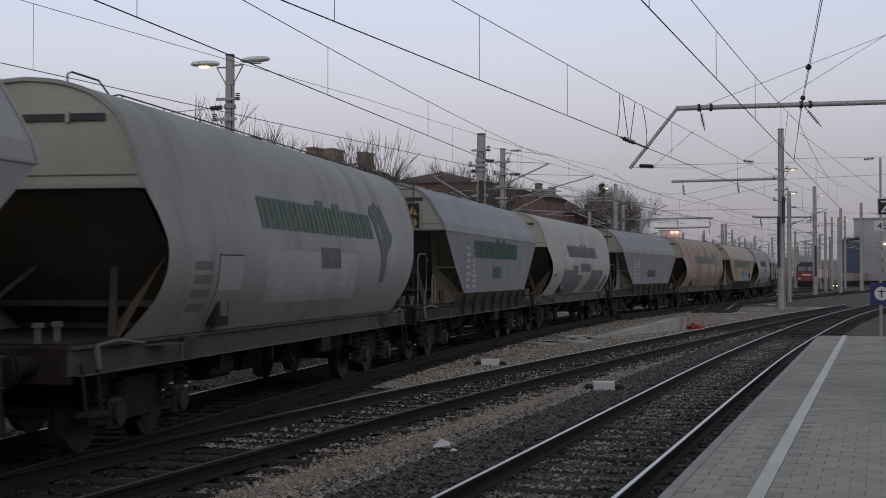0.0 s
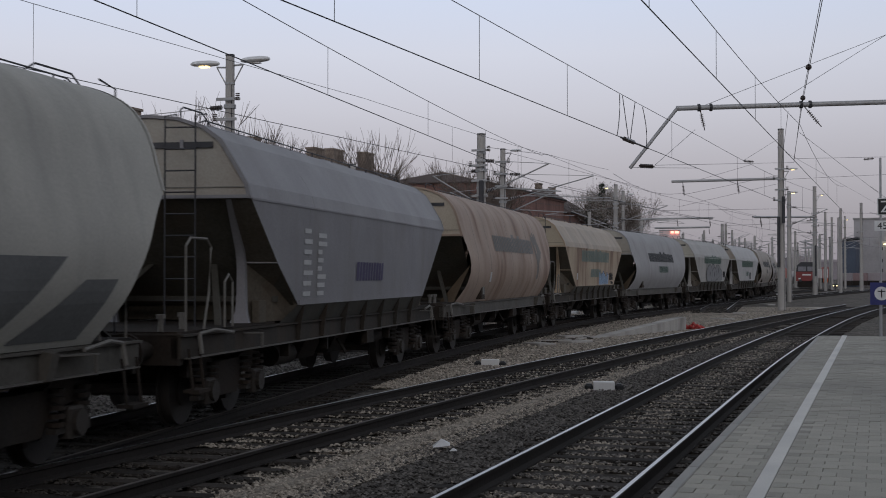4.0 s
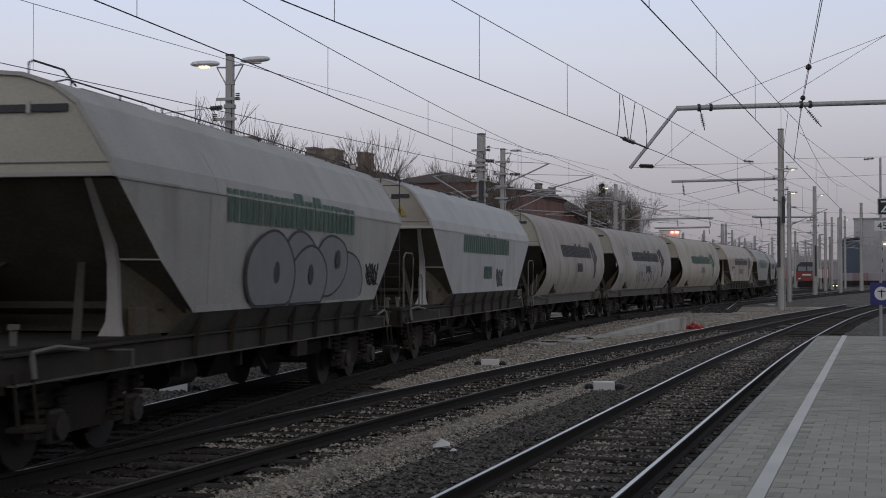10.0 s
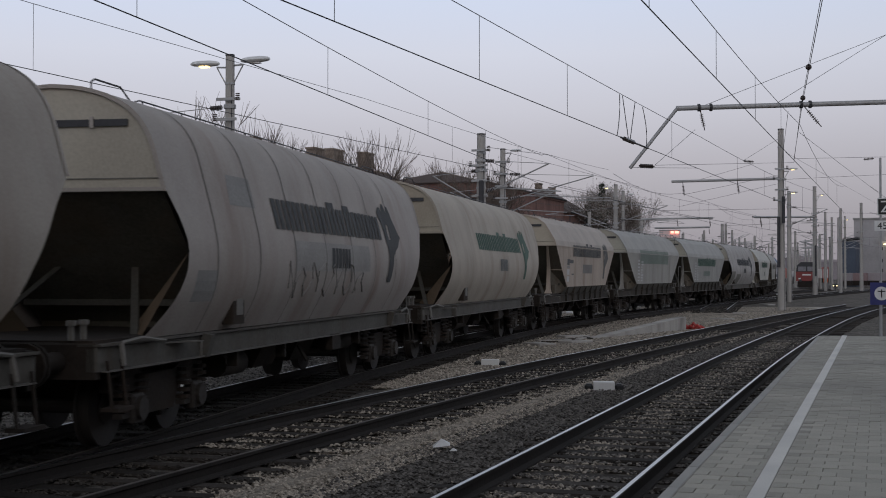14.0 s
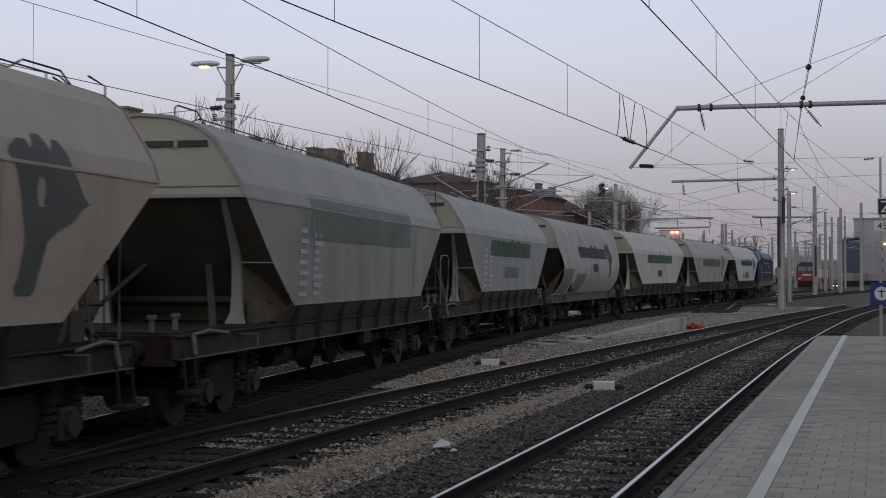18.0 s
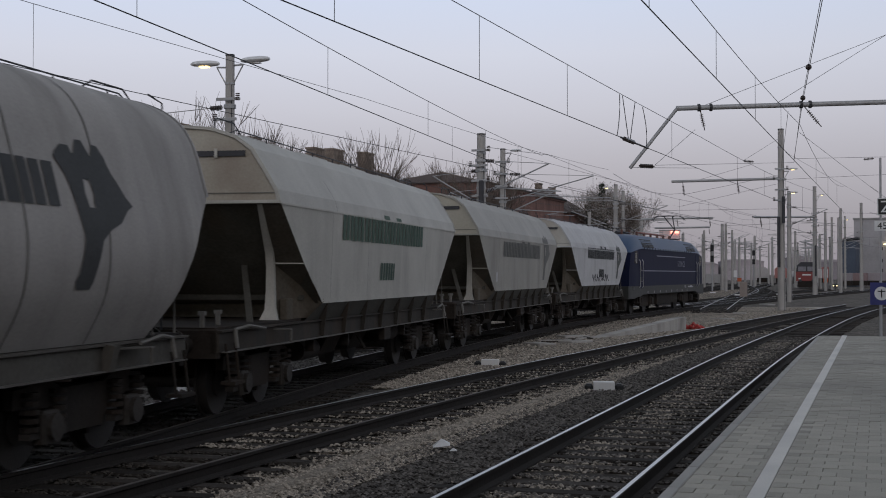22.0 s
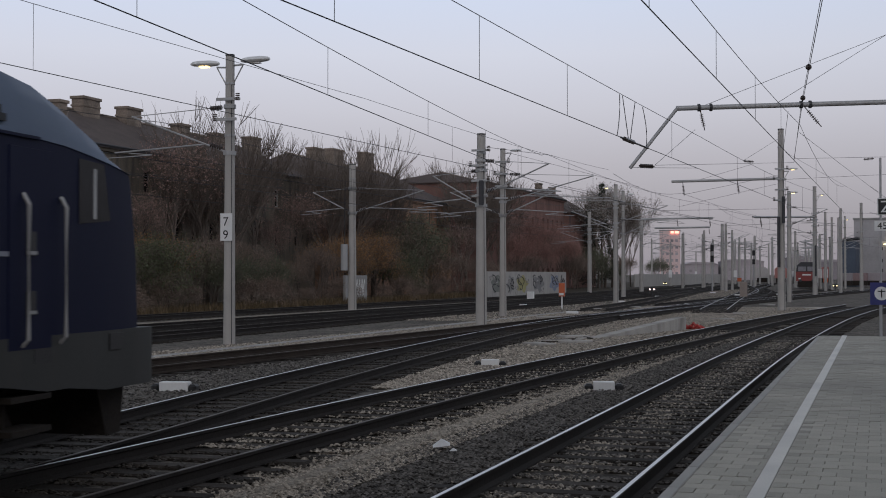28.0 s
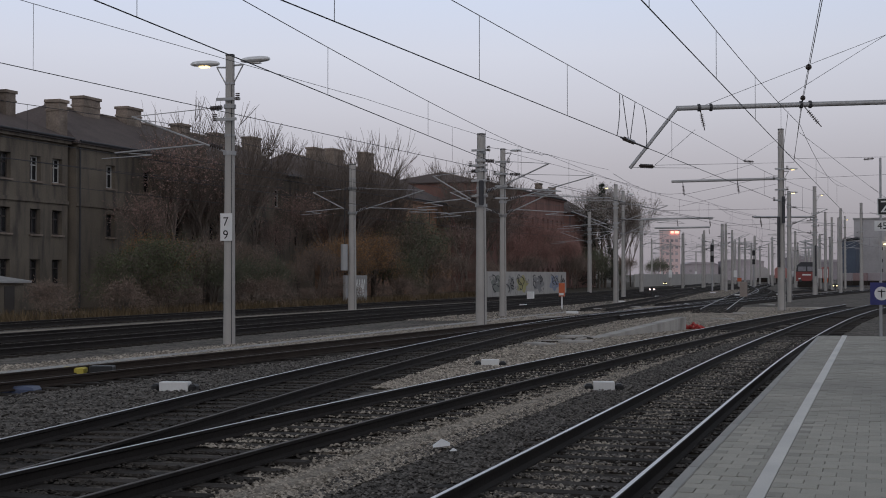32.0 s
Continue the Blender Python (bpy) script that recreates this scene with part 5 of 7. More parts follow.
        # five block shapes in pale blue, each with a dark rim along one side
        for k, (u, wd, top) in enumerate(((10.05, 0.5, 0.52), (10.62, 0.28, 0.47), (10.95, 0.5, 0.55), (11.5, 0.36, 0.36), (11.92, 0.46, 0.5))):
            bars = [(0, 0, wd * 0.44, top), (wd * 0.52, 0, wd * 0.48, top * 0.82)] if k != 1 else [(0, 0, wd, top)]
            rim = part("graffiti", marks(prof, [(a - 0.035, b - 0.01, c + 0.07, e2 + 0.035) for a, b, c, e2 in bars], u, 1.52, 0.008, 0.05), ink((0.10, 0.11, 0.15)), w, "dark rim of a sprayed letter")
            part("fill", marks(prof, bars, u, 1.52, 0.013, 0.05), ink((0.26, 0.36, 0.49)), rim, "pale blue spray fill")
        scribble(w, prof, 12.7, 1.7, 0.9, 0.32, GRAFFITI_DARK, 3, 0.009)
        scribble(w, prof, 13.15, 1.5, 0.5, 0.14, GRAFFITI_DARK, 6, 0.009)
    elif e == "dark_tag":
        scribble(w, prof, 7.1, 1.66, 3.9, 0.3, GRAFFITI_DARK, 9, 0.012)
    elif e == "small_tag":
        scribble(w, prof, 10.5, 1.6, 0.9, 0.5, ink((0.14, 0.14, 0.145)), 5, 0.012)
    elif e == "warn":
        y = ua_of(kind) - 0.03 - C
        tri = part("warning_sign", Geo().prism([(0.6, 3.25), (0.9, 3.25), (0.75, 3.5)], "y", y - 0.01, y), WARN, w, "yellow warning triangle")
        part("warning_mark", Geo().box(0.73, 0.77, y - 0.014, y - 0.01, 3.26, 3.4), GRAFFITI_DARK, tri)
    elif e == "two_signs":
        y = ua_of(kind) - 0.03 - C
        part("sign_board", Geo().box(0.56, 0.88, y - 0.008, y, 2.98, 3.6), BLACK, w, "dark board with two warning marks")
        part("warning_sign", Geo().prism([(0.6, 3.33), (0.84, 3.33), (0.72, 3.55)], "y", y - 0.016, y - 0.009), WARN, w)
        part("warning_disc", Geo().tube([(0.72, y - 0.016, 3.15), (0.72, y - 0.009, 3.15)], 0.11, 14), WARN, w)
    elif e == "smear":
        part("smeared_field", marks(prof, [(0, 0, 7.2, 0.72)], 5.6, z0_of(), 0.004), ink((0.20, 0.235, 0.205)), w, "faded smeared lettering field")
    elif e == "small_plate":
        part("small_plate", marks(prof, [(0, 0, 0.22, 0.26)], 5.0, 1.75), LABEL_WHITE, w)


def z0_of():
    return 2.48


def scribble(w, prof, u, z, width, height, material, seed, r=0.02):
    rnd, pts = random.Random(seed), []
    for k in range(40):
        a = k / 39
        zz = z + height * (0.5 + 0.5 * math.sin(k * 1.25 + rnd.uniform(-0.6, 0.6)))
        uu = u + width * a + 0.14 * math.cos(k * 1.9) + rnd.uniform(-0.05, 0.05)
        pts.append((side_x(prof, zz) + 0.008, uu - C, zz))
    part("graffiti_tag", Geo().tube(pts, r, 4), material, w, "sprayed tag")


TRAIN = [
    (-1, wagon("T", "pale grey hopper wagon with sloping ends", (0.40, 0.40, 0.385), GRIME, 0.5, GREEN)),
    (0, wagon("R", "pale grey round-bodied grain hopper wagon with green lettering blocks", (0.37, 0.365, 0.345), GRIME, 0.6, (0.12, 0.175, 0.14), (3, INKGREY), (0.14, 0.15, 0.135), ("pale_patch",))),
    (1, wagon("T", "blue-grey hopper wagon with faded green lettering blocks", (0.27, 0.27, 0.28), GRIME, 0.35, (0.07, 0.13, 0.10), (3, (0.12, 0.16, 0.14)), None, ("table", "two_signs", "dark_posts"), lead=True, zl=2.39)),
    (2, wagon("R", "cream hopper wagon with dark slanting fields", (0.43, 0.42, 0.38), GRIME, 0.45, INKGREY, (6, INKGREY), None, ("blocks",))),
    (3, wagon("T", "lavender-grey hopper wagon with a dark company mark", (0.255, 0.25, 0.265), GRIME, 0.4, None, (5, (0.10, 0.09, 0.16)), None, ("table",), lead=True)),
    (4, wagon("R", "rust-stained beige round hopper wagon", (0.375, 0.285, 0.225), RUST, 0.75, (0.21, 0.20, 0.19), None, (0.20, 0.185, 0.17), ("rings", "small_plate"))),
    (5, wagon("T", "rusty beige hopper wagon with a pale blue tag", (0.44, 0.35, 0.25), RUST, 1.0, FADED, (6, FADED), None, ("blue_tag", "small_plate"), lead=True, zl=2.46)),
    (6, wagon("R", "silver-grey round hopper wagon with dark lettering blocks", (0.335, 0.33, 0.33), GRIME, 0.5, INKDARK, (6, (0.10, 0.14, 0.12)))),
    (7, wagon("T", "pale hopper wagon with grey bubble graffiti", (0.40, 0.385, 0.36), GRIME, 0.5, GREEN, None, None, ("bubble",), zl=2.63)),
    (8, wagon("T", "whitish hopper wagon with green lettering blocks", (0.47, 0.46, 0.45), GRIME, 0.4, (0.10, 0.15, 0.12), (3, GREEN), None, ("small_tag", "warn"), lead=True, zl=2.5)),
    (9, wagon("R", "grey round hopper wagon with weld seams and dark lettering blocks", (0.365, 0.33, 0.29), RUST, 0.45, INKDARK, (3, INKDARK), INKDARK, ("rings",), lead=True)),
    (10, wagon("R", "silver round hopper wagon with weld seams and dark emblem", (0.38, 0.345, 0.315), RUST, 0.4, INKDARK, (3, INKDARK), INKDARK, ("rings", "ghost_tag"))),
    (11, wagon("R", "cream round hopper wagon with a green emblem", (0.43, 0.385, 0.32), RUST, 0.45, GREEN, (3, INKGREY), GREEN)),
    (12, wagon("T", "off-white hopper wagon with brown end and overpainted patch", (0.45, 0.38, 0.315), RUST, 0.45, (0.11, 0.11, 0.105), None, (0.12, 0.12, 0.115), ("patch",), zl=2.63)),
    (13, wagon("T", "olive-grey hopper wagon with smeared lettering", (0.35, 0.34, 0.31), GRIME, 0.55, FADED, None, None, ("smear", "table"))),
    (14, wagon("T", "olive-grey hopper wagon with green lettering blocks", (0.35, 0.345, 0.32), GRIME, 0.4, GREEN, (6, FADED), None, ("table", "warn"), lead=True, zl=2.46)),
    (15, wagon("R", "silver round hopper wagon with streaks and dark emblem", (0.38, 0.36, 0.34), GRIME, 0.65, INKDARK, (3, INKDARK), INKDARK, ("rings", "overpaint"))),
    (16, wagon("T", "cream hopper wagon with green lettering blocks", (0.52, 0.505, 0.455), GRIME, 0.35, (0.075, 0.125, 0.095), (3, (0.08, 0.12, 0.095)), zl=2.53)),
    (17, wagon("T", "beige hopper wagon with grey emblem", (0.37, 0.355, 0.315), GRIME, 0.45, (0.15, 0.15, 0.14), None, (0.16, 0.16, 0.15), ("small_plate",), zl=2.46)),
    (18, wagon("T", "white hopper wagon with dark lettering blocks and a tag", (0.56, 0.555, 0.555), GRIME, 0.35, INKDARK, (3, INKDARK), (0.10, 0.105, 0.10), ("dark_tag", "dark_posts"), zl=2.6)),
]

# ---- the locomotive pushing at the rear ----
LOCO = 21.0
NAVY = mat("navy_paint", (0.0085, 0.0115, 0.040), 0.6, 0, 0.12, 1.0, 30, 0.02, (0.02, 0.024, 0.05), 0.35, True, spec=0.13)
SKYBLUE = mat("blue_roof_paint", (0.038, 0.075, 0.15), 0.5, 0, 0.1, 1.0, 30, 0.02, (0.06, 0.08, 0.12), 0.3)
LOCOGREY = mat("grey_skirt_paint", (0.03, 0.032, 0.03), 0.6, 0, 0.2, 1.2, 30, 0.05, (0.05, 0.045, 0.04), 0.5, True)
LOCOLINE = mat("pale_line_paint", (0.27, 0.285, 0.35), 0.5, 0, 0.08)
CABGLASS = mat("cab_glass", (0.012, 0.013, 0.016), 0.2, 0, 0.1, spec=0.08)
GRILLE = mat("vent_grille", (0.03, 0.032, 0.036), 0.6, 0.3, 0.2)


def nose_x(u):
    """Half-width of the body at u from an end."""
    return 1.49 - 0.09 * max(0.0, 1 - (u - 0.35) / 1.2) ** 2


def brow(u):
    """Height of the seam between body and roof, dipping towards the windscreen."""
    return 3.2 - 0.2 * max(0.0, 1 - (u - 0.6) / 1.9) ** 1.3


NOSE = ((0.33, 1.24), (0.36, 1.7), (0.4, 2.1), (0.5, 2.55), (0.62, 2.98), (0.72, 3.1), (0.9, 3.28), (1.2, 3.5), (1.6, 3.7), (2.1, 3.86), (2.7, 3.94), (3.4, 3.96), (10.5, 3.96))


def locomotive():
    t = thing("electric_locomotive", "dark blue electric locomotive with rounded cabs and pale stripes", "locomotive")
    half = LOCO / 2
    us = [q[0] for q in NOSE]
    tops = [q[1] for q in NOSE]
    us, tops = us + [LOCO - u for u in reversed(us[:-1])], tops + list(reversed(tops[:-1]))
    rows, roofs = [], []
    for u, top in zip(us, tops):
        e = min(u, LOCO - u)
        w, z0 = nose_x(e), brow(e)
        sec = [(w, min(z, top)) for z in (1.23, 1.8, 2.4, 2.8, z0)]
        rows.append([(x, u - half, z) for x, z in sec] + [(-x, u - half, z) for x, z in reversed(sec)])
        if top >= z0 - 0.04:
            c = max(top - z0, 0.001) / 0.68
            sec = [(w + 0.012, z0), (w * 0.985, z0 + 0.1 * c), (w * 0.9, z0 + 0.36 * c), (w * 0.76, z0 + 0.58 * c), (w * 0.45, z0 + 0.67 * c), (0, max(top, z0 + 0.001))]
            roofs.append([(x, u - half, z) for x, z in sec] + [(-x, u - half, z) for x, z in reversed(sec[:-1])])
    part("body", Geo().loft(rows, closed=True), NAVY, t, smooth=35)
    part("roof_shell", Geo().loft(roofs, closed=True), SKYBLUE, t, "lighter blue domed roof", smooth=35)
    skirt = Geo()
    sk = []
    for u in [0.06, 0.2, 0.6, 1.2, 2.0, 2.4, 3.2, 3.6] + [LOCO - q for q in (3.6, 3.2, 2.4, 2.0, 1.2, 0.6, 0.2, 0.06)]:
        e = min(u, LOCO - u)
        w = nose_x(max(e, 0.9)) + 0.006 - (0.03 if e < 0.1 else 0)
        zb = 0.96 if e > 3 else (0.78 if e < 1.9 else 0.86)
        sk.append([(w, u - half, zb), (w, u - half, 1.38), (-w, u - half, 1.38), (-w, u - half, zb)])
    skirt.loft(sk)
    part("skirt", skirt, LOCOGREY, t, smooth=30)
    # sloping roof panels with grilles
    for s in (1, -1):
        pan = Geo().add([(s * 1.51, 3.0 - half, 3.215), (s * 1.51, LOCO - 3.0 - half, 3.215), (s * 1.16, LOCO - 3.0 - half, 3.8), (s * 1.16, 3.0 - half, 3.8)], [(0, 1, 2, 3)])
        panel = part("roof_flank", pan, SKYBLUE, t)
        for a, b in ((3.15, 4.4), (4.5, 5.8), (LOCO - 4.4, LOCO - 3.15), (LOCO - 5.8, LOCO - 4.5)):
            g = Geo()
            for k in range(5):
                q = k / 5
                x, z = 1.525 - 0.35 * (0.14 + 0.72 * q), 3.215 + 0.585 * (0.14 + 0.72 * q)
                g.box(min(s * (x - 0.02), s * (x + 0.02)), max(s * (x - 0.02), s * (x + 0.02)), a - half, b - half, z, z + 0.07)
            part("grille", g, GRILLE, panel)
        for k in range(20):
            u = 3.3 + k * 0.68
            part("panel_latch", Geo().box(min(s * 1.5, s * 1.53), max(s * 1.5, s * 1.53), u - half, u + 0.06 - half, 3.19, 3.29), DARKSTEEL, panel)
        part("gutter", Geo().box(min(s * 1.495, s * 1.52), max(s * 1.495, s * 1.52), 2.6 - half, LOCO - 2.6 - half, 3.185, 3.212), NAVY, t)
        for z, ea, eb in ((2.13, 3.1, 3.1), (2.91, 6.5, 6.5)):
            part("side_stripe", Geo().box(min(s * 1.493, s * 1.497), max(s * 1.493, s * 1.497), ea - half, LOCO - eb - half, z - 0.022, z + 0.022), LOCOLINE, t, "thin pale stripe")
        nb = Geo()
        for ua, ub, za, zb in ((5.65, 5.3, 1.22, 1.28), (5.2, 5.1, 1.22, 1.28), (5.05, 4.62, 1.2, 1.31), (4.58, 4.35, 1.2, 1.31), (4.28, 4.02, 1.22, 1.27)):
            nb.box(min(s * 1.497, s * 1.502), max(s * 1.497, s * 1.502), LOCO - ua - half, LOCO - ub - half, za, zb)
        part("number_bars", nb, LABEL_WHITE, t)
        part("data_plate", Geo().box(min(s * 1.497, s * 1.5), max(s * 1.497, s * 1.5), LOCO - 6.75 - half, LOCO - 6.2 - half, 1.21, 1.225).box(min(s * 1.497, s * 1.5), max(s * 1.497, s * 1.5), LOCO - 6.75 - half, LOCO - 6.2 - half, 1.3, 1.315).box(min(s * 1.497, s * 1.5), max(s * 1.497, s * 1.5), LOCO - 6.7 - half, LOCO - 6.4 - half, 1.25, 1.28), LABEL_WHITE, t)
        for e, d in ((2.35, 1), (LOCO - 2.35, -1)):
            y = e - half
            door = part("cab_door", Geo().box(min(s * 1.485, s * 1.5), max(s * 1.485, s * 1.5), min(y, y + d * 0.75), max(y, y + d * 0.75), 1.27, 3.1, 0.004), NAVY, t)
            for z in (1.68, 2.22):
                # black plate on the door stands for the shaded recess behind the grip
                part("door_handle", Geo().box(min(s * 1.501, s * 1.506), max(s * 1.501, s * 1.506), y + d * 0.38 - 0.09, y + d * 0.38 + 0.09, z - 0.1, z + 0.12, 0.002), BLACK, door)
                part("grip", Geo().box(min(s * 1.507, s * 1.53), max(s * 1.507, s * 1.53), y + d * 0.38 - 0.08, y + d * 0.38 + 0.06, z - 0.09, z - 0.06), STEEL, door)
            for k in (-0.16, 0.52):
                part("handrail", Geo().tube([(s * 1.50, y + d * k, 1.3), (s * 1.56, y + d * k, 1.36), (s * 1.56, y + d * k, 2.58), (s * 1.50, y + d * k, 2.68)], 0.021, 6), STEEL, t)
            yq = (1.5 if d > 0 else LOCO - 1.5) - half
            part("window_bar", Geo().box(min(s * 1.492, s * 1.5), max(s * 1.492, s * 1.5), yq - 0.03, yq + 0.03, 2.5, 3.0), LABEL_WHITE, t)
            for q, z in ((2.5, 1.22), (1.0, 1.27)):
                yq = (q if d > 0 else LOCO - q) - half
                # black box on the skirt stands for a shaded step pocket
                part("step_recess", Geo().box(min(s * 1.44, s * 1.499), max(s * 1.44, s * 1.499), yq - 0.16, yq + 0.16, z - 0.09, z + 0.08), BLACK, t)
            part("cab_side_window", Geo().add([(s * (nose_x(q) + 0.008), (q if d > 0 else LOCO - q) - half, z) for q, z in ((1.15, 2.5), (1.83, 2.44), (1.83, 3.08), (1.3, 3.06))], [(0, 1, 2, 3)]), CABGLASS, t)
            part("cab_step", Geo().box(min(s * 1.2, s * 1.5), max(s * 1.2, s * 1.5), min(y, y + d * 0.7), max(y, y + d * 0.7), 0.5, 0.55).box(min(s * 1.2, s * 1.5), max(s * 1.2, s * 1.5), min(y, y + d * 0.7), max(y, y + d * 0.7), 0.8, 0.85), UNDER, t)
        for k in range(8):
            u = 4.2 + k * 1.55
            part("jacking_mark", Geo().box(min(s * 1.498, s * 1.503), max(s * 1.498, s * 1.503), u - half, u + 0.07 - half, 1.0, 1.12), LABEL_WHITE, t)
    txt = put_text("S E R V I C E", 0.44, LOCOLINE, t, pose(1.499, 12.2 - half, 2.385, 90, 0, 90))
    wide = max(v.co.x for v in txt.data.vertices)
    for v in txt.data.vertices:
        v.co.x *= 2.15 / wide
    txt.name = "service_lettering"
    for d, u in ((-1, 0.36), (1, LOCO - 0.36)):
        y = u - half
        ws = Geo()
        f = lambda q: (q if d < 0 else LOCO - q) - half
        ws.add([(-1.2, f(0.405), 2.2), (1.2, f(0.405), 2.2), (1.18, f(0.475), 2.55), (1.1, f(0.6), 2.96), (-1.1, f(0.6), 2.96), (-1.18, f(0.475), 2.55)], [(0, 1, 2, 5), (5, 2, 3, 4)])
        part("windscreen", ws, CABGLASS, t)
        for s in (-1, 1):
            part("buffer", Geo().tube([(s * 0.87, y, 1.04), (s * 0.87, y + d * 0.3, 1.04)], 0.13, 12).box(s * 0.87 - 0.28, s * 0.87 + 0.28, min(y + d * 0.3, y + d * 0.36), max(y + d * 0.3, y + d * 0.36), 0.86, 1.22, 0.03), UNDER, t)
            part("headlight", Geo().tube([(s * 0.85, y - d * 0.08, 1.62), (s * 0.85, y + d * 0.03, 1.62)], 0.13, 14), GRIPS, t)
        part("plough", Geo().prism([(y - d * 0.5, 0.75), (y + d * 0.1, 0.75), (y + d * 0.02, 0.25), (y - d * 0.3, 0.25)], "x", -1.2, 1.2), UNDER, t)
        part("coupling", Geo().tube([(0, y, 1.0), (0, y + d * 0.5, 0.85)], 0.05, 6), UNDER, t)
    for u in (4.8, LOCO - 4.8):
        f = Geo()
        for s in (-1, 1):
            f.prism([(u - half - 2.3, 0.55), (u - half - 2.1, 0.8), (u - half - 0.6, 0.95), (u - half + 0.6, 0.95), (u - half + 2.1, 0.8), (u - half + 2.3, 0.55), (u - half + 0.7, 0.35), (u - half - 0.7, 0.35)], "x", s * 1.05, s * 1.18)
            for a in (-1.5, 1.5):
                f.box(min(s * 1.18, s * 1.32), max(s * 1.18, s * 1.32), u + a - 0.2 - half, u + a + 0.2 - half, 0.42, 0.78, 0.04)
                f.tube([(s * 1.2, u + a - 0.45 - half, 0.45), (s * 1.2, u + a - 0.45 - half, 0.9)], 0.1, 8)
                f.tube([(s * 1.2, u + a + 0.45 - half, 0.45), (s * 1.2, u + a + 0.45 - half, 0.9)], 0.1, 8)
        bogie = part("bogie", f, UNDER, t)
        for a in (-1.5, 1.5):
            g = Geo()
            for s in (-1, 1):
                g.tube([(s * 0.7, 0, 0), (s * 0.84, 0, 0)], 0.575, 24)
            wheels = part("wheelset", g, WHEEL, bogie, smooth=40, m=Matrix.Translation((0, u + a - half, 0.575)))
            WHEELS.append((wheels, t, u + a, 0.575))
    part("underfloor_box", Geo().box(-1.25, 1.25, 7.6 - half, LOCO - 7.6 - half, 0.4, 0.98, 0.05), UNDER, t)
    # roof equipment and raised pantograph
    part("roof_bar", Geo().tube([(0.35, 6.9 - half, 4.15), (0.35, LOCO - 6.9 - half, 4.15)], 0.05, 6), mat("red_roof_line", (0.25, 0.07, 0.05), 0.5), t)
    for k in range(8):
        u = 3.4 + k * 1.75
        g = Geo().tube([(0.35, u - half, 3.9), (0.35, u - half, 4.2)], 0.05, 8)
        for q in range(4):
            g.tube([(0.35, u - half, 3.95 + q * 0.06), (0.35, u - half, 3.97 + q * 0.06)], 0.09, 8)
        part("roof_insulator", g, mat("roof_insulator_%s" % "brown", (0.16, 0.07, 0.05), 0.4) if k == 0 else bpy.data.materials["roof_insulator_brown"], t)
    for u, up, d in ((4.2, False, 1), (LOCO - 3.6, True, -1)):
        y = u - half
        base = Geo().tube([(-0.5, y - 0.6, 4.05), (-0.5, y + 0.6, 4.05)], 0.03, 6).tube([(0.5, y - 0.6, 4.05), (0.5, y + 0.6, 4.05)], 0.03, 6).tube([(-0.5, y - 0.6, 4.05), (0.5, y - 0.6, 4.05)], 0.03, 6).tube([(-0.5, y + 0.6, 4.05), (0.5, y + 0.6, 4.05)], 0.03, 6)
        pan = part("pantograph", base, DARKSTEEL, t, "raised single-arm pantograph" if up else "folded pantograph")
        if up:
            k = (0, y + 1.85, 4.67)
            part("lower_arm", Geo().tube([(0, y + 0.2, 4.1), k], 0.05, 8), DARKSTEEL, pan)
            part("upper_arm", Geo().tube([k, (-0.25, y - 0.15, 5.38)], 0.03, 6).tube([k, (0.25, y - 0.15, 5.38)], 0.03, 6), DARKSTEEL, pan)
            head = Geo()
            for dy in (-0.2, 0.2):
                head.tube([(-0.97, y - 0.15 + dy, 5.16), (-0.85, y - 0.15 + dy, 5.34), (-0.6, y - 0.15 + dy, 5.43), (0.6, y - 0.15 + dy, 5.43), (0.85, y - 0.15 + dy, 5.34), (0.97, y - 0.15 + dy, 5.16)], 0.022, 6)
            head.tube([(-0.3, y - 0.4, 5.39), (-0.3, y + 0.1, 5.39)], 0.02, 5).tube([(0.3, y - 0.4, 5.39), (0.3, y + 0.1, 5.39)], 0.02, 5)
            part("collector_head", head, DARKSTEEL, pan)
        else:
            part("lower_arm", Geo().tube([(0, y - 0.5, 4.1), (0, y + 1.2, 4.16)], 0.05, 8).tube([(0, y + 1.2, 4.16), (0, y - 0.5, 4.24)], 0.03, 6), DARKSTEEL, pan)
            part("collector_head", Geo().tube([(-0.97, y - 0.5, 4.08), (-0.7, y - 0.5, 4.28), (0.7, y - 0.5, 4.28), (0.97, y - 0.5, 4.08)], 0.022, 6), DARKSTEEL, pan)
    return t


ENGINE = locomotive()


def path_point():
    ys = np.arange(-455.0, 415.0, 0.25)
    xs = np.array([TRAIN_LINE(y) for y in ys])
    s = np.concatenate([[0], np.cumsum(np.hypot(np.diff(ys), np.diff(xs)))])
    s -= np.interp(0.0, ys, s)
    return lambda a: Vector((np.interp(a, s, xs), np.interp(a, s, ys), 0.0))


ON_PATH = path_point()


def along(front, length, inset):
    """Pose of a vehicle whose leading buffers stand at the path place front."""
    a, b = ON_PATH(front + inset), ON_PATH(front + length - inset)
    return Matrix.Translation((a + b) / 2) @ pose(0, 0, 0, 0, 0, -math.degrees(math.atan2(b.x - a.x, b.y - a.y)))


# shifts of the train in metres, fitted to the camera's view second by second
VIEW_SHIFT_AT = (0, 6.5, 7, 8, 10, 11, 12, 13, 14, 20, 21, 22, 23, 25, 27, 28, 32)
VIEW_SHIFT = (0, 0, -0.1, 0.22, 0.27, -0.08, -0.06, 0.12, 0.05, -0.08, 0.1, 0.24, -0.3, -0.27, 0.02, 0.08, 0.1)


# wagons 12 and 13 are set back to fit the camera's view
SLACK = {12: 0.35, 13: 0.3}


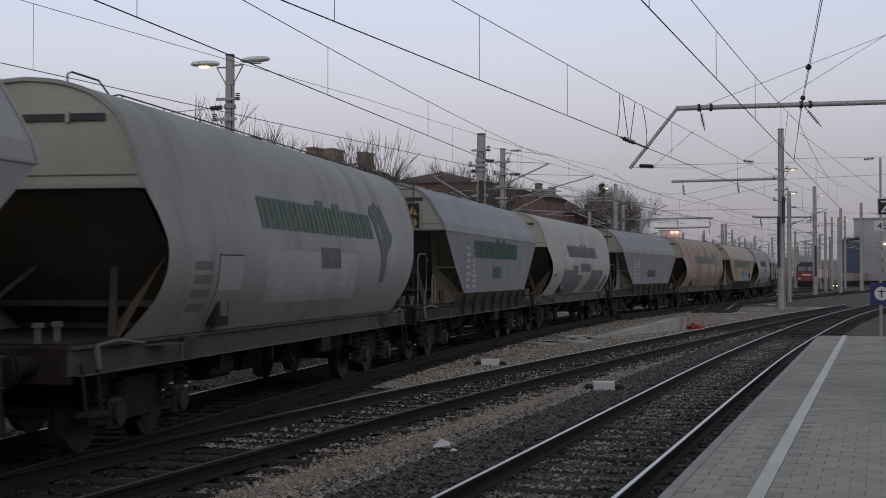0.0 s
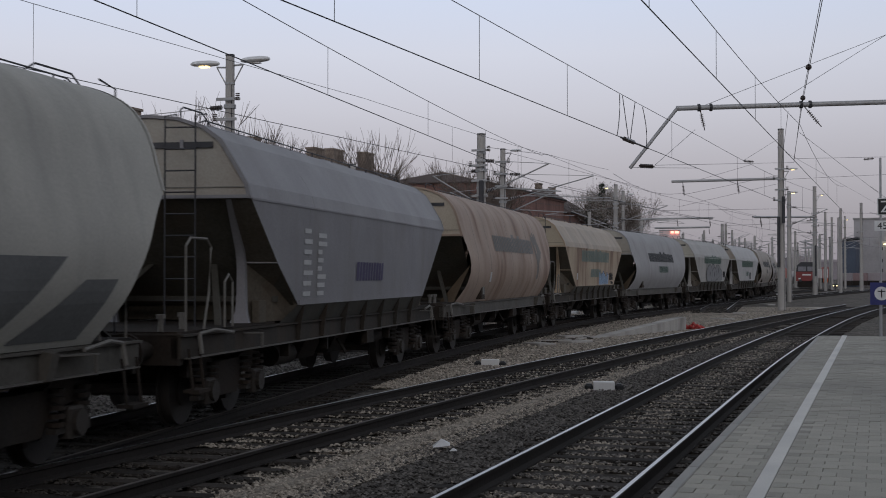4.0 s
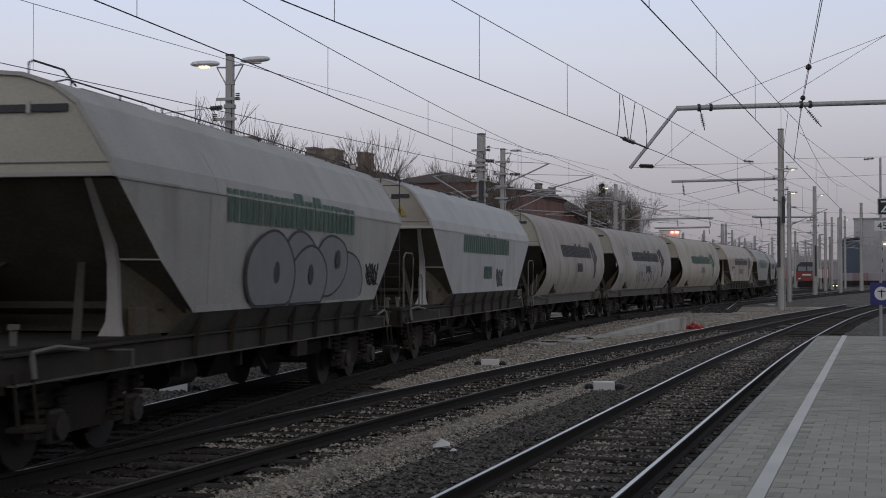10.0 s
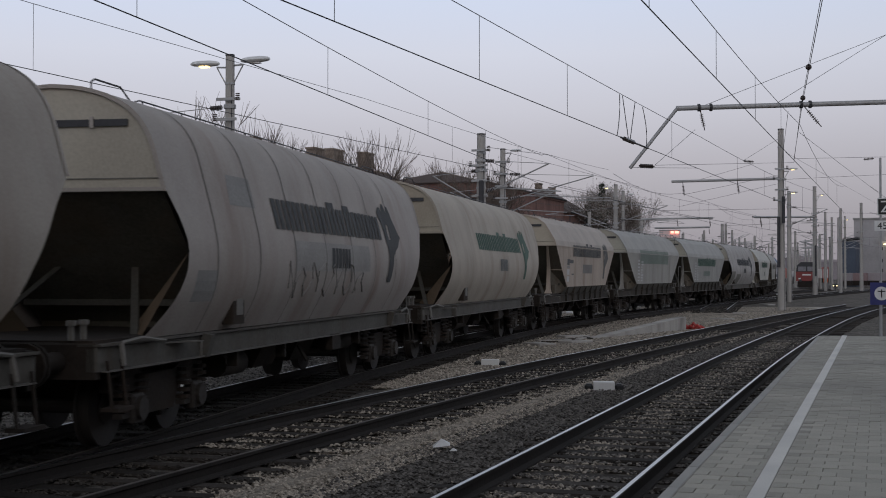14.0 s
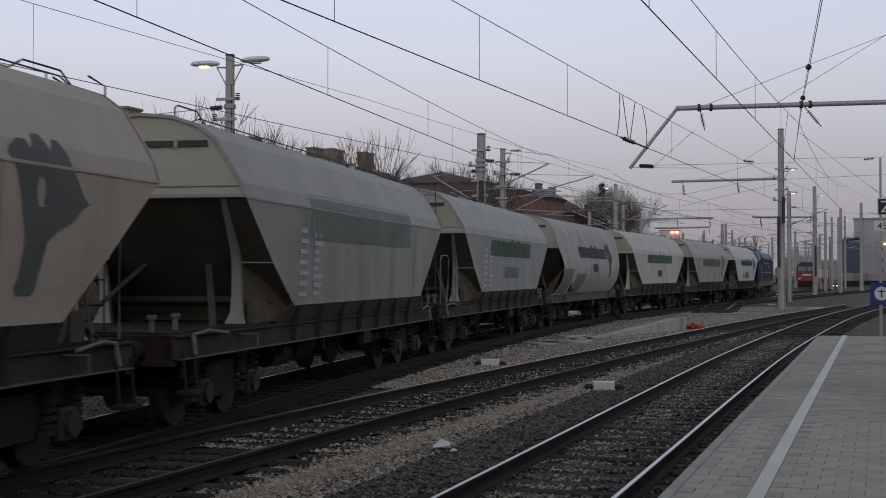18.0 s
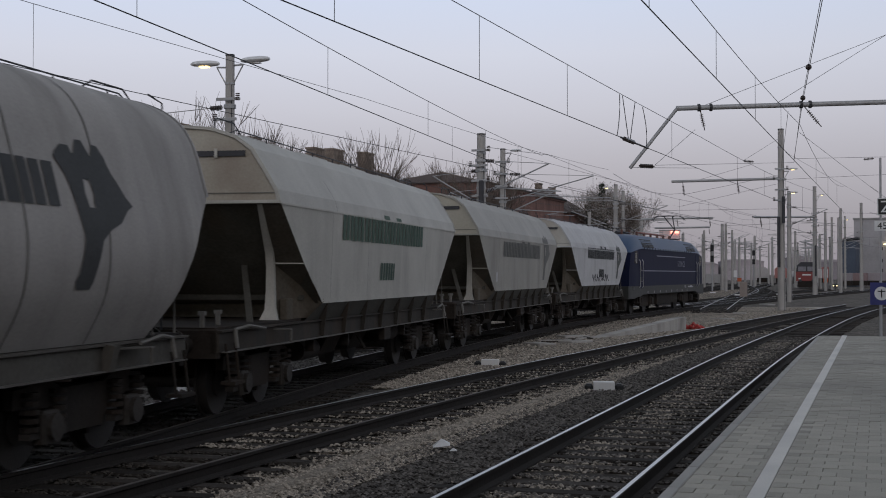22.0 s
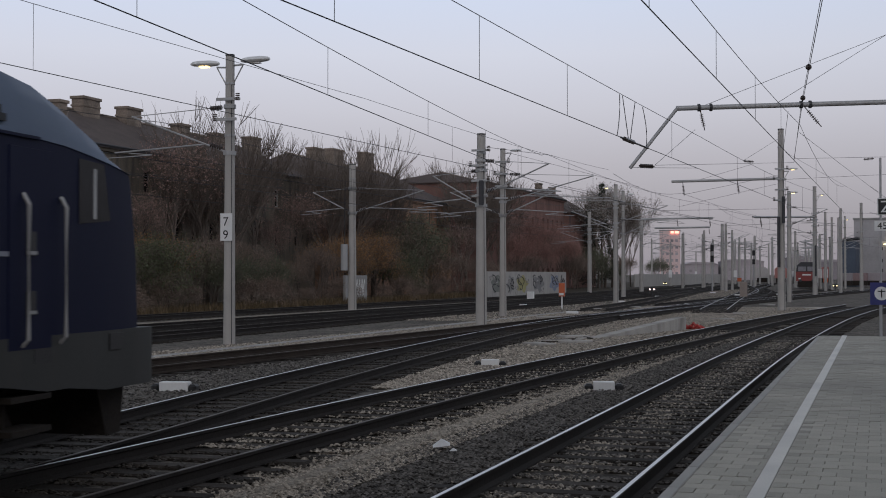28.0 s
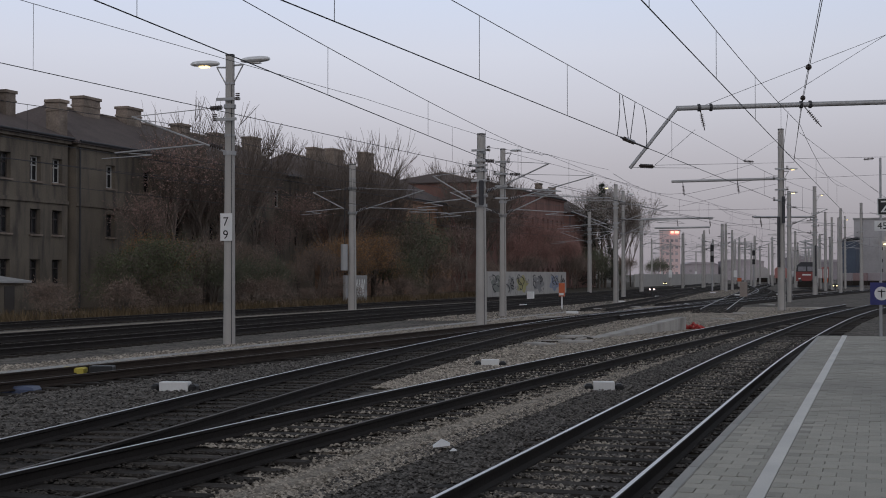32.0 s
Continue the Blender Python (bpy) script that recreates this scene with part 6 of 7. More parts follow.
def front_of(i):
    """Path place of the leading buffers of wagon i when the run begins."""
    return 31.86 + WAGON * (i - 1) - 4.6 + SLACK.get(i, 0.0)


def travelled(t):
    return 11.5 * t + 0.009 * t * t - float(np.interp(t, VIEW_SHIFT_AT, VIEW_SHIFT))


def motions():
    times = [i * 0.5 for i in range(65)]
    for i, w in TRAIN:
        start = front_of(i)
        walk(w, [(t, along(start - travelled(t), WAGON, 2.75)) for t in times])
    # wheels roll while they are near; the turn is the way travelled over the radius
    place = {id(w): front_of(i) for i, w in TRAIN}
    place[id(ENGINE)] = front_of(19)
    for wheels, vehicle, u, radius in WHEELS:
        at = place[id(vehicle)] + u
        rest = wheels.matrix_basis.translation.copy()
        rows, t = [], 0.0
        while t < 32.0:
            s = at - travelled(t)
            rows.append((t, Matrix.Translation(rest) @ Matrix.Rotation(-min(95.0, max(-15.0, s)) / radius, 4, "X")))
            t += 0.05 if -16.0 < s < 96.0 else 0.4
            if s > 96.0 and at - travelled(t) < 95.0:
                t = max(rows[-1][0] + 0.05, t - 0.4)
        s = at - travelled(32.0)
        rows.append((32.0, Matrix.Translation(rest) @ Matrix.Rotation(-min(95.0, max(-15.0, s)) / radius, 4, "X")))
        walk(wheels, rows)
    start = front_of(19)
    walk(ENGINE, [(t, along(start - travelled(t), LOCO, 4.8)) for t in times])


# ---- trees and shrubs before the houses ----
BARK = mat("bark", (0.11, 0.09, 0.075), 0.95, 0, 0.3, 3, 30, 0.4, spec=0.2)
TWIG = mat("twigs", (0.165, 0.135, 0.115), 0.95, 0, 0.25, 3, 30, 0.2, spec=0.2)
LEAVES = {
    "brown": mat("brown_leaves", (0.28, 0.21, 0.17), 0.9, 0, 0.3, 0.7, 8, 0, island=0.13, spec=0.2),
    "rust": mat("rust_leaves", (0.34, 0.20, 0.10), 0.9, 0, 0.3, 0.7, 8, 0, island=0.13, spec=0.2),
    "red": mat("red_brown_leaves", (0.35, 0.205, 0.175), 0.9, 0, 0.3, 0.7, 8, 0, island=0.16, spec=0.2),
    "dry": mat("dry_leaves", (0.32, 0.215, 0.185), 0.9, 0, 0.3, 0.7, 8, 0, island=0.13, spec=0.2),
    "pine": mat("dark_needles", (0.045, 0.055, 0.042), 0.9, 0, 0.3, 0.7, 8, 0, island=0.13, spec=0.2),
    "pale": mat("pale_dry_leaves", (0.36, 0.33, 0.30), 0.9, 0, 0.3, 0.7, 8, 0, island=0.13, spec=0.2),
    "green": mat("dull_green_leaves", (0.12, 0.13, 0.075), 0.9, 0, 0.3, 0.7, 8, 0, island=0.13, spec=0.2),
    "dark": mat("dark_ivy_leaves", (0.14, 0.15, 0.10), 0.9, 0, 0.3, 0.7, 8, 0, island=0.16, spec=0.2),
}


def grow(rnd, g, tips, p, d, length, r, level, spread, up, fork=0):
    """A limb that forks; its twig ends are kept for the leaves."""
    pts, q = [p.copy()], p.copy()
    for _ in range(3):
        d = (d + Vector((rnd.gauss(0, 0.12), rnd.gauss(0, 0.12), up + rnd.gauss(0, 0.06)))).normalized()
        q = q + d * (length / 3)
        pts.append(q.copy())
    g.tube(pts, r, 5 if level < 2 else 3, r * 0.6, cap=False)
    tips.append((q.copy(), level))
    if level >= 2:
        tips.append((pts[2].copy(), level))
    if level >= 5:
        return
    for _ in range((rnd.choice((3, 3, 4)) if level < 4 else 3) + (fork if level > 1 else 0)):
        nd = (d + Vector((rnd.gauss(0, spread), rnd.gauss(0, spread), rnd.gauss(0.05, spread * 0.6)))).normalized()
        start = pts[rnd.choice((2, 3, 3))]
        grow(rnd, g, tips, start, nd, length * rnd.uniform(0.58, 0.78), max(r * 0.5, 0.0115), level + 1, spread, up, fork)


def tree(name, label, seed, height, spread, up, leaf, count, size, fall=1.0):
    rnd = random.Random(seed)
    t = thing(name, label, "tree" if name == "tree" else "shrub")
    trunk, limbs, tips = Geo(), Geo(), []
    stems = 1 if name == "tree" else 4
    h = height * (0.28 if name == "tree" else 0.12)
    for k in range(stems):
        base = Vector((rnd.uniform(-0.3, 0.3) * (stems > 1), rnd.uniform(-0.5, 0.5) * (stems > 1), -0.2))
        top = base + Vector((rnd.gauss(0, 0.1), rnd.gauss(0, 0.15), h + 0.2))
        trunk.tube([base, base.lerp(top, 0.5) + Vector((0.05, 0.03, 0)), top], 0.045 * height * 0.3, 7, 0.03 * height * 0.3)
        for _ in range(4 if stems == 1 else 2):
            d = Vector((rnd.gauss(0, spread), rnd.gauss(0, spread), 1)).normalized()
            grow(rnd, limbs, tips, top, d, height * 0.29, 0.0075 * height, 1, spread, up, 1 if count == 0 else 0)
    part("trunk", trunk, BARK, t, smooth=40)
    part("branchwork", limbs, TWIG, t)
    if count:
        g = Geo()
        ends = [q for q, lv in tips if lv >= 2]
        for _ in range(count):
            c = rnd.choice(ends)
            p = c + Vector((rnd.gauss(0, 0.42), rnd.gauss(0, 0.42), rnd.gauss(-0.1, 0.38))) * fall
            if p.z < 0.05:
                p.z = rnd.uniform(0.05, 0.6)
            a = Vector((rnd.gauss(0, 1), rnd.gauss(0, 1), rnd.gauss(0, 1))).normalized() * size * rnd.uniform(0.5, 1.2)
            b = a.cross(Vector((rnd.gauss(0, 1), rnd.gauss(0, 1), rnd.gauss(0, 1)))).normalized() * size * 0.45
            g.add([p - a, p + b, p + a * 0.9, p - b * 0.8], [(0, 1, 2, 3)])
        me = bpy.data.meshes.new("crown")
        me.from_pydata(g.v, [], g.f)
        part("crown", me, LEAVES[leaf], t)
    return t


def fan_tree(label, seed, height, open_angle):
    """A bare tree whose limbs rise in a fan of long, fine, nearly straight twigs."""
    rnd = random.Random(seed)
    t = thing("tree", label, "tree")
    trunk, limbs = Geo(), Geo()
    top = Vector((rnd.gauss(0, 0.1), rnd.gauss(0, 0.1), height * 0.3))
    trunk.tube([(0, 0, -0.2), (0.06, 0.02, height * 0.15), top], 0.016 * height, 8, 0.012 * height)

    def shoot(p, d, length, r, level):
        pts, q = [p.copy()], p.copy()
        for _ in range(3):
            d = (d + Vector((rnd.gauss(0, 0.08), rnd.gauss(0, 0.08), 0.075))).normalized()
            q = q + d * (length / 3)
            pts.append(q.copy())
        limbs.tube(pts, r, 5 if level < 2 else 3, r * 0.55, cap=False)
        if level >= 4:
            return
        for _ in range((5, 5, 6, 7)[level]):
            a, wide = rnd.uniform(0, 2 * math.pi), rnd.uniform(0.22, 0.62)
            side = Vector((math.cos(a), math.sin(a), 0.15)) * wide
            at_pt = pts[rnd.choice((1, 2, 2, 3, 3))]
            shoot(at_pt, (d + side).normalized(), length * rnd.uniform(0.55, 0.85), max(r * 0.5, 0.015), level + 1)
    n = 8
    for k in range(n):
        a = 2 * math.pi * k / n + rnd.uniform(-0.3, 0.3)
        lean = open_angle * rnd.uniform(0.35, 1.0)
        shoot(top - Vector((0, 0, rnd.uniform(0, 0.08) * height)), Vector((math.cos(a) * lean, math.sin(a) * lean, 1)).normalized(), height * 0.3, 0.006 * height, 1)
    part("trunk", trunk, BARK, t, smooth=40)
    part("branchwork", limbs, TWIG, t)
    return t


def conifer(label, seed, height):
    """A narrow dark conifer: drooping boughs round a straight trunk, longer towards the ground."""
    rnd = random.Random(seed)
    t = thing("tree", label, "tree")
    boughs, needles = Geo(), Geo()
    for k in range(70):
        z = height * (0.08 + 0.9 * k / 70)
        reach = (height - z) * 0.20 * rnd.uniform(0.6, 1.15) + 0.2
        a = rnd.uniform(0, 2 * math.pi)
        tip = Vector((math.cos(a) * reach, math.sin(a) * reach, z - 0.25 * reach))
        boughs.tube([(0, 0, z), tip], 0.03, 3, 0.012, cap=False)
        for _ in range(90):
            f = rnd.random() ** 0.6
            p = Vector((0, 0, z)).lerp(tip, f) + Vector((rnd.gauss(0, 0.18), rnd.gauss(0, 0.18), rnd.gauss(-0.1, 0.15)))
            d = Vector((rnd.gauss(0, 1), rnd.gauss(0, 1), rnd.gauss(-0.5, 0.6))).normalized() * 0.22
            e = d.cross(Vector((rnd.gauss(0, 1), rnd.gauss(0, 1), 1))).normalized() * 0.05
            needles.add([p - e, p + e, p + d], [(0, 1, 2)])
    part("trunk", Geo().tube([(0, 0, -0.2), (0, 0, height * 0.97)], 0.2, 7, 0.03), BARK, t, smooth=40)
    part("branchwork", boughs, TWIG, t)
    me = bpy.data.meshes.new("crown")
    me.from_pydata(needles.v, [], needles.f)
    part("crown", me, LEAVES["pine"], t)
    return t


PROTO = {
    "pine": conifer("tall narrow dark conifer beside the brick houses", 41, 16.5),
    "birch": tree("tree", "slender tree with sparse pale dry leaves", 18, 10, 0.34, 0.08, "pale", 2600, 0.1),
    "bare": fan_tree("bare deciduous tree with a fan of fine upright twigs", 3, 11, 0.85),
    "bare2": fan_tree("bare spreading tree with fine twigs before the houses", 8, 11, 1.15),
    "brown": tree("shrub", "tangled brown autumn shrub before the houses", 4, 7, 0.5, 0.04, "brown", 5200, 0.066),
    "rust": tree("shrub", "rust-coloured leafy autumn shrub before the houses", 5, 7, 0.5, 0.03, "rust", 7000, 0.075),
    "red": tree("tree", "dense red-brown autumn tree before the houses", 6, 10, 0.45, 0.05, "red", 17000, 0.085, 1.2),
    "green": tree("shrub", "dull green shrub with drooping leaves", 7, 5, 0.5, 0.02, "green", 5500, 0.085),
    "dark": tree("shrub", "dark evergreen ivy-clad shrub", 9, 6.5, 0.45, 0.05, "dark", 11000, 0.085, 1.1),
    "thin": tree("tree", "half-bare brown tree with a few dry leaves", 15, 8, 0.42, 0.06, "dry", 3000, 0.07),
    "hedge": tree("shrub", "low tangled dead bramble on the verge", 12, 3.0, 0.6, 0.0, "brown", 4200, 0.075),
}
PLACES = [
    ("bare2", -42.4, 83.6, 1.2), ("bare", -42, 80.2, 1.0), ("bare2", -42.4, 105.8, 1.22), ("bare", -42.3, 101.0, 1.12), ("bare2", -42.3, 111.5, 1.05),
    ("bare2", -42, 145.5, 1.32), ("bare", -42, 139, 1.1), ("bare2", -57, 168, 1.45), ("bare2", -57, 180, 1.5), ("bare2", -40, 206, 1.35),
    ("brown", -39.5, 144, 0.8), ("red", -39, 149, 0.6), ("brown", -39.2, 155, 0.8), ("red", -39, 161, 0.6), ("rust", -39, 166, 0.6), ("red", -39, 172, 0.65), ("brown", -39, 178, 0.9), ("thin", -42, 157, 1.2),
    ("thin", -42.5, 72.8, 1.05), ("thin", -42.5, 76.5, 1.15), ("thin", -42.5, 80.5, 1.1), ("thin", -42.5, 88.0, 1.1), ("thin", -43, 92.5, 1.1), ("thin", -43, 97, 1.0), ("thin", -43, 110, 1.15), ("thin", -43, 116, 1.2), ("thin", -43, 103, 1.0),
    ("green", -39.5, 66.2, 0.7), ("green", -39, 69.4, 1.0), ("rust", -41.5, 73.0, 0.75), ("brown", -40, 74.5, 0.75),
    ("brown", -40, 77.5, 0.8), ("dark", -39.5, 76, 0.6), ("brown", -40.5, 81, 0.8), ("dark", -39.5, 80, 0.65), ("brown", -41, 84.5, 0.85), ("dark", -40, 86, 0.6), ("brown", -40, 89.5, 0.7), 
    ("brown", -40, 93.5, 0.75), ("rust", -40.5, 98.5, 0.95), ("rust", -40, 102.0, 0.9), ("rust", -41, 105.5, 0.85), ("brown", -40.5, 108, 1.0), ("green", -39, 109, 0.85), ("dark", -40, 112, 1.05), ("dark", -40, 116, 1.15), ("brown", -40.5, 114, 1.1),
    ("brown", -40, 120.5, 0.95), ("rust", -41, 124, 0.75), ("brown", -40, 129, 0.8), ("thin", -41, 134, 0.9), ("brown", -40, 139, 0.75), ("thin", -40.5, 146, 1.0), ("red", -40.5, 160, 0.85), ("thin", -40, 168, 1.2), ("red", -40, 176, 0.8),
    ("brown", -39.5, 184, 1.0), ("dark", -39, 192, 1.1), ("pine", -40, 203.5, 1.0), ("pine", -41, 199.5, 0.85), ("birch", -39.5, 209, 1.55), ("birch", -39.2, 216, 1.45), ("birch", -39, 223, 1.2), ("dark", -38.5, 207, 0.9), ("brown", -38.8, 213, 0.9), ("birch", -39.5, 198, 1.4),
    ("brown", -60, 330, 1.2), ("dark", -52, 338, 1.3),
]
for y in range(58, 150, 5):
    PLACES.append(("hedge", -38.6 + 0.5 * math.sin(y), y + 1.2 * math.sin(y * 3), 0.75 + 0.2 * math.sin(y * 1.7)))
used = set()
size_rnd = random.Random(57)
for k, (kind, x, y, s) in enumerate(PLACES):
    if kind in ("brown", "green", "dark", "rust", "hedge", "thin"):
        s *= size_rnd.uniform(0.68, 1.15)
    m = Matrix.Translation((x, y, GROUND + 0.1)) @ pose(0, 0, 0, 0, 0, k * 77) @ Matrix.Scale(s, 4)
    if kind not in used:
        used.add(kind)
        PROTO[kind].matrix_basis = m
        PROTO[kind]["group"] = "trees and shrubs before the houses"
    else:
        c = copy_thing(PROTO[kind], pose(0, 0, 0))
        c.matrix_basis = m


def dead_grass():
    rnd, g = random.Random(21), Geo()
    for _ in range(9000):
        y = rnd.uniform(48, 150)
        x = rnd.gauss(-37.6, 0.9)
        h = rnd.uniform(0.15, 0.6)
        a = rnd.uniform(0, 6.28)
        dx, dy = 0.03 * math.cos(a), 0.03 * math.sin(a)
        z = GROUND + 0.04
        g.add([(x - dx, y - dy, z), (x + dx, y + dy, z), (x + rnd.gauss(0, 0.12), y + rnd.gauss(0, 0.12), z + h)], [(0, 1, 2)])
    me = bpy.data.meshes.new("dead_grass")
    me.from_pydata(g.v, [], g.f)
    tagged(part("dead_grass", me, mat("straw", (0.13, 0.095, 0.055), 0.9, 0, 0.3, 1, 9, 0, island=0.4, spec=0.2)), "dry brown grass along the yard edge", "grass", kind="stuff")


dead_grass()


# ---- loose stones of the ballast ----
def stones(name, label, material, count, seed, place, lo, hi):
    rnd = random.Random(seed)
    base = [(0, 0, 1), (0.9, 0.1, 0.15), (0.2, 0.95, 0.1), (-0.85, 0.4, 0.2), (-0.5, -0.8, 0.1), (0.5, -0.85, 0.2), (0, 0, -0.5)]
    faces = [(0, 1, 2), (0, 2, 3), (0, 3, 4), (0, 4, 5), (0, 5, 1), (6, 2, 1), (6, 3, 2), (6, 4, 3), (6, 5, 4), (6, 1, 5)]
    g = Geo()
    for _ in range(count):
        x, y, z = place(rnd)
        s = rnd.uniform(lo, hi)
        a, t = rnd.uniform(0, 6.28), rnd.uniform(-0.6, 0.6)
        c, sn = math.cos(a), math.sin(a)
        sx, sy, sz = s * rnd.uniform(0.7, 1.3), s * rnd.uniform(0.7, 1.2), s * rnd.uniform(0.5, 0.9)
        vs = []
        for p in base:
            u, v, w = p[0] * sx * rnd.uniform(0.85, 1.15), p[1] * sy * rnd.uniform(0.85, 1.15), p[2] * sz
            w += u * t
            vs.append((x + u * c - v * sn, y + u * sn + v * c, z + w))
        g.add(vs, faces)
    me = bpy.data.meshes.new(name)
    me.from_pydata(g.v, [], g.f)
    return tagged(part(name, me, material), label, "gravel", kind="stuff")


def near_y(rnd, a, b):
    """More stones towards the platform end of a stretch."""
    return a + (b - a) * rnd.random() ** 1.6


def between_tracks(rnd):
    y = near_y(rnd, 8, 50)
    a, b = MIDDLE_LINE(y) + 0.95, PLATFORM_LINE(y) - 2.1
    return rnd.uniform(a, b), y, GROUND + 0.02


def beside_platform_track(rnd):
    y = near_y(rnd, 8, 50)
    return PLATFORM_LINE(y) - 0.85 - 1.6 * rnd.random() ** 0.8, y, GROUND + 0.02


def heaps(rnd):
    """Paler stones heaped between the sleepers of the platform track."""
    y = 8 + 0.62 * (int(near_y(rnd, 0, 60)) + 0.5) + rnd.gauss(0, 0.11)
    return PLATFORM_LINE(y) - 0.15 + rnd.gauss(-0.1, 0.3), y, GROUND + 0.04


def mid_yard(rnd):
    y = near_y(rnd, 24, 120)
    a, b = TRAIN_LINE(y) + 1.3, (MIDDLE_LINE(y) if y < 90 else BRANCH_LINE(y)) - 1.2
    return (rnd.uniform(a, b) if b > a else a), y, GROUND + 0.03


def outer_yard(rnd):
    y = near_y(rnd, 60, 190)
    return rnd.uniform(FAR_LINES[0](y) + 1.4, TRAIN_LINE(y) - 1.4), y, GROUND + 0.03


def in_track(line, y0, y1):
    def place(rnd):
        y = near_y(rnd, y0, y1)
        x = line(y) + rnd.uniform(-1.35, 1.35)
        k = abs(((y - 8) / 0.62 + 0.5) % 1 - 0.5)
        return x, y, GROUND + 0.015 + (0.035 if k > 0.26 else 0.0)
    return place


def left_side(rnd):
    y = near_y(rnd, 14, 60)
    return rnd.uniform(SIDING_LINE(y) + 1.0, TRAIN_LINE(y) - 1.1), y, GROUND + 0.015


def far_side(rnd):
    y = near_y(rnd, 18, 85)
    return rnd.uniform(SIDING_LINE(y) - 4.3, SIDING_LINE(y) - 1.3), y, GROUND + 0.03


stones("gravel", "loose pale crushed stones between the tracks", STONES, 30000, 1, between_tracks, 0.014, 0.034)
stones("ballast_stones", "dark ballast stones in the platform track", DARKSTONES, 15000, 2, in_track(PLATFORM_LINE, 8, 48), 0.016, 0.036)
stones("ballast_stones", "pale ballast stones in the middle track", STONES, 9000, 3, in_track(MIDDLE_LINE, 15, 52), 0.016, 0.036)
stones("ballast_stones", "dark ballast stones in the middle track", OILYSTONES, 8000, 13, in_track(MIDDLE_LINE, 8.3, 40), 0.016, 0.036)
stones("ballast_stones", "dark ballast stones in the through track", OILYSTONES, 12000, 4, in_track(TRAIN_LINE, 8.3, 55), 0.018, 0.038)
stones("ballast_stones", "dark ballast stones beside the platform track", DARKSTONES, 12000, 7, beside_platform_track, 0.016, 0.038)
stones("ballast_stones", "pale stones heaped between sleepers", STONES, 6500, 8, heaps, 0.014, 0.03)
stones("gravel", "pale rubble between the diverging tracks", STONES, 16000, 9, mid_yard, 0.02, 0.05)
stones("gravel", "pale rubble in the outer yard", STONES, 12000, 10, outer_yard, 0.025, 0.055)
stones("ballast_stones", "dark ballast stones beside the siding", DARKSTONES, 11000, 5, left_side, 0.018, 0.042)
stones("gravel", "pale stones before the outer tracks", STONES, 14000, 6, far_side, 0.022, 0.045)


# ---- small things in the yard ----
def marker(x, y, turn, w=0.4):
    m = thing("track_magnet", "low white concrete block between black rubber ends", "marker block", pose(x, y, GROUND, 0, 0, turn), "marker blocks")
    part("block", Geo().box(-w / 2, w / 2, -0.11, 0.11, 0.0, 0.17, 0.012), WHITE, m)
    for s in (-1, 1):
        part("rubber_end", Geo().box(min(s * (w / 2 + 0.004), s * (w / 2 + 0.16)), max(s * (w / 2 + 0.004), s * (w / 2 + 0.16)), -0.12, 0.12, 0.0, 0.13, 0.04), BLACK, m)


marker(-12.5, 22.6, 8, 0.56)
marker(-8.72, 30.8, 12, 0.42)
marker(-4.9, 25.1, 14, 0.4)
tagged(part("crumpled_paper", Geo().add([(-0.11, -0.07, 0.01), (0.1, -0.09, 0.03), (0.13, 0.08, 0.05), (-0.08, 0.09, 0.02), (0.01, 0.0, 0.11)], [(0, 1, 4), (1, 2, 4), (2, 3, 4), (3, 0, 4), (3, 2, 1, 0)]), WHITE, m=pose(-5.12, 15.85, GROUND + 0.05, 0, 0, 30)), "crumpled white paper lying on gravel", "litter")
tagged(part("plastic_bag", Geo().add([(-0.04, -0.03, 0.01), (0.05, -0.03, 0.02), (0.04, 0.04, 0.02), (-0.04, 0.04, 0.01), (0.0, 0.0, 0.05)], [(0, 1, 4), (1, 2, 4), (2, 3, 4), (3, 0, 4), (3, 2, 1, 0)]), WHITE, m=pose(-4.85, 15.5, GROUND + 0.05)), "white scrap on dark gravel", "litter")
box_y = thing("points_motor", "yellow points motor cover with a black box", "points motor", pose(-16.52, 25.17, GROUND + 0.02, 0, 0, 20))
part("cover", Geo().box(-0.1, 0.4, -0.22, 0.22, 0, 0.17, 0.03), YELLOW, box_y)
part("cable_box", Geo().box(0.5, 1.0, -0.2, 0.2, 0, 0.2, 0.02), BLACK, box_y)
tagged(part("tarpaulin", Geo().box(-0.34, 0.34, -0.25, 0.25, 0, 0.13, 0.05), TARP, m=pose(-15.06, 21.42, GROUND, 0, 4, 15)), "faded blue plastic cover in the ballast", "cover")
tagged(part("cable_trough", Geo().box(-0.2, 0.2, -0.2, 52, -0.02, 0.05, 0.01), CONCRETE, m=pose(-18.1, 24, GROUND, 0, 0, -1.3)), "flat concrete cable trough lid strip", "cable trough", kind="structure")
RAMP = mat("worn_concrete", (0.42, 0.40, 0.37), 0.9, 0, 0.2, 1.5, 25, 0.3, (0.16, 0.145, 0.13), 0.7, True, spec=0.25)
ramp_ob = thing("concrete_ramp", "low pale concrete loading ramp in the gravel", "ramp", pose(-9.14, 44.70, GROUND, 0, 0, -12.8))
part("ramp_body", Geo().prism([(0, 0.02), (8.59, 0.52), (8.59, 0.0), (0, 0.0)], "x", -0.3, 0.12), RAMP, ramp_ob)
red = thing("plastic_net_heap", "crumpled red plastic mesh heap", "plastic net", pose(-7.06, 53.67, GROUND, 0, 0, 10))
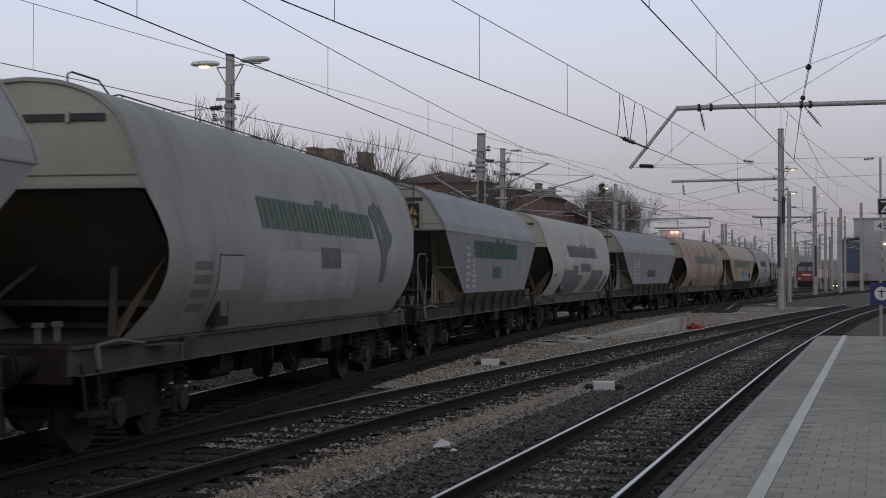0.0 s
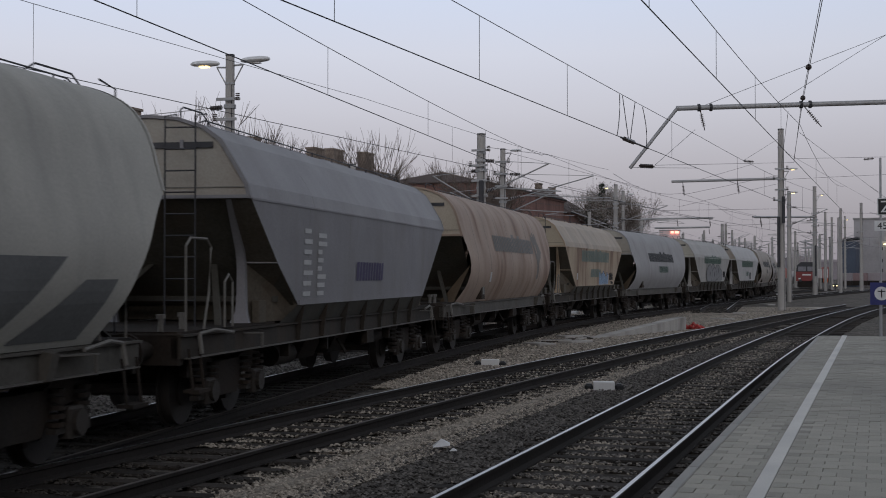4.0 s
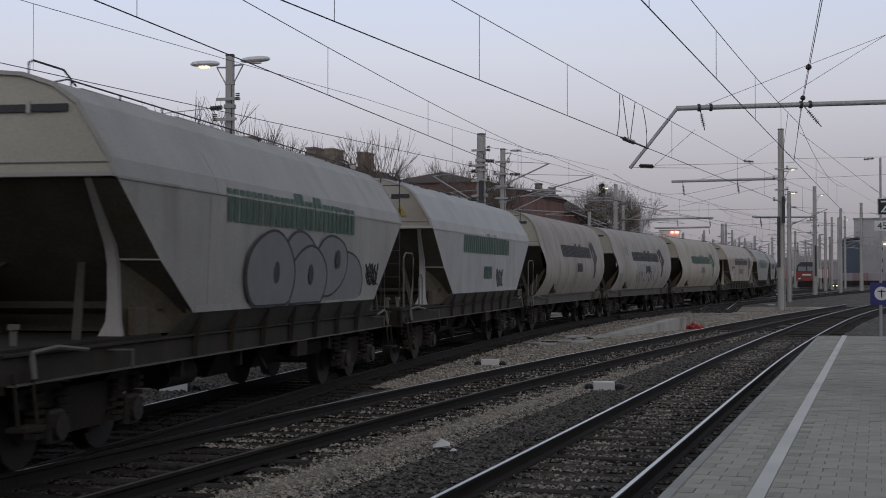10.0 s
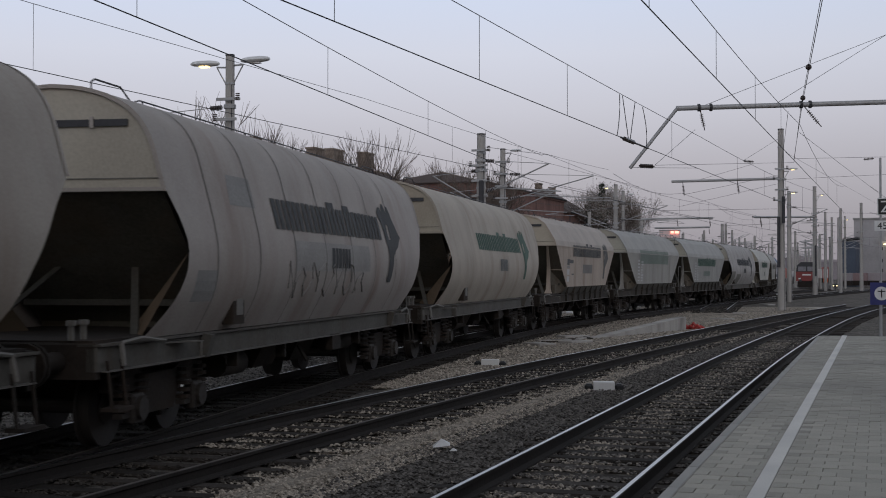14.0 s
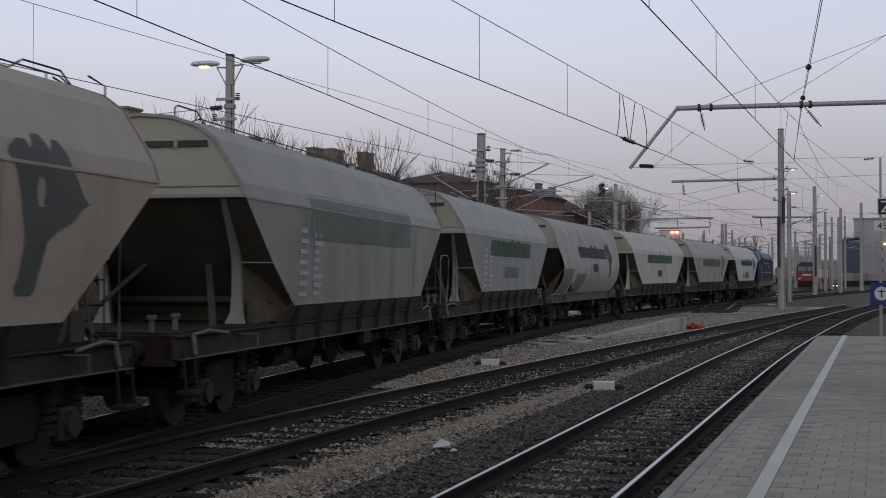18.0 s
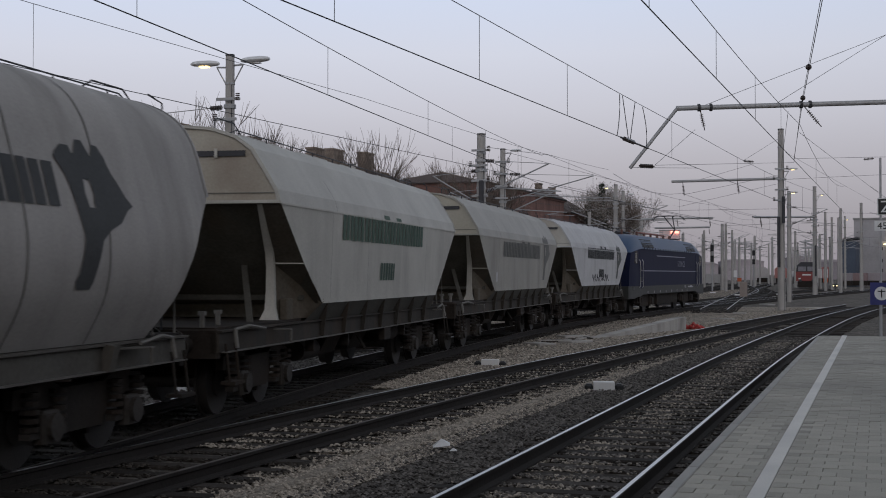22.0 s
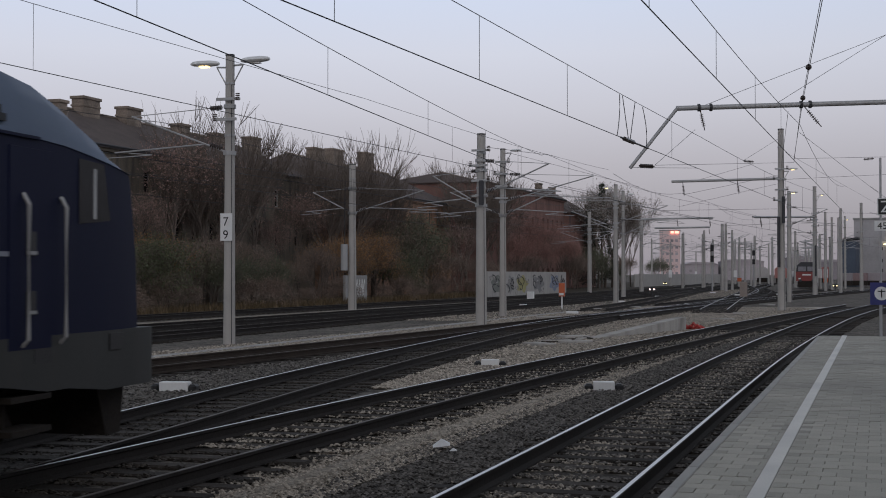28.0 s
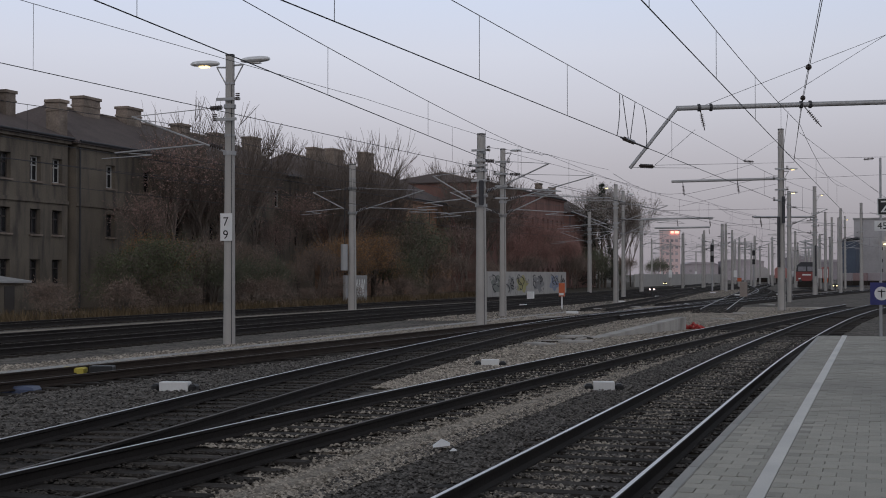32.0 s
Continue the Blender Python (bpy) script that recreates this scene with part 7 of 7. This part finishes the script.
for k in range(7):
    c = -0.42 + 0.14 * k
    part("fold", Geo().tube([(c - 0.12, 0.1 * math.sin(k * 2), 0.05), (c, -0.1 + 0.07 * math.cos(k * 3), 0.2 + 0.07 * math.sin(k * 1.9)), (c + 0.14, 0.12 * math.sin(k), 0.06)], 0.07, 6, 0.05), RED, red)
for k in range(6):
    part_m = pose(-9.6 + 0.35 * math.sin(k * 5), 42.0 + k * 0.7, GROUND + 0.02, 0, 0, 20 + k * 23)
    tagged(part("timber_plank", Geo().box(-0.6, 0.6, -0.07, 0.07, 0, 0.05, 0.01), RAMP if k % 2 else SLEEPER, m=part_m), "weathered plank lying in rubble", "plank", "loose planks")
for k, (x, y) in enumerate(((-7.2, 75.2), (-3.9, 89.1), (-15.2, 65.6), (-10.0, 45.2), (-9.0, 42.0), (-16.7, 82.1), (-14.9, 87.1), (-11.9, 96.6), (-7.6, 98.0), (-9.7, 40.0), (-7.2, 65.5))):
    tagged(part("concrete_slab", Geo().box(-0.35 - 0.3 * (k % 3), 0.35 + 0.3 * (k % 2), -0.3, 0.3, 0, 0.09, 0.02), RAMP, m=pose(x, y, GROUND + 0.01, 0, 0, 15 * k)), "broken pale concrete slab on the ground", "slab", "broken slabs")
post = thing("orange_marker", "orange cabinet on a pale post beside the tracks", "trackside box", pose(-19.05, 83.9, GROUND))
part("post", Geo().tube([(0, 0, 0), (0, 0, 0.8)], 0.05, 8), WHITE, post)
part("cabinet", Geo().box(-0.18, 0.18, -0.13, 0.13, 0.78, 1.62, 0.03), ORANGE, post)
part("plate", Geo().box(-0.15, 0.15, -0.156, -0.152, 0.85, 1.0), WHITE, post)
tagged(part("relay_box", Geo().box(-0.3, 0.3, -0.2, 0.2, 0, 0.65, 0.03), WHITE, m=pose(-29.4, 117, GROUND)), "white relay box beside the outer track", "relay box")
for x, y in ((-22.8, 88.4), (-19.5, 126.3), (-33.4, 235.5), (-12.4, 93.6), (-25.3, 198.7), (-17.9, 155.8), (-13.5, 139.3), (-15.8, 72.1), (-18.6, 101.8), (-10.0, 144.5)):
    tagged(part("balise", Geo().box(-0.32, 0.32, -0.16, 0.16, 0, 0.12, 0.03), WHITE, m=pose(x, y, GROUND + 0.06)), "flat white track beacon between the rails", "beacon", "track beacons")
# Plain box standing in for the wide lower part of an equipped mast.
brd = thing("trackside_cabinet", "tall pinkish box in place of an equipped mast foot", "cabinet", pose(-11.38, 122.47, GROUND))
part("body", Geo().box(-0.32, 0.32, -0.2, 0.2, 0.05, 1.5, 0.04), mat("cabinet_paint", (0.30, 0.25, 0.22), 0.8, 0, 0.2), brd)
part("plinth", Geo().box(-0.4, 0.4, -0.28, 0.28, -0.1, 0.05), CONCRETE, brd)


def dwarf_signal(x, y, material, h=0.75):
    s = thing("shunting_signal", "low black shunting signal with two lit lamps", "signal", pose(x, y, GROUND), "shunting signals")
    part("post", Geo().tube([(0, 0, 0), (0, 0, h - 0.25)], 0.06, 8), DARKSTEEL, s)
    head = part("housing", Geo().box(-0.34, 0.34, -0.1, 0.12, h - 0.2, h + 0.2, 0.05), BLACK, s)
    for dx in (-0.2, 0.2):
        part("lamp", Geo().tube([(dx, -0.16, h), (dx, -0.09, h)], 0.075, 12), material, head)


dwarf_signal(-20.6, 129.5, WHITEGLOW)
dwarf_signal(-32.6, 218.0, AMBERGLOW)
dwarf_signal(-5.2, 178.0, AMBERGLOW)


def main_signal(x, y):
    s = thing("main_signal", "tall signal mast with black lamp boards", "signal", pose(x, y, GROUND), "main signals")
    part("mast", Geo().tube([(0, 0, 0), (0, 0, 6.2)], 0.1, 8), STEEL, s)
    for z in (4.2, 5.6):
        part("lamp_board", Geo().box(-0.22, 0.22, -0.18, -0.08, z - 0.42, z + 0.42, 0.06), BLACK, s)


main_signal(-20.5, 178)
main_signal(-19.0, 222)


def distance_sign():
    s = thing("stop_sign_post", "black and white boards with characters on a thin post", "sign", pose(0.06, 35.75, GROUND))
    part("post", Geo().tube([(0, 0, 0), (0, 0, 5.1)], 0.028, 8), STEEL, s)
    for z, h, txt, size in ((3.87, 0.44, "Z", 0.42), (3.39, 0.26, "450", 0.24)):
        x0, x1 = (-0.08, 0.36) if txt == "Z" else (-0.15, 0.42)
        back = part("board", Geo().box(x0, x1, -0.05, -0.035, z - h / 2, z + h / 2), WHITE, s)
        part("face", Geo().box(x0 + 0.025, x1 - 0.025, -0.054, -0.051, z - h / 2 + 0.025, z + h / 2 - 0.025), BLACK if txt == "Z" else WHITE, back)
        put_text(txt, size, WHITE if txt == "Z" else BLACK, back, pose(x0 + 0.07, -0.058, z - size * 0.34, 90, 0, 0))
    b = thing("warning_sign_post", "blue square sign with a white disc", "sign", pose(0.04, 35.2, GROUND))
    part("post", Geo().tube([(0, 0.04, 0), (0, 0.04, 2.0)], 0.025, 8), STEEL, b)
    board = part("board", Geo().box(-0.24, 0.3, -0.02, 0.0, 1.42, 1.97, 0.005), BLUE, b)
    part("disc", Geo().tube([(0.03, -0.028, 1.70), (0.03, -0.021, 1.70)], 0.17, 24), WHITE, board)
    part("mark", Geo().box(0.015, 0.045, -0.033, -0.029, 1.6, 1.8).box(-0.06, 0.12, -0.033, -0.029, 1.74, 1.765), BLACK, board)


distance_sign()


# ---- portal arms, guys and jumpers ----
def cross_arm(a, b, drops, r=0.08):
    g = thing("cross_arm", "grey steel tube arm carrying insulators", "gantry arm", None, "cross arms")
    part("tube", Geo().tube([a, b], r, 8), STEEL, g, smooth=50)
    a, b = Vector(a), Vector(b)
    for u in drops:
        p = a.lerp(b, u)
        i = Geo().tube([p, p - Vector((-0.1, 0, 0.85))], 0.02, 5)
        for k in range(6):
            q = p - Vector((-0.03 - k * 0.01, 0, 0.3 + k * 0.08))
            i.tube([q, q - Vector((0, 0, 0.03))], 0.07, 8)
        part("insulator", i, INSULATOR, g)


cross_arm((-11.7, 81.0, 7.48), (-5.5, 83.0, 7.66), (0.1, 0.6))
cross_arm((-22.0, 131.6, 7.35), (-15.3, 133.7, 7.45), (0.1, 0.5, 0.95), 0.09)
cross_arm((-11.5, 135.0, 7.5), (-5.9, 136.8, 7.56), (0.1,), 0.09)
cross_arm((-26.0, 165.5, 7.6), (-19.5, 167.0, 7.7), (0.98,), 0.11)
cross_arm((-9.17, 106.29, 6.37), (-6.20, 141.90, 7.78), (0.1,), 0.06)
wire("feeder_wire", "thin feeder cable crossing above the platform track", [(-4.54, 79.41, 8.5), (-2.72, 53.2, 8.45), (-1.24, 33.5, 8.5), (1.0, 8, 8.8)], 0.012)
wire("feeder_wire", "thin feeder cable crossing above the platform track", [(-4.54, 79.41, 8.32), (-2.77, 53.2, 8.36), (-1.29, 33.5, 8.46), (0.93, 8, 8.8)], 0.009)
for a, b in (((-7.58, 45.0, 5.57), (-7.12, 45.3, 5.56)), ((-7.43, 80.0, 8.53), (-6.82, 80.0, 8.45)), ((-0.77, 80.0, 8.44), (-0.2, 80.0, 8.47))):
    a, b = Vector(a), Vector(b)
    rod = Geo().tube([a, b], 0.03, 6)
    for k in range(7):
        rod.tube([a.lerp(b, 0.1 + 0.12 * k), a.lerp(b, 0.15 + 0.12 * k)], 0.075, 8)
    tagged(part("wire_insulator", rod, INSULATOR), "dark ribbed insulator in a span wire", "insulator", "span wire insulators")
for p in ((-2.06, 44.1, 8.48), (-2.62, 51.6, 8.46)):
    tagged(part("wire_ball", Geo().loft([[(p[0] + math.cos(a) * r, p[1] + math.sin(a) * r, p[2] + z) for a in [k * math.pi / 4 for k in range(8)]] for r, z in ((0.02, -0.1), (0.08, -0.06), (0.1, 0), (0.08, 0.06), (0.02, 0.1))]), INSULATOR, smooth=60), "dark round insulator on the feeder cable", "insulator", "feeder insulators")
wire("guy_wire", "thin guy wire above the portal arm", [(-5.72, 46.2, 7.6), (0.29, 48.4, 10.1), (3, 49.4, 11.2)], 0.008)
wire("guy_wire", "thin guy wire above the portal arm", [(-3.25, 46.5, 7.65), (0.29, 48.4, 10.1), (3, 49.6, 11.9)], 0.008)
for a, b, sag in (((-6.2, 33.9, 6.5), (-6.21, 33.6, 5.42), 0.15), ((-6.05, 36.5, 6.48), (-6.03, 37.0, 5.42), 0.3), ((-6.18, 34.2, 6.5), (-6.15, 34.9, 5.42), 0.0), ((-6.1, 35.6, 6.5), (-6.13, 35.0, 5.42), 0.0)):
    a, b = Vector(a), Vector(b)
    wire("jumper_cable", "looped jumper cable between the wires", [a.lerp(b, u) + Vector((0.0, sag * math.sin(math.pi * u), 0)) for u in (0, 0.2, 0.4, 0.6, 0.8, 1)], 0.011, "jumper cables")
ins = Geo().tube([(-6.19, 34.0, 5.42), (-6.02, 37.2, 5.42)], 0.025, 6).tube([(-6.17, 34.4, 5.42), (-6.11, 35.4, 5.42)], 0.06, 8)
tagged(part("section_insulator", ins, INSULATOR), "dark section insulator in the contact wire", "insulator")
for a, b in (((-7.98, 45.75, 5.58), (-7.66, 60.56, 6.66)), ((-7.82, 50.00, 5.98), (-4.72, 82.51, 8.56)), ((-4.72, 82.51, 8.79), (0.36, 65.23, 7.33)), ((-12.04, 80.16, 5.72), (-5.68, 82.20, 5.82)), ((-7.06, 55.50, 7.83), (-7.82, 50.00, 6.00)), ((-6.63, 71.39, 7.82), (-5.60, 82.22, 9.96)), ((-10.47, 84.86, 7.84), (-6.94, 81.79, 8.49)), ((-2.86, 53.70, 7.40), (0.53, 99.95, 7.26)), ((-5.19, 82.35, 9.16), (0.78, 147.29, 8.72)), ((-9.18, 83.18, 5.92), (-7.65, 92.07, 5.74)), ((-10.34, 96.46, 5.36), (-5.66, 82.21, 4.95)), ((-16.04, 99.88, 6.37), (-12.62, 111.48, 6.54)), ((-19.61, 98.73, 7.83), (-15.03, 110.71, 6.12)), ((-17.66, 97.26, 6.48), (-15.64, 100.01, 7.20)), ((-15.5, 53.4, 7.2), (-12.5, 53.4, 6.75)), ((-5.5, 83, 8.2), (-2.9, 47.5, 7.5)), ((-5.5, 83, 7.9), (-11.3, 83, 6.8)), ((-5.5, 83, 7.6), (2.5, 84, 7.9)), ((-5.5, 83, 7.4), (-14, 100, 6.9)), ((-5.9, 137, 8.0), (4, 140, 7.8)), ((-18.4, 67.4, 8.3), (-12.6, 75, 6.8))):
    wire("span_wire", "thin span wire between masts", [a, b], 0.0085, "span wires")
wt = thing("tension_weight", "grey stack of tension weights hanging on the mast", "weights", pose(-29.2, 72.4, GROUND))
part("counterweight", Geo().tube([(0, 0, 2.4), (0, 0, 3.9)], 0.2, 12), STEEL, wt, smooth=40)
part("rope", Geo().tube([(0, 0, 3.9), (0.05, 0, 7.5)], 0.02, 5), WIRE, wt)


# ---- walls, shed and far buildings ----
def painted_wall():
    w = thing("concrete_wall", "pale concrete wall covered in graffiti", "wall", pose(-35.0, 122, GROUND), kind="")
    for k in range(8):
        part("panel", Geo().box(0, 0.2, k * 4.2 + 0.02, k * 4.2 + 4.18, 0, 2.45, 0.015), MAST, w)
    cols = ((0.20, 0.21, 0.19), (0.36, 0.33, 0.15), (0.22, 0.215, 0.215), (0.22, 0.25, 0.33), (0.25, 0.245, 0.24), (0.3, 0.27, 0.25))
    rnd = random.Random(5)
    for k, y in enumerate((3.6, 13.0, 20.0, 27.5, 8.4, 31.3)):
        half = 2.6 if k < 4 else 1.5
        rim = []
        for q in range(26):
            a = q * math.pi / 13
            r = 0.82 + 0.18 * math.sin(5 * a + k) + rnd.uniform(-0.06, 0.06)
            rim.append((0.206, y + half * r * math.cos(a), 1.2 + 0.98 * r * math.sin(a)))
        piece = part("graffiti", Geo().add(rim, [tuple(range(26))]), ink(cols[k]), w, "faded graffiti piece")
        for j in range(7):
            c, z = y + half * rnd.uniform(-0.8, 0.8), 1.2 + rnd.uniform(-0.6, 0.6)
            pts = [(0.212, c + 0.45 * math.cos(a * 1.3 + j) * (1 + 0.3 * a), z + 0.4 * math.sin(a + j)) for a in [q * 0.4 for q in range(9)]]
            part("stroke", Geo().tube([(x, yy, min(2.3, max(0.12, zz))) for x, yy, zz in pts], 0.05, 4), ink((0.07, 0.07, 0.075)) if j % 3 else ink((0.36, 0.35, 0.34)), piece)


painted_wall()
bar = thing("noise_barrier", "long pale grey concrete barrier beside the yard", "barrier", pose(-38.0, 220, GROUND), kind="")
for k in range(27):
    part("panel", Geo().box(0, 0.2, k * 4.9 + 0.03, k * 4.9 + 4.87, 0, 2.2 + 0.04 * (k % 3), 0.02), MAST, bar)
low = thing("low_wall", "short grey wall with scrawled graffiti", "wall", pose(-38.2, 94.5, GROUND))
part("panel", Geo().box(0, 0.2, 0, 4.5, 0, 2.1, 0.02), CONCRETE, low)
part("graffiti_line", Geo().tube([(0.21, 0.5 + 3.4 * q / 19, 1.2 + 0.7 * math.sin(q * 2.1)) for q in range(20)], 0.045, 4), WHITE, low)
shed = thing("shed", "small grey shed with a pale flat roof edge", "shed", pose(-41.5, 52.0, GROUND))
part("wall", Geo().box(-2.5, 1.5, 0, 5.2, 0, 1.75), BRICKWALL, shed)
part("roof", Geo().prism([(-2.8, 1.76), (1.75, 1.76), (1.75, 1.86), (-0.5, 2.15), (-2.8, 1.95)], "y", -0.3, 5.5), CONCRETE, shed)
part("door", Geo().box(1.503, 1.53, 3.6, 4.4, 0, 1.6), DARKFRAME, shed)

PINK = mat("pinkish_render", (0.78, 0.60, 0.58), 0.9, 0, 0.12, 0.1, 2, 0)
# Distant haze is put into this paler, low-contrast colour of walls, roofs, windows.
HAZEGREY = mat("town_render", (0.40, 0.36, 0.375), 0.95, 0, 0.2, 0.1, 2, 0, objvary=0.25)
tower = thing("tower_block", "tall pinkish tower block with a red roof sign", "tower block", pose(-88.4, 606, GROUND, 0, 0, 8))
part("wall", Geo().box(-4.5, 4.5, -4, 4, 0, 21.4), PINK, tower)
part("roof", Geo().box(-4.7, 4.7, -4.2, 4.2, 21.4, 21.9), CONCRETE, tower)
for k in range(6):
    for c in range(4):
        part("window", Geo().box(-3.6 + c * 2.0, -2.5 + c * 2.0, -4.05, -4.003, 2 + k * 2.9, 3.2 + k * 2.9), HAZEGREY, tower)
for a, b in ((0.4, 1.7), (2.2, 3.9)):
    part("roof_sign", Geo().box(a, b, -4.5, -4.25, 20.3, 21.3, 0.1), NEON, tower, "glowing red roof sign")
silo = thing("grain_silo_building", "tall plain grey concrete warehouse", "warehouse", pose(-4.3, 262, GROUND, 0, 0, -6))
part("wall", Geo().box(0, 26, 0, 18, 0, 12.3), mat("warehouse_concrete", (0.44, 0.425, 0.43), 0.9, 0, 0.12, 0.3, 3, 0.1, (0.25, 0.24, 0.24), 0.5, True), silo)
part("parapet", Geo().box(-0.15, 26.1, -0.15, 18, 12.3, 12.6), CONCRETE, silo)
for z in (2.6, 4.4, 6.6):
    part("window", Geo().box(4.6, 5.1, -0.02, -0.004, z, z + 0.6), PANE, silo)
part("floodlight", Geo().box(5.3, 5.75, -0.5, -0.1, 7.6, 7.85, 0.04), AMBERGLOW, silo, "lit yellow floodlight")
hall = thing("loading_hall", "blue-grey clad loading hall beside the warehouse", "hall", pose(-6.6, 250, GROUND, 0, 0, -6))
part("wall", Geo().box(0, 2.9, 0, 9, 0, 8.0), mat("hall_cladding", (0.07, 0.09, 0.125), 0.7, 0, 0.15, 0.5, 6, 0.1), hall)
part("roof", Geo().prism([(-0.3, 8.0), (3.1, 8.6), (3.1, 8.8), (-0.3, 8.2)], "y", -0.3, 9.2), DARKSTEEL, hall)
rnd = random.Random(31)
for k in range(16):
    x, y = -150 + k * 17 + rnd.uniform(-4, 4), 560 + rnd.uniform(-60, 80)
    if -98 < x < -74:
        continue
    w, h = rnd.uniform(9, 20), rnd.uniform(4.0, 9.5)
    t = thing("town_house", "distant grey town house", "house", pose(x, y, GROUND, 0, 0, rnd.uniform(-20, 20)), "distant houses")
    part("wall", Geo().box(-w / 2, w / 2, -5, 5, 0, h), HAZEGREY, t)
    part("roof", Geo().prism([(-w / 2 - 0.4, h), (w / 2 + 0.4, h), (w * 0.3, h + 0.9), (-w * 0.3, h + 0.9)], "y", -5.4, 5.4), HAZEGREY, t)
    for c in range(3):
        part("window", Geo().box(-w / 3 + c * w / 3 - 0.6, -w / 3 + c * w / 3 + 0.6, -5.05, -5.003, h * 0.5, h * 0.5 + 1.0), HAZEGREY, t)

# parked red locomotive and containers in the far yard
LOCORED = mat("red_loco_paint", (0.24, 0.045, 0.04), 0.5, 0, 0.12)
rl = thing("parked_locomotive", "red electric locomotive with a dark roof, parked", "locomotive", pose(-9.95, 204, 0, 0, 0, 2.8))
part("body", Geo().prism([(-1.5, 1.0), (1.5, 1.0), (1.5, 2.3), (1.45, 2.35), (-1.45, 2.35), (-1.5, 2.3)], "y", 0, 17), LOCORED, rl)
part("cab", Geo().prism([(-1.48, 2.354), (1.48, 2.354), (1.35, 3.3), (0.8, 3.75), (-0.8, 3.75), (-1.35, 3.3)], "y", 0.1, 17), DARKSTEEL, rl)
for s in (-1, 1):
    # windscreen base colour is lightened to hold the sky's reflection
    part("windscreen", Geo().box(min(s * 0.1, s * 1.2), max(s * 0.1, s * 1.2), 0.06, 0.098, 2.45, 3.1), mat("sky_lit_glass", (0.25, 0.25, 0.27), 0.15) if s < 0 else bpy.data.materials["sky_lit_glass"], rl)
    part("buffer", Geo().tube([(s * 0.87, 0, 1.05), (s * 0.87, -0.6, 1.05)], 0.2, 12), DARKSTEEL, rl)
    part("lamp", Geo().box(s * 1.0 - 0.16, s * 1.0 + 0.16, -0.02, -0.002, 1.25, 1.45), WHITE, rl)
part("number_band", Geo().box(-0.6, 0.6, -0.012, -0.002, 1.8, 1.98), WHITE, rl)
part("bogie", Geo().box(-1.2, 1.2, 1.5, 15.5, 0.02, 1.0), UNDER, rl)
part("plough", Geo().box(-1.3, 1.3, -0.1, 0.4, 0.15, 0.95), UNDER, rl)
for k, (x, c) in enumerate(((-5.4, (0.30, 0.27, 0.28)), (-3.0, (0.27, 0.19, 0.19)), (-0.5, (0.34, 0.30, 0.31)))):
    fw = thing("flat_wagon_load", "pale and red freight containers on a low wagon", "container", pose(x, 240 + k * 0.4, 0, 0, 0, -8), "far containers")
    part("container", Geo().box(-1.2, 1.2, 0, 6, 0.9, 2.2, 0.03), mat("container_%s" % "abc"[k], c, 0.6, 0, 0.15), fw)
    part("chassis", Geo().box(-1.2, 1.2, 0, 6, 0.05, 0.88), UNDER, fw)

# unseen wall and roof closing the platform side, added to block sky light
station = thing("station_wall", "unseen wall and roof added to block sky light", "building", kind="structure")
part("wall", Geo().box(9.0, 9.5, -90, 24, GROUND, 10.0), CONCRETE, station)
part("canopy", Geo().box(3.2, 9.0, -90, -4, 4.2, 4.45), CONCRETE, station)

rnd = random.Random(77)
for k in range(22):
    y = rnd.uniform(205, 420)
    x = -0.072 * y + rnd.uniform(-26, 10) * (y / 260)
    h = rnd.uniform(8.0, 9.5)
    f = thing("yard_mast", "distant grey catenary mast in the yard", "mast", pose(x, y, GROUND), "distant masts")
    part("pole", Geo().tube([(0, 0, 0), (0, 0, h)], 0.2, 8, 0.15), MAST, f)
    s = rnd.choice((-1, 1))
    part("cantilever", Geo().tube([(0, 0, h - 2.2), (s * 3, 0, h - 1.1)], 0.06, 5).tube([(0, 0, h - 0.8), (s * 3, 0, h - 1.1)], 0.05, 5).tube([(s * 0.8, 0, h - 2.0), (s * 3.4, 0, h - 2.1)], 0.05, 5), STEEL, f)
    if k % 3 == 0:
        part("board", Geo().box(-0.3, 0.3, -0.3, -0.26, 1.6, 3.0), WHITE, f)
    if k % 5 == 0:
        part("orange_board", Geo().box(-0.35, 0.35, -0.3, -0.26, 1.0, 1.6), ORANGE, f)
for x, y, c in ((-22, 330, (0.36, 0.16, 0.14)), (-17, 335, (0.30, 0.30, 0.33)), (-27, 338, (0.42, 0.40, 0.39)), (-11.5, 330, (0.30, 0.12, 0.11))):
    v = thing("parked_van_wagon", "parked covered freight wagon in the far yard", "freight wagon", pose(x, y, 0, 0, 0, 4), "parked wagons")
    part("body", Geo().prism([(-1.45, 1.1), (1.45, 1.1), (1.45, 3.2), (0.9, 3.7), (-0.9, 3.7), (-1.45, 3.2)], "y", 0, 13), mat("van_paint", c, 0.7, 0, 0.2), v)
    part("underframe", Geo().box(-1.2, 1.2, 0.4, 12.6, 0.02, 1.09), UNDER, v)


motions()
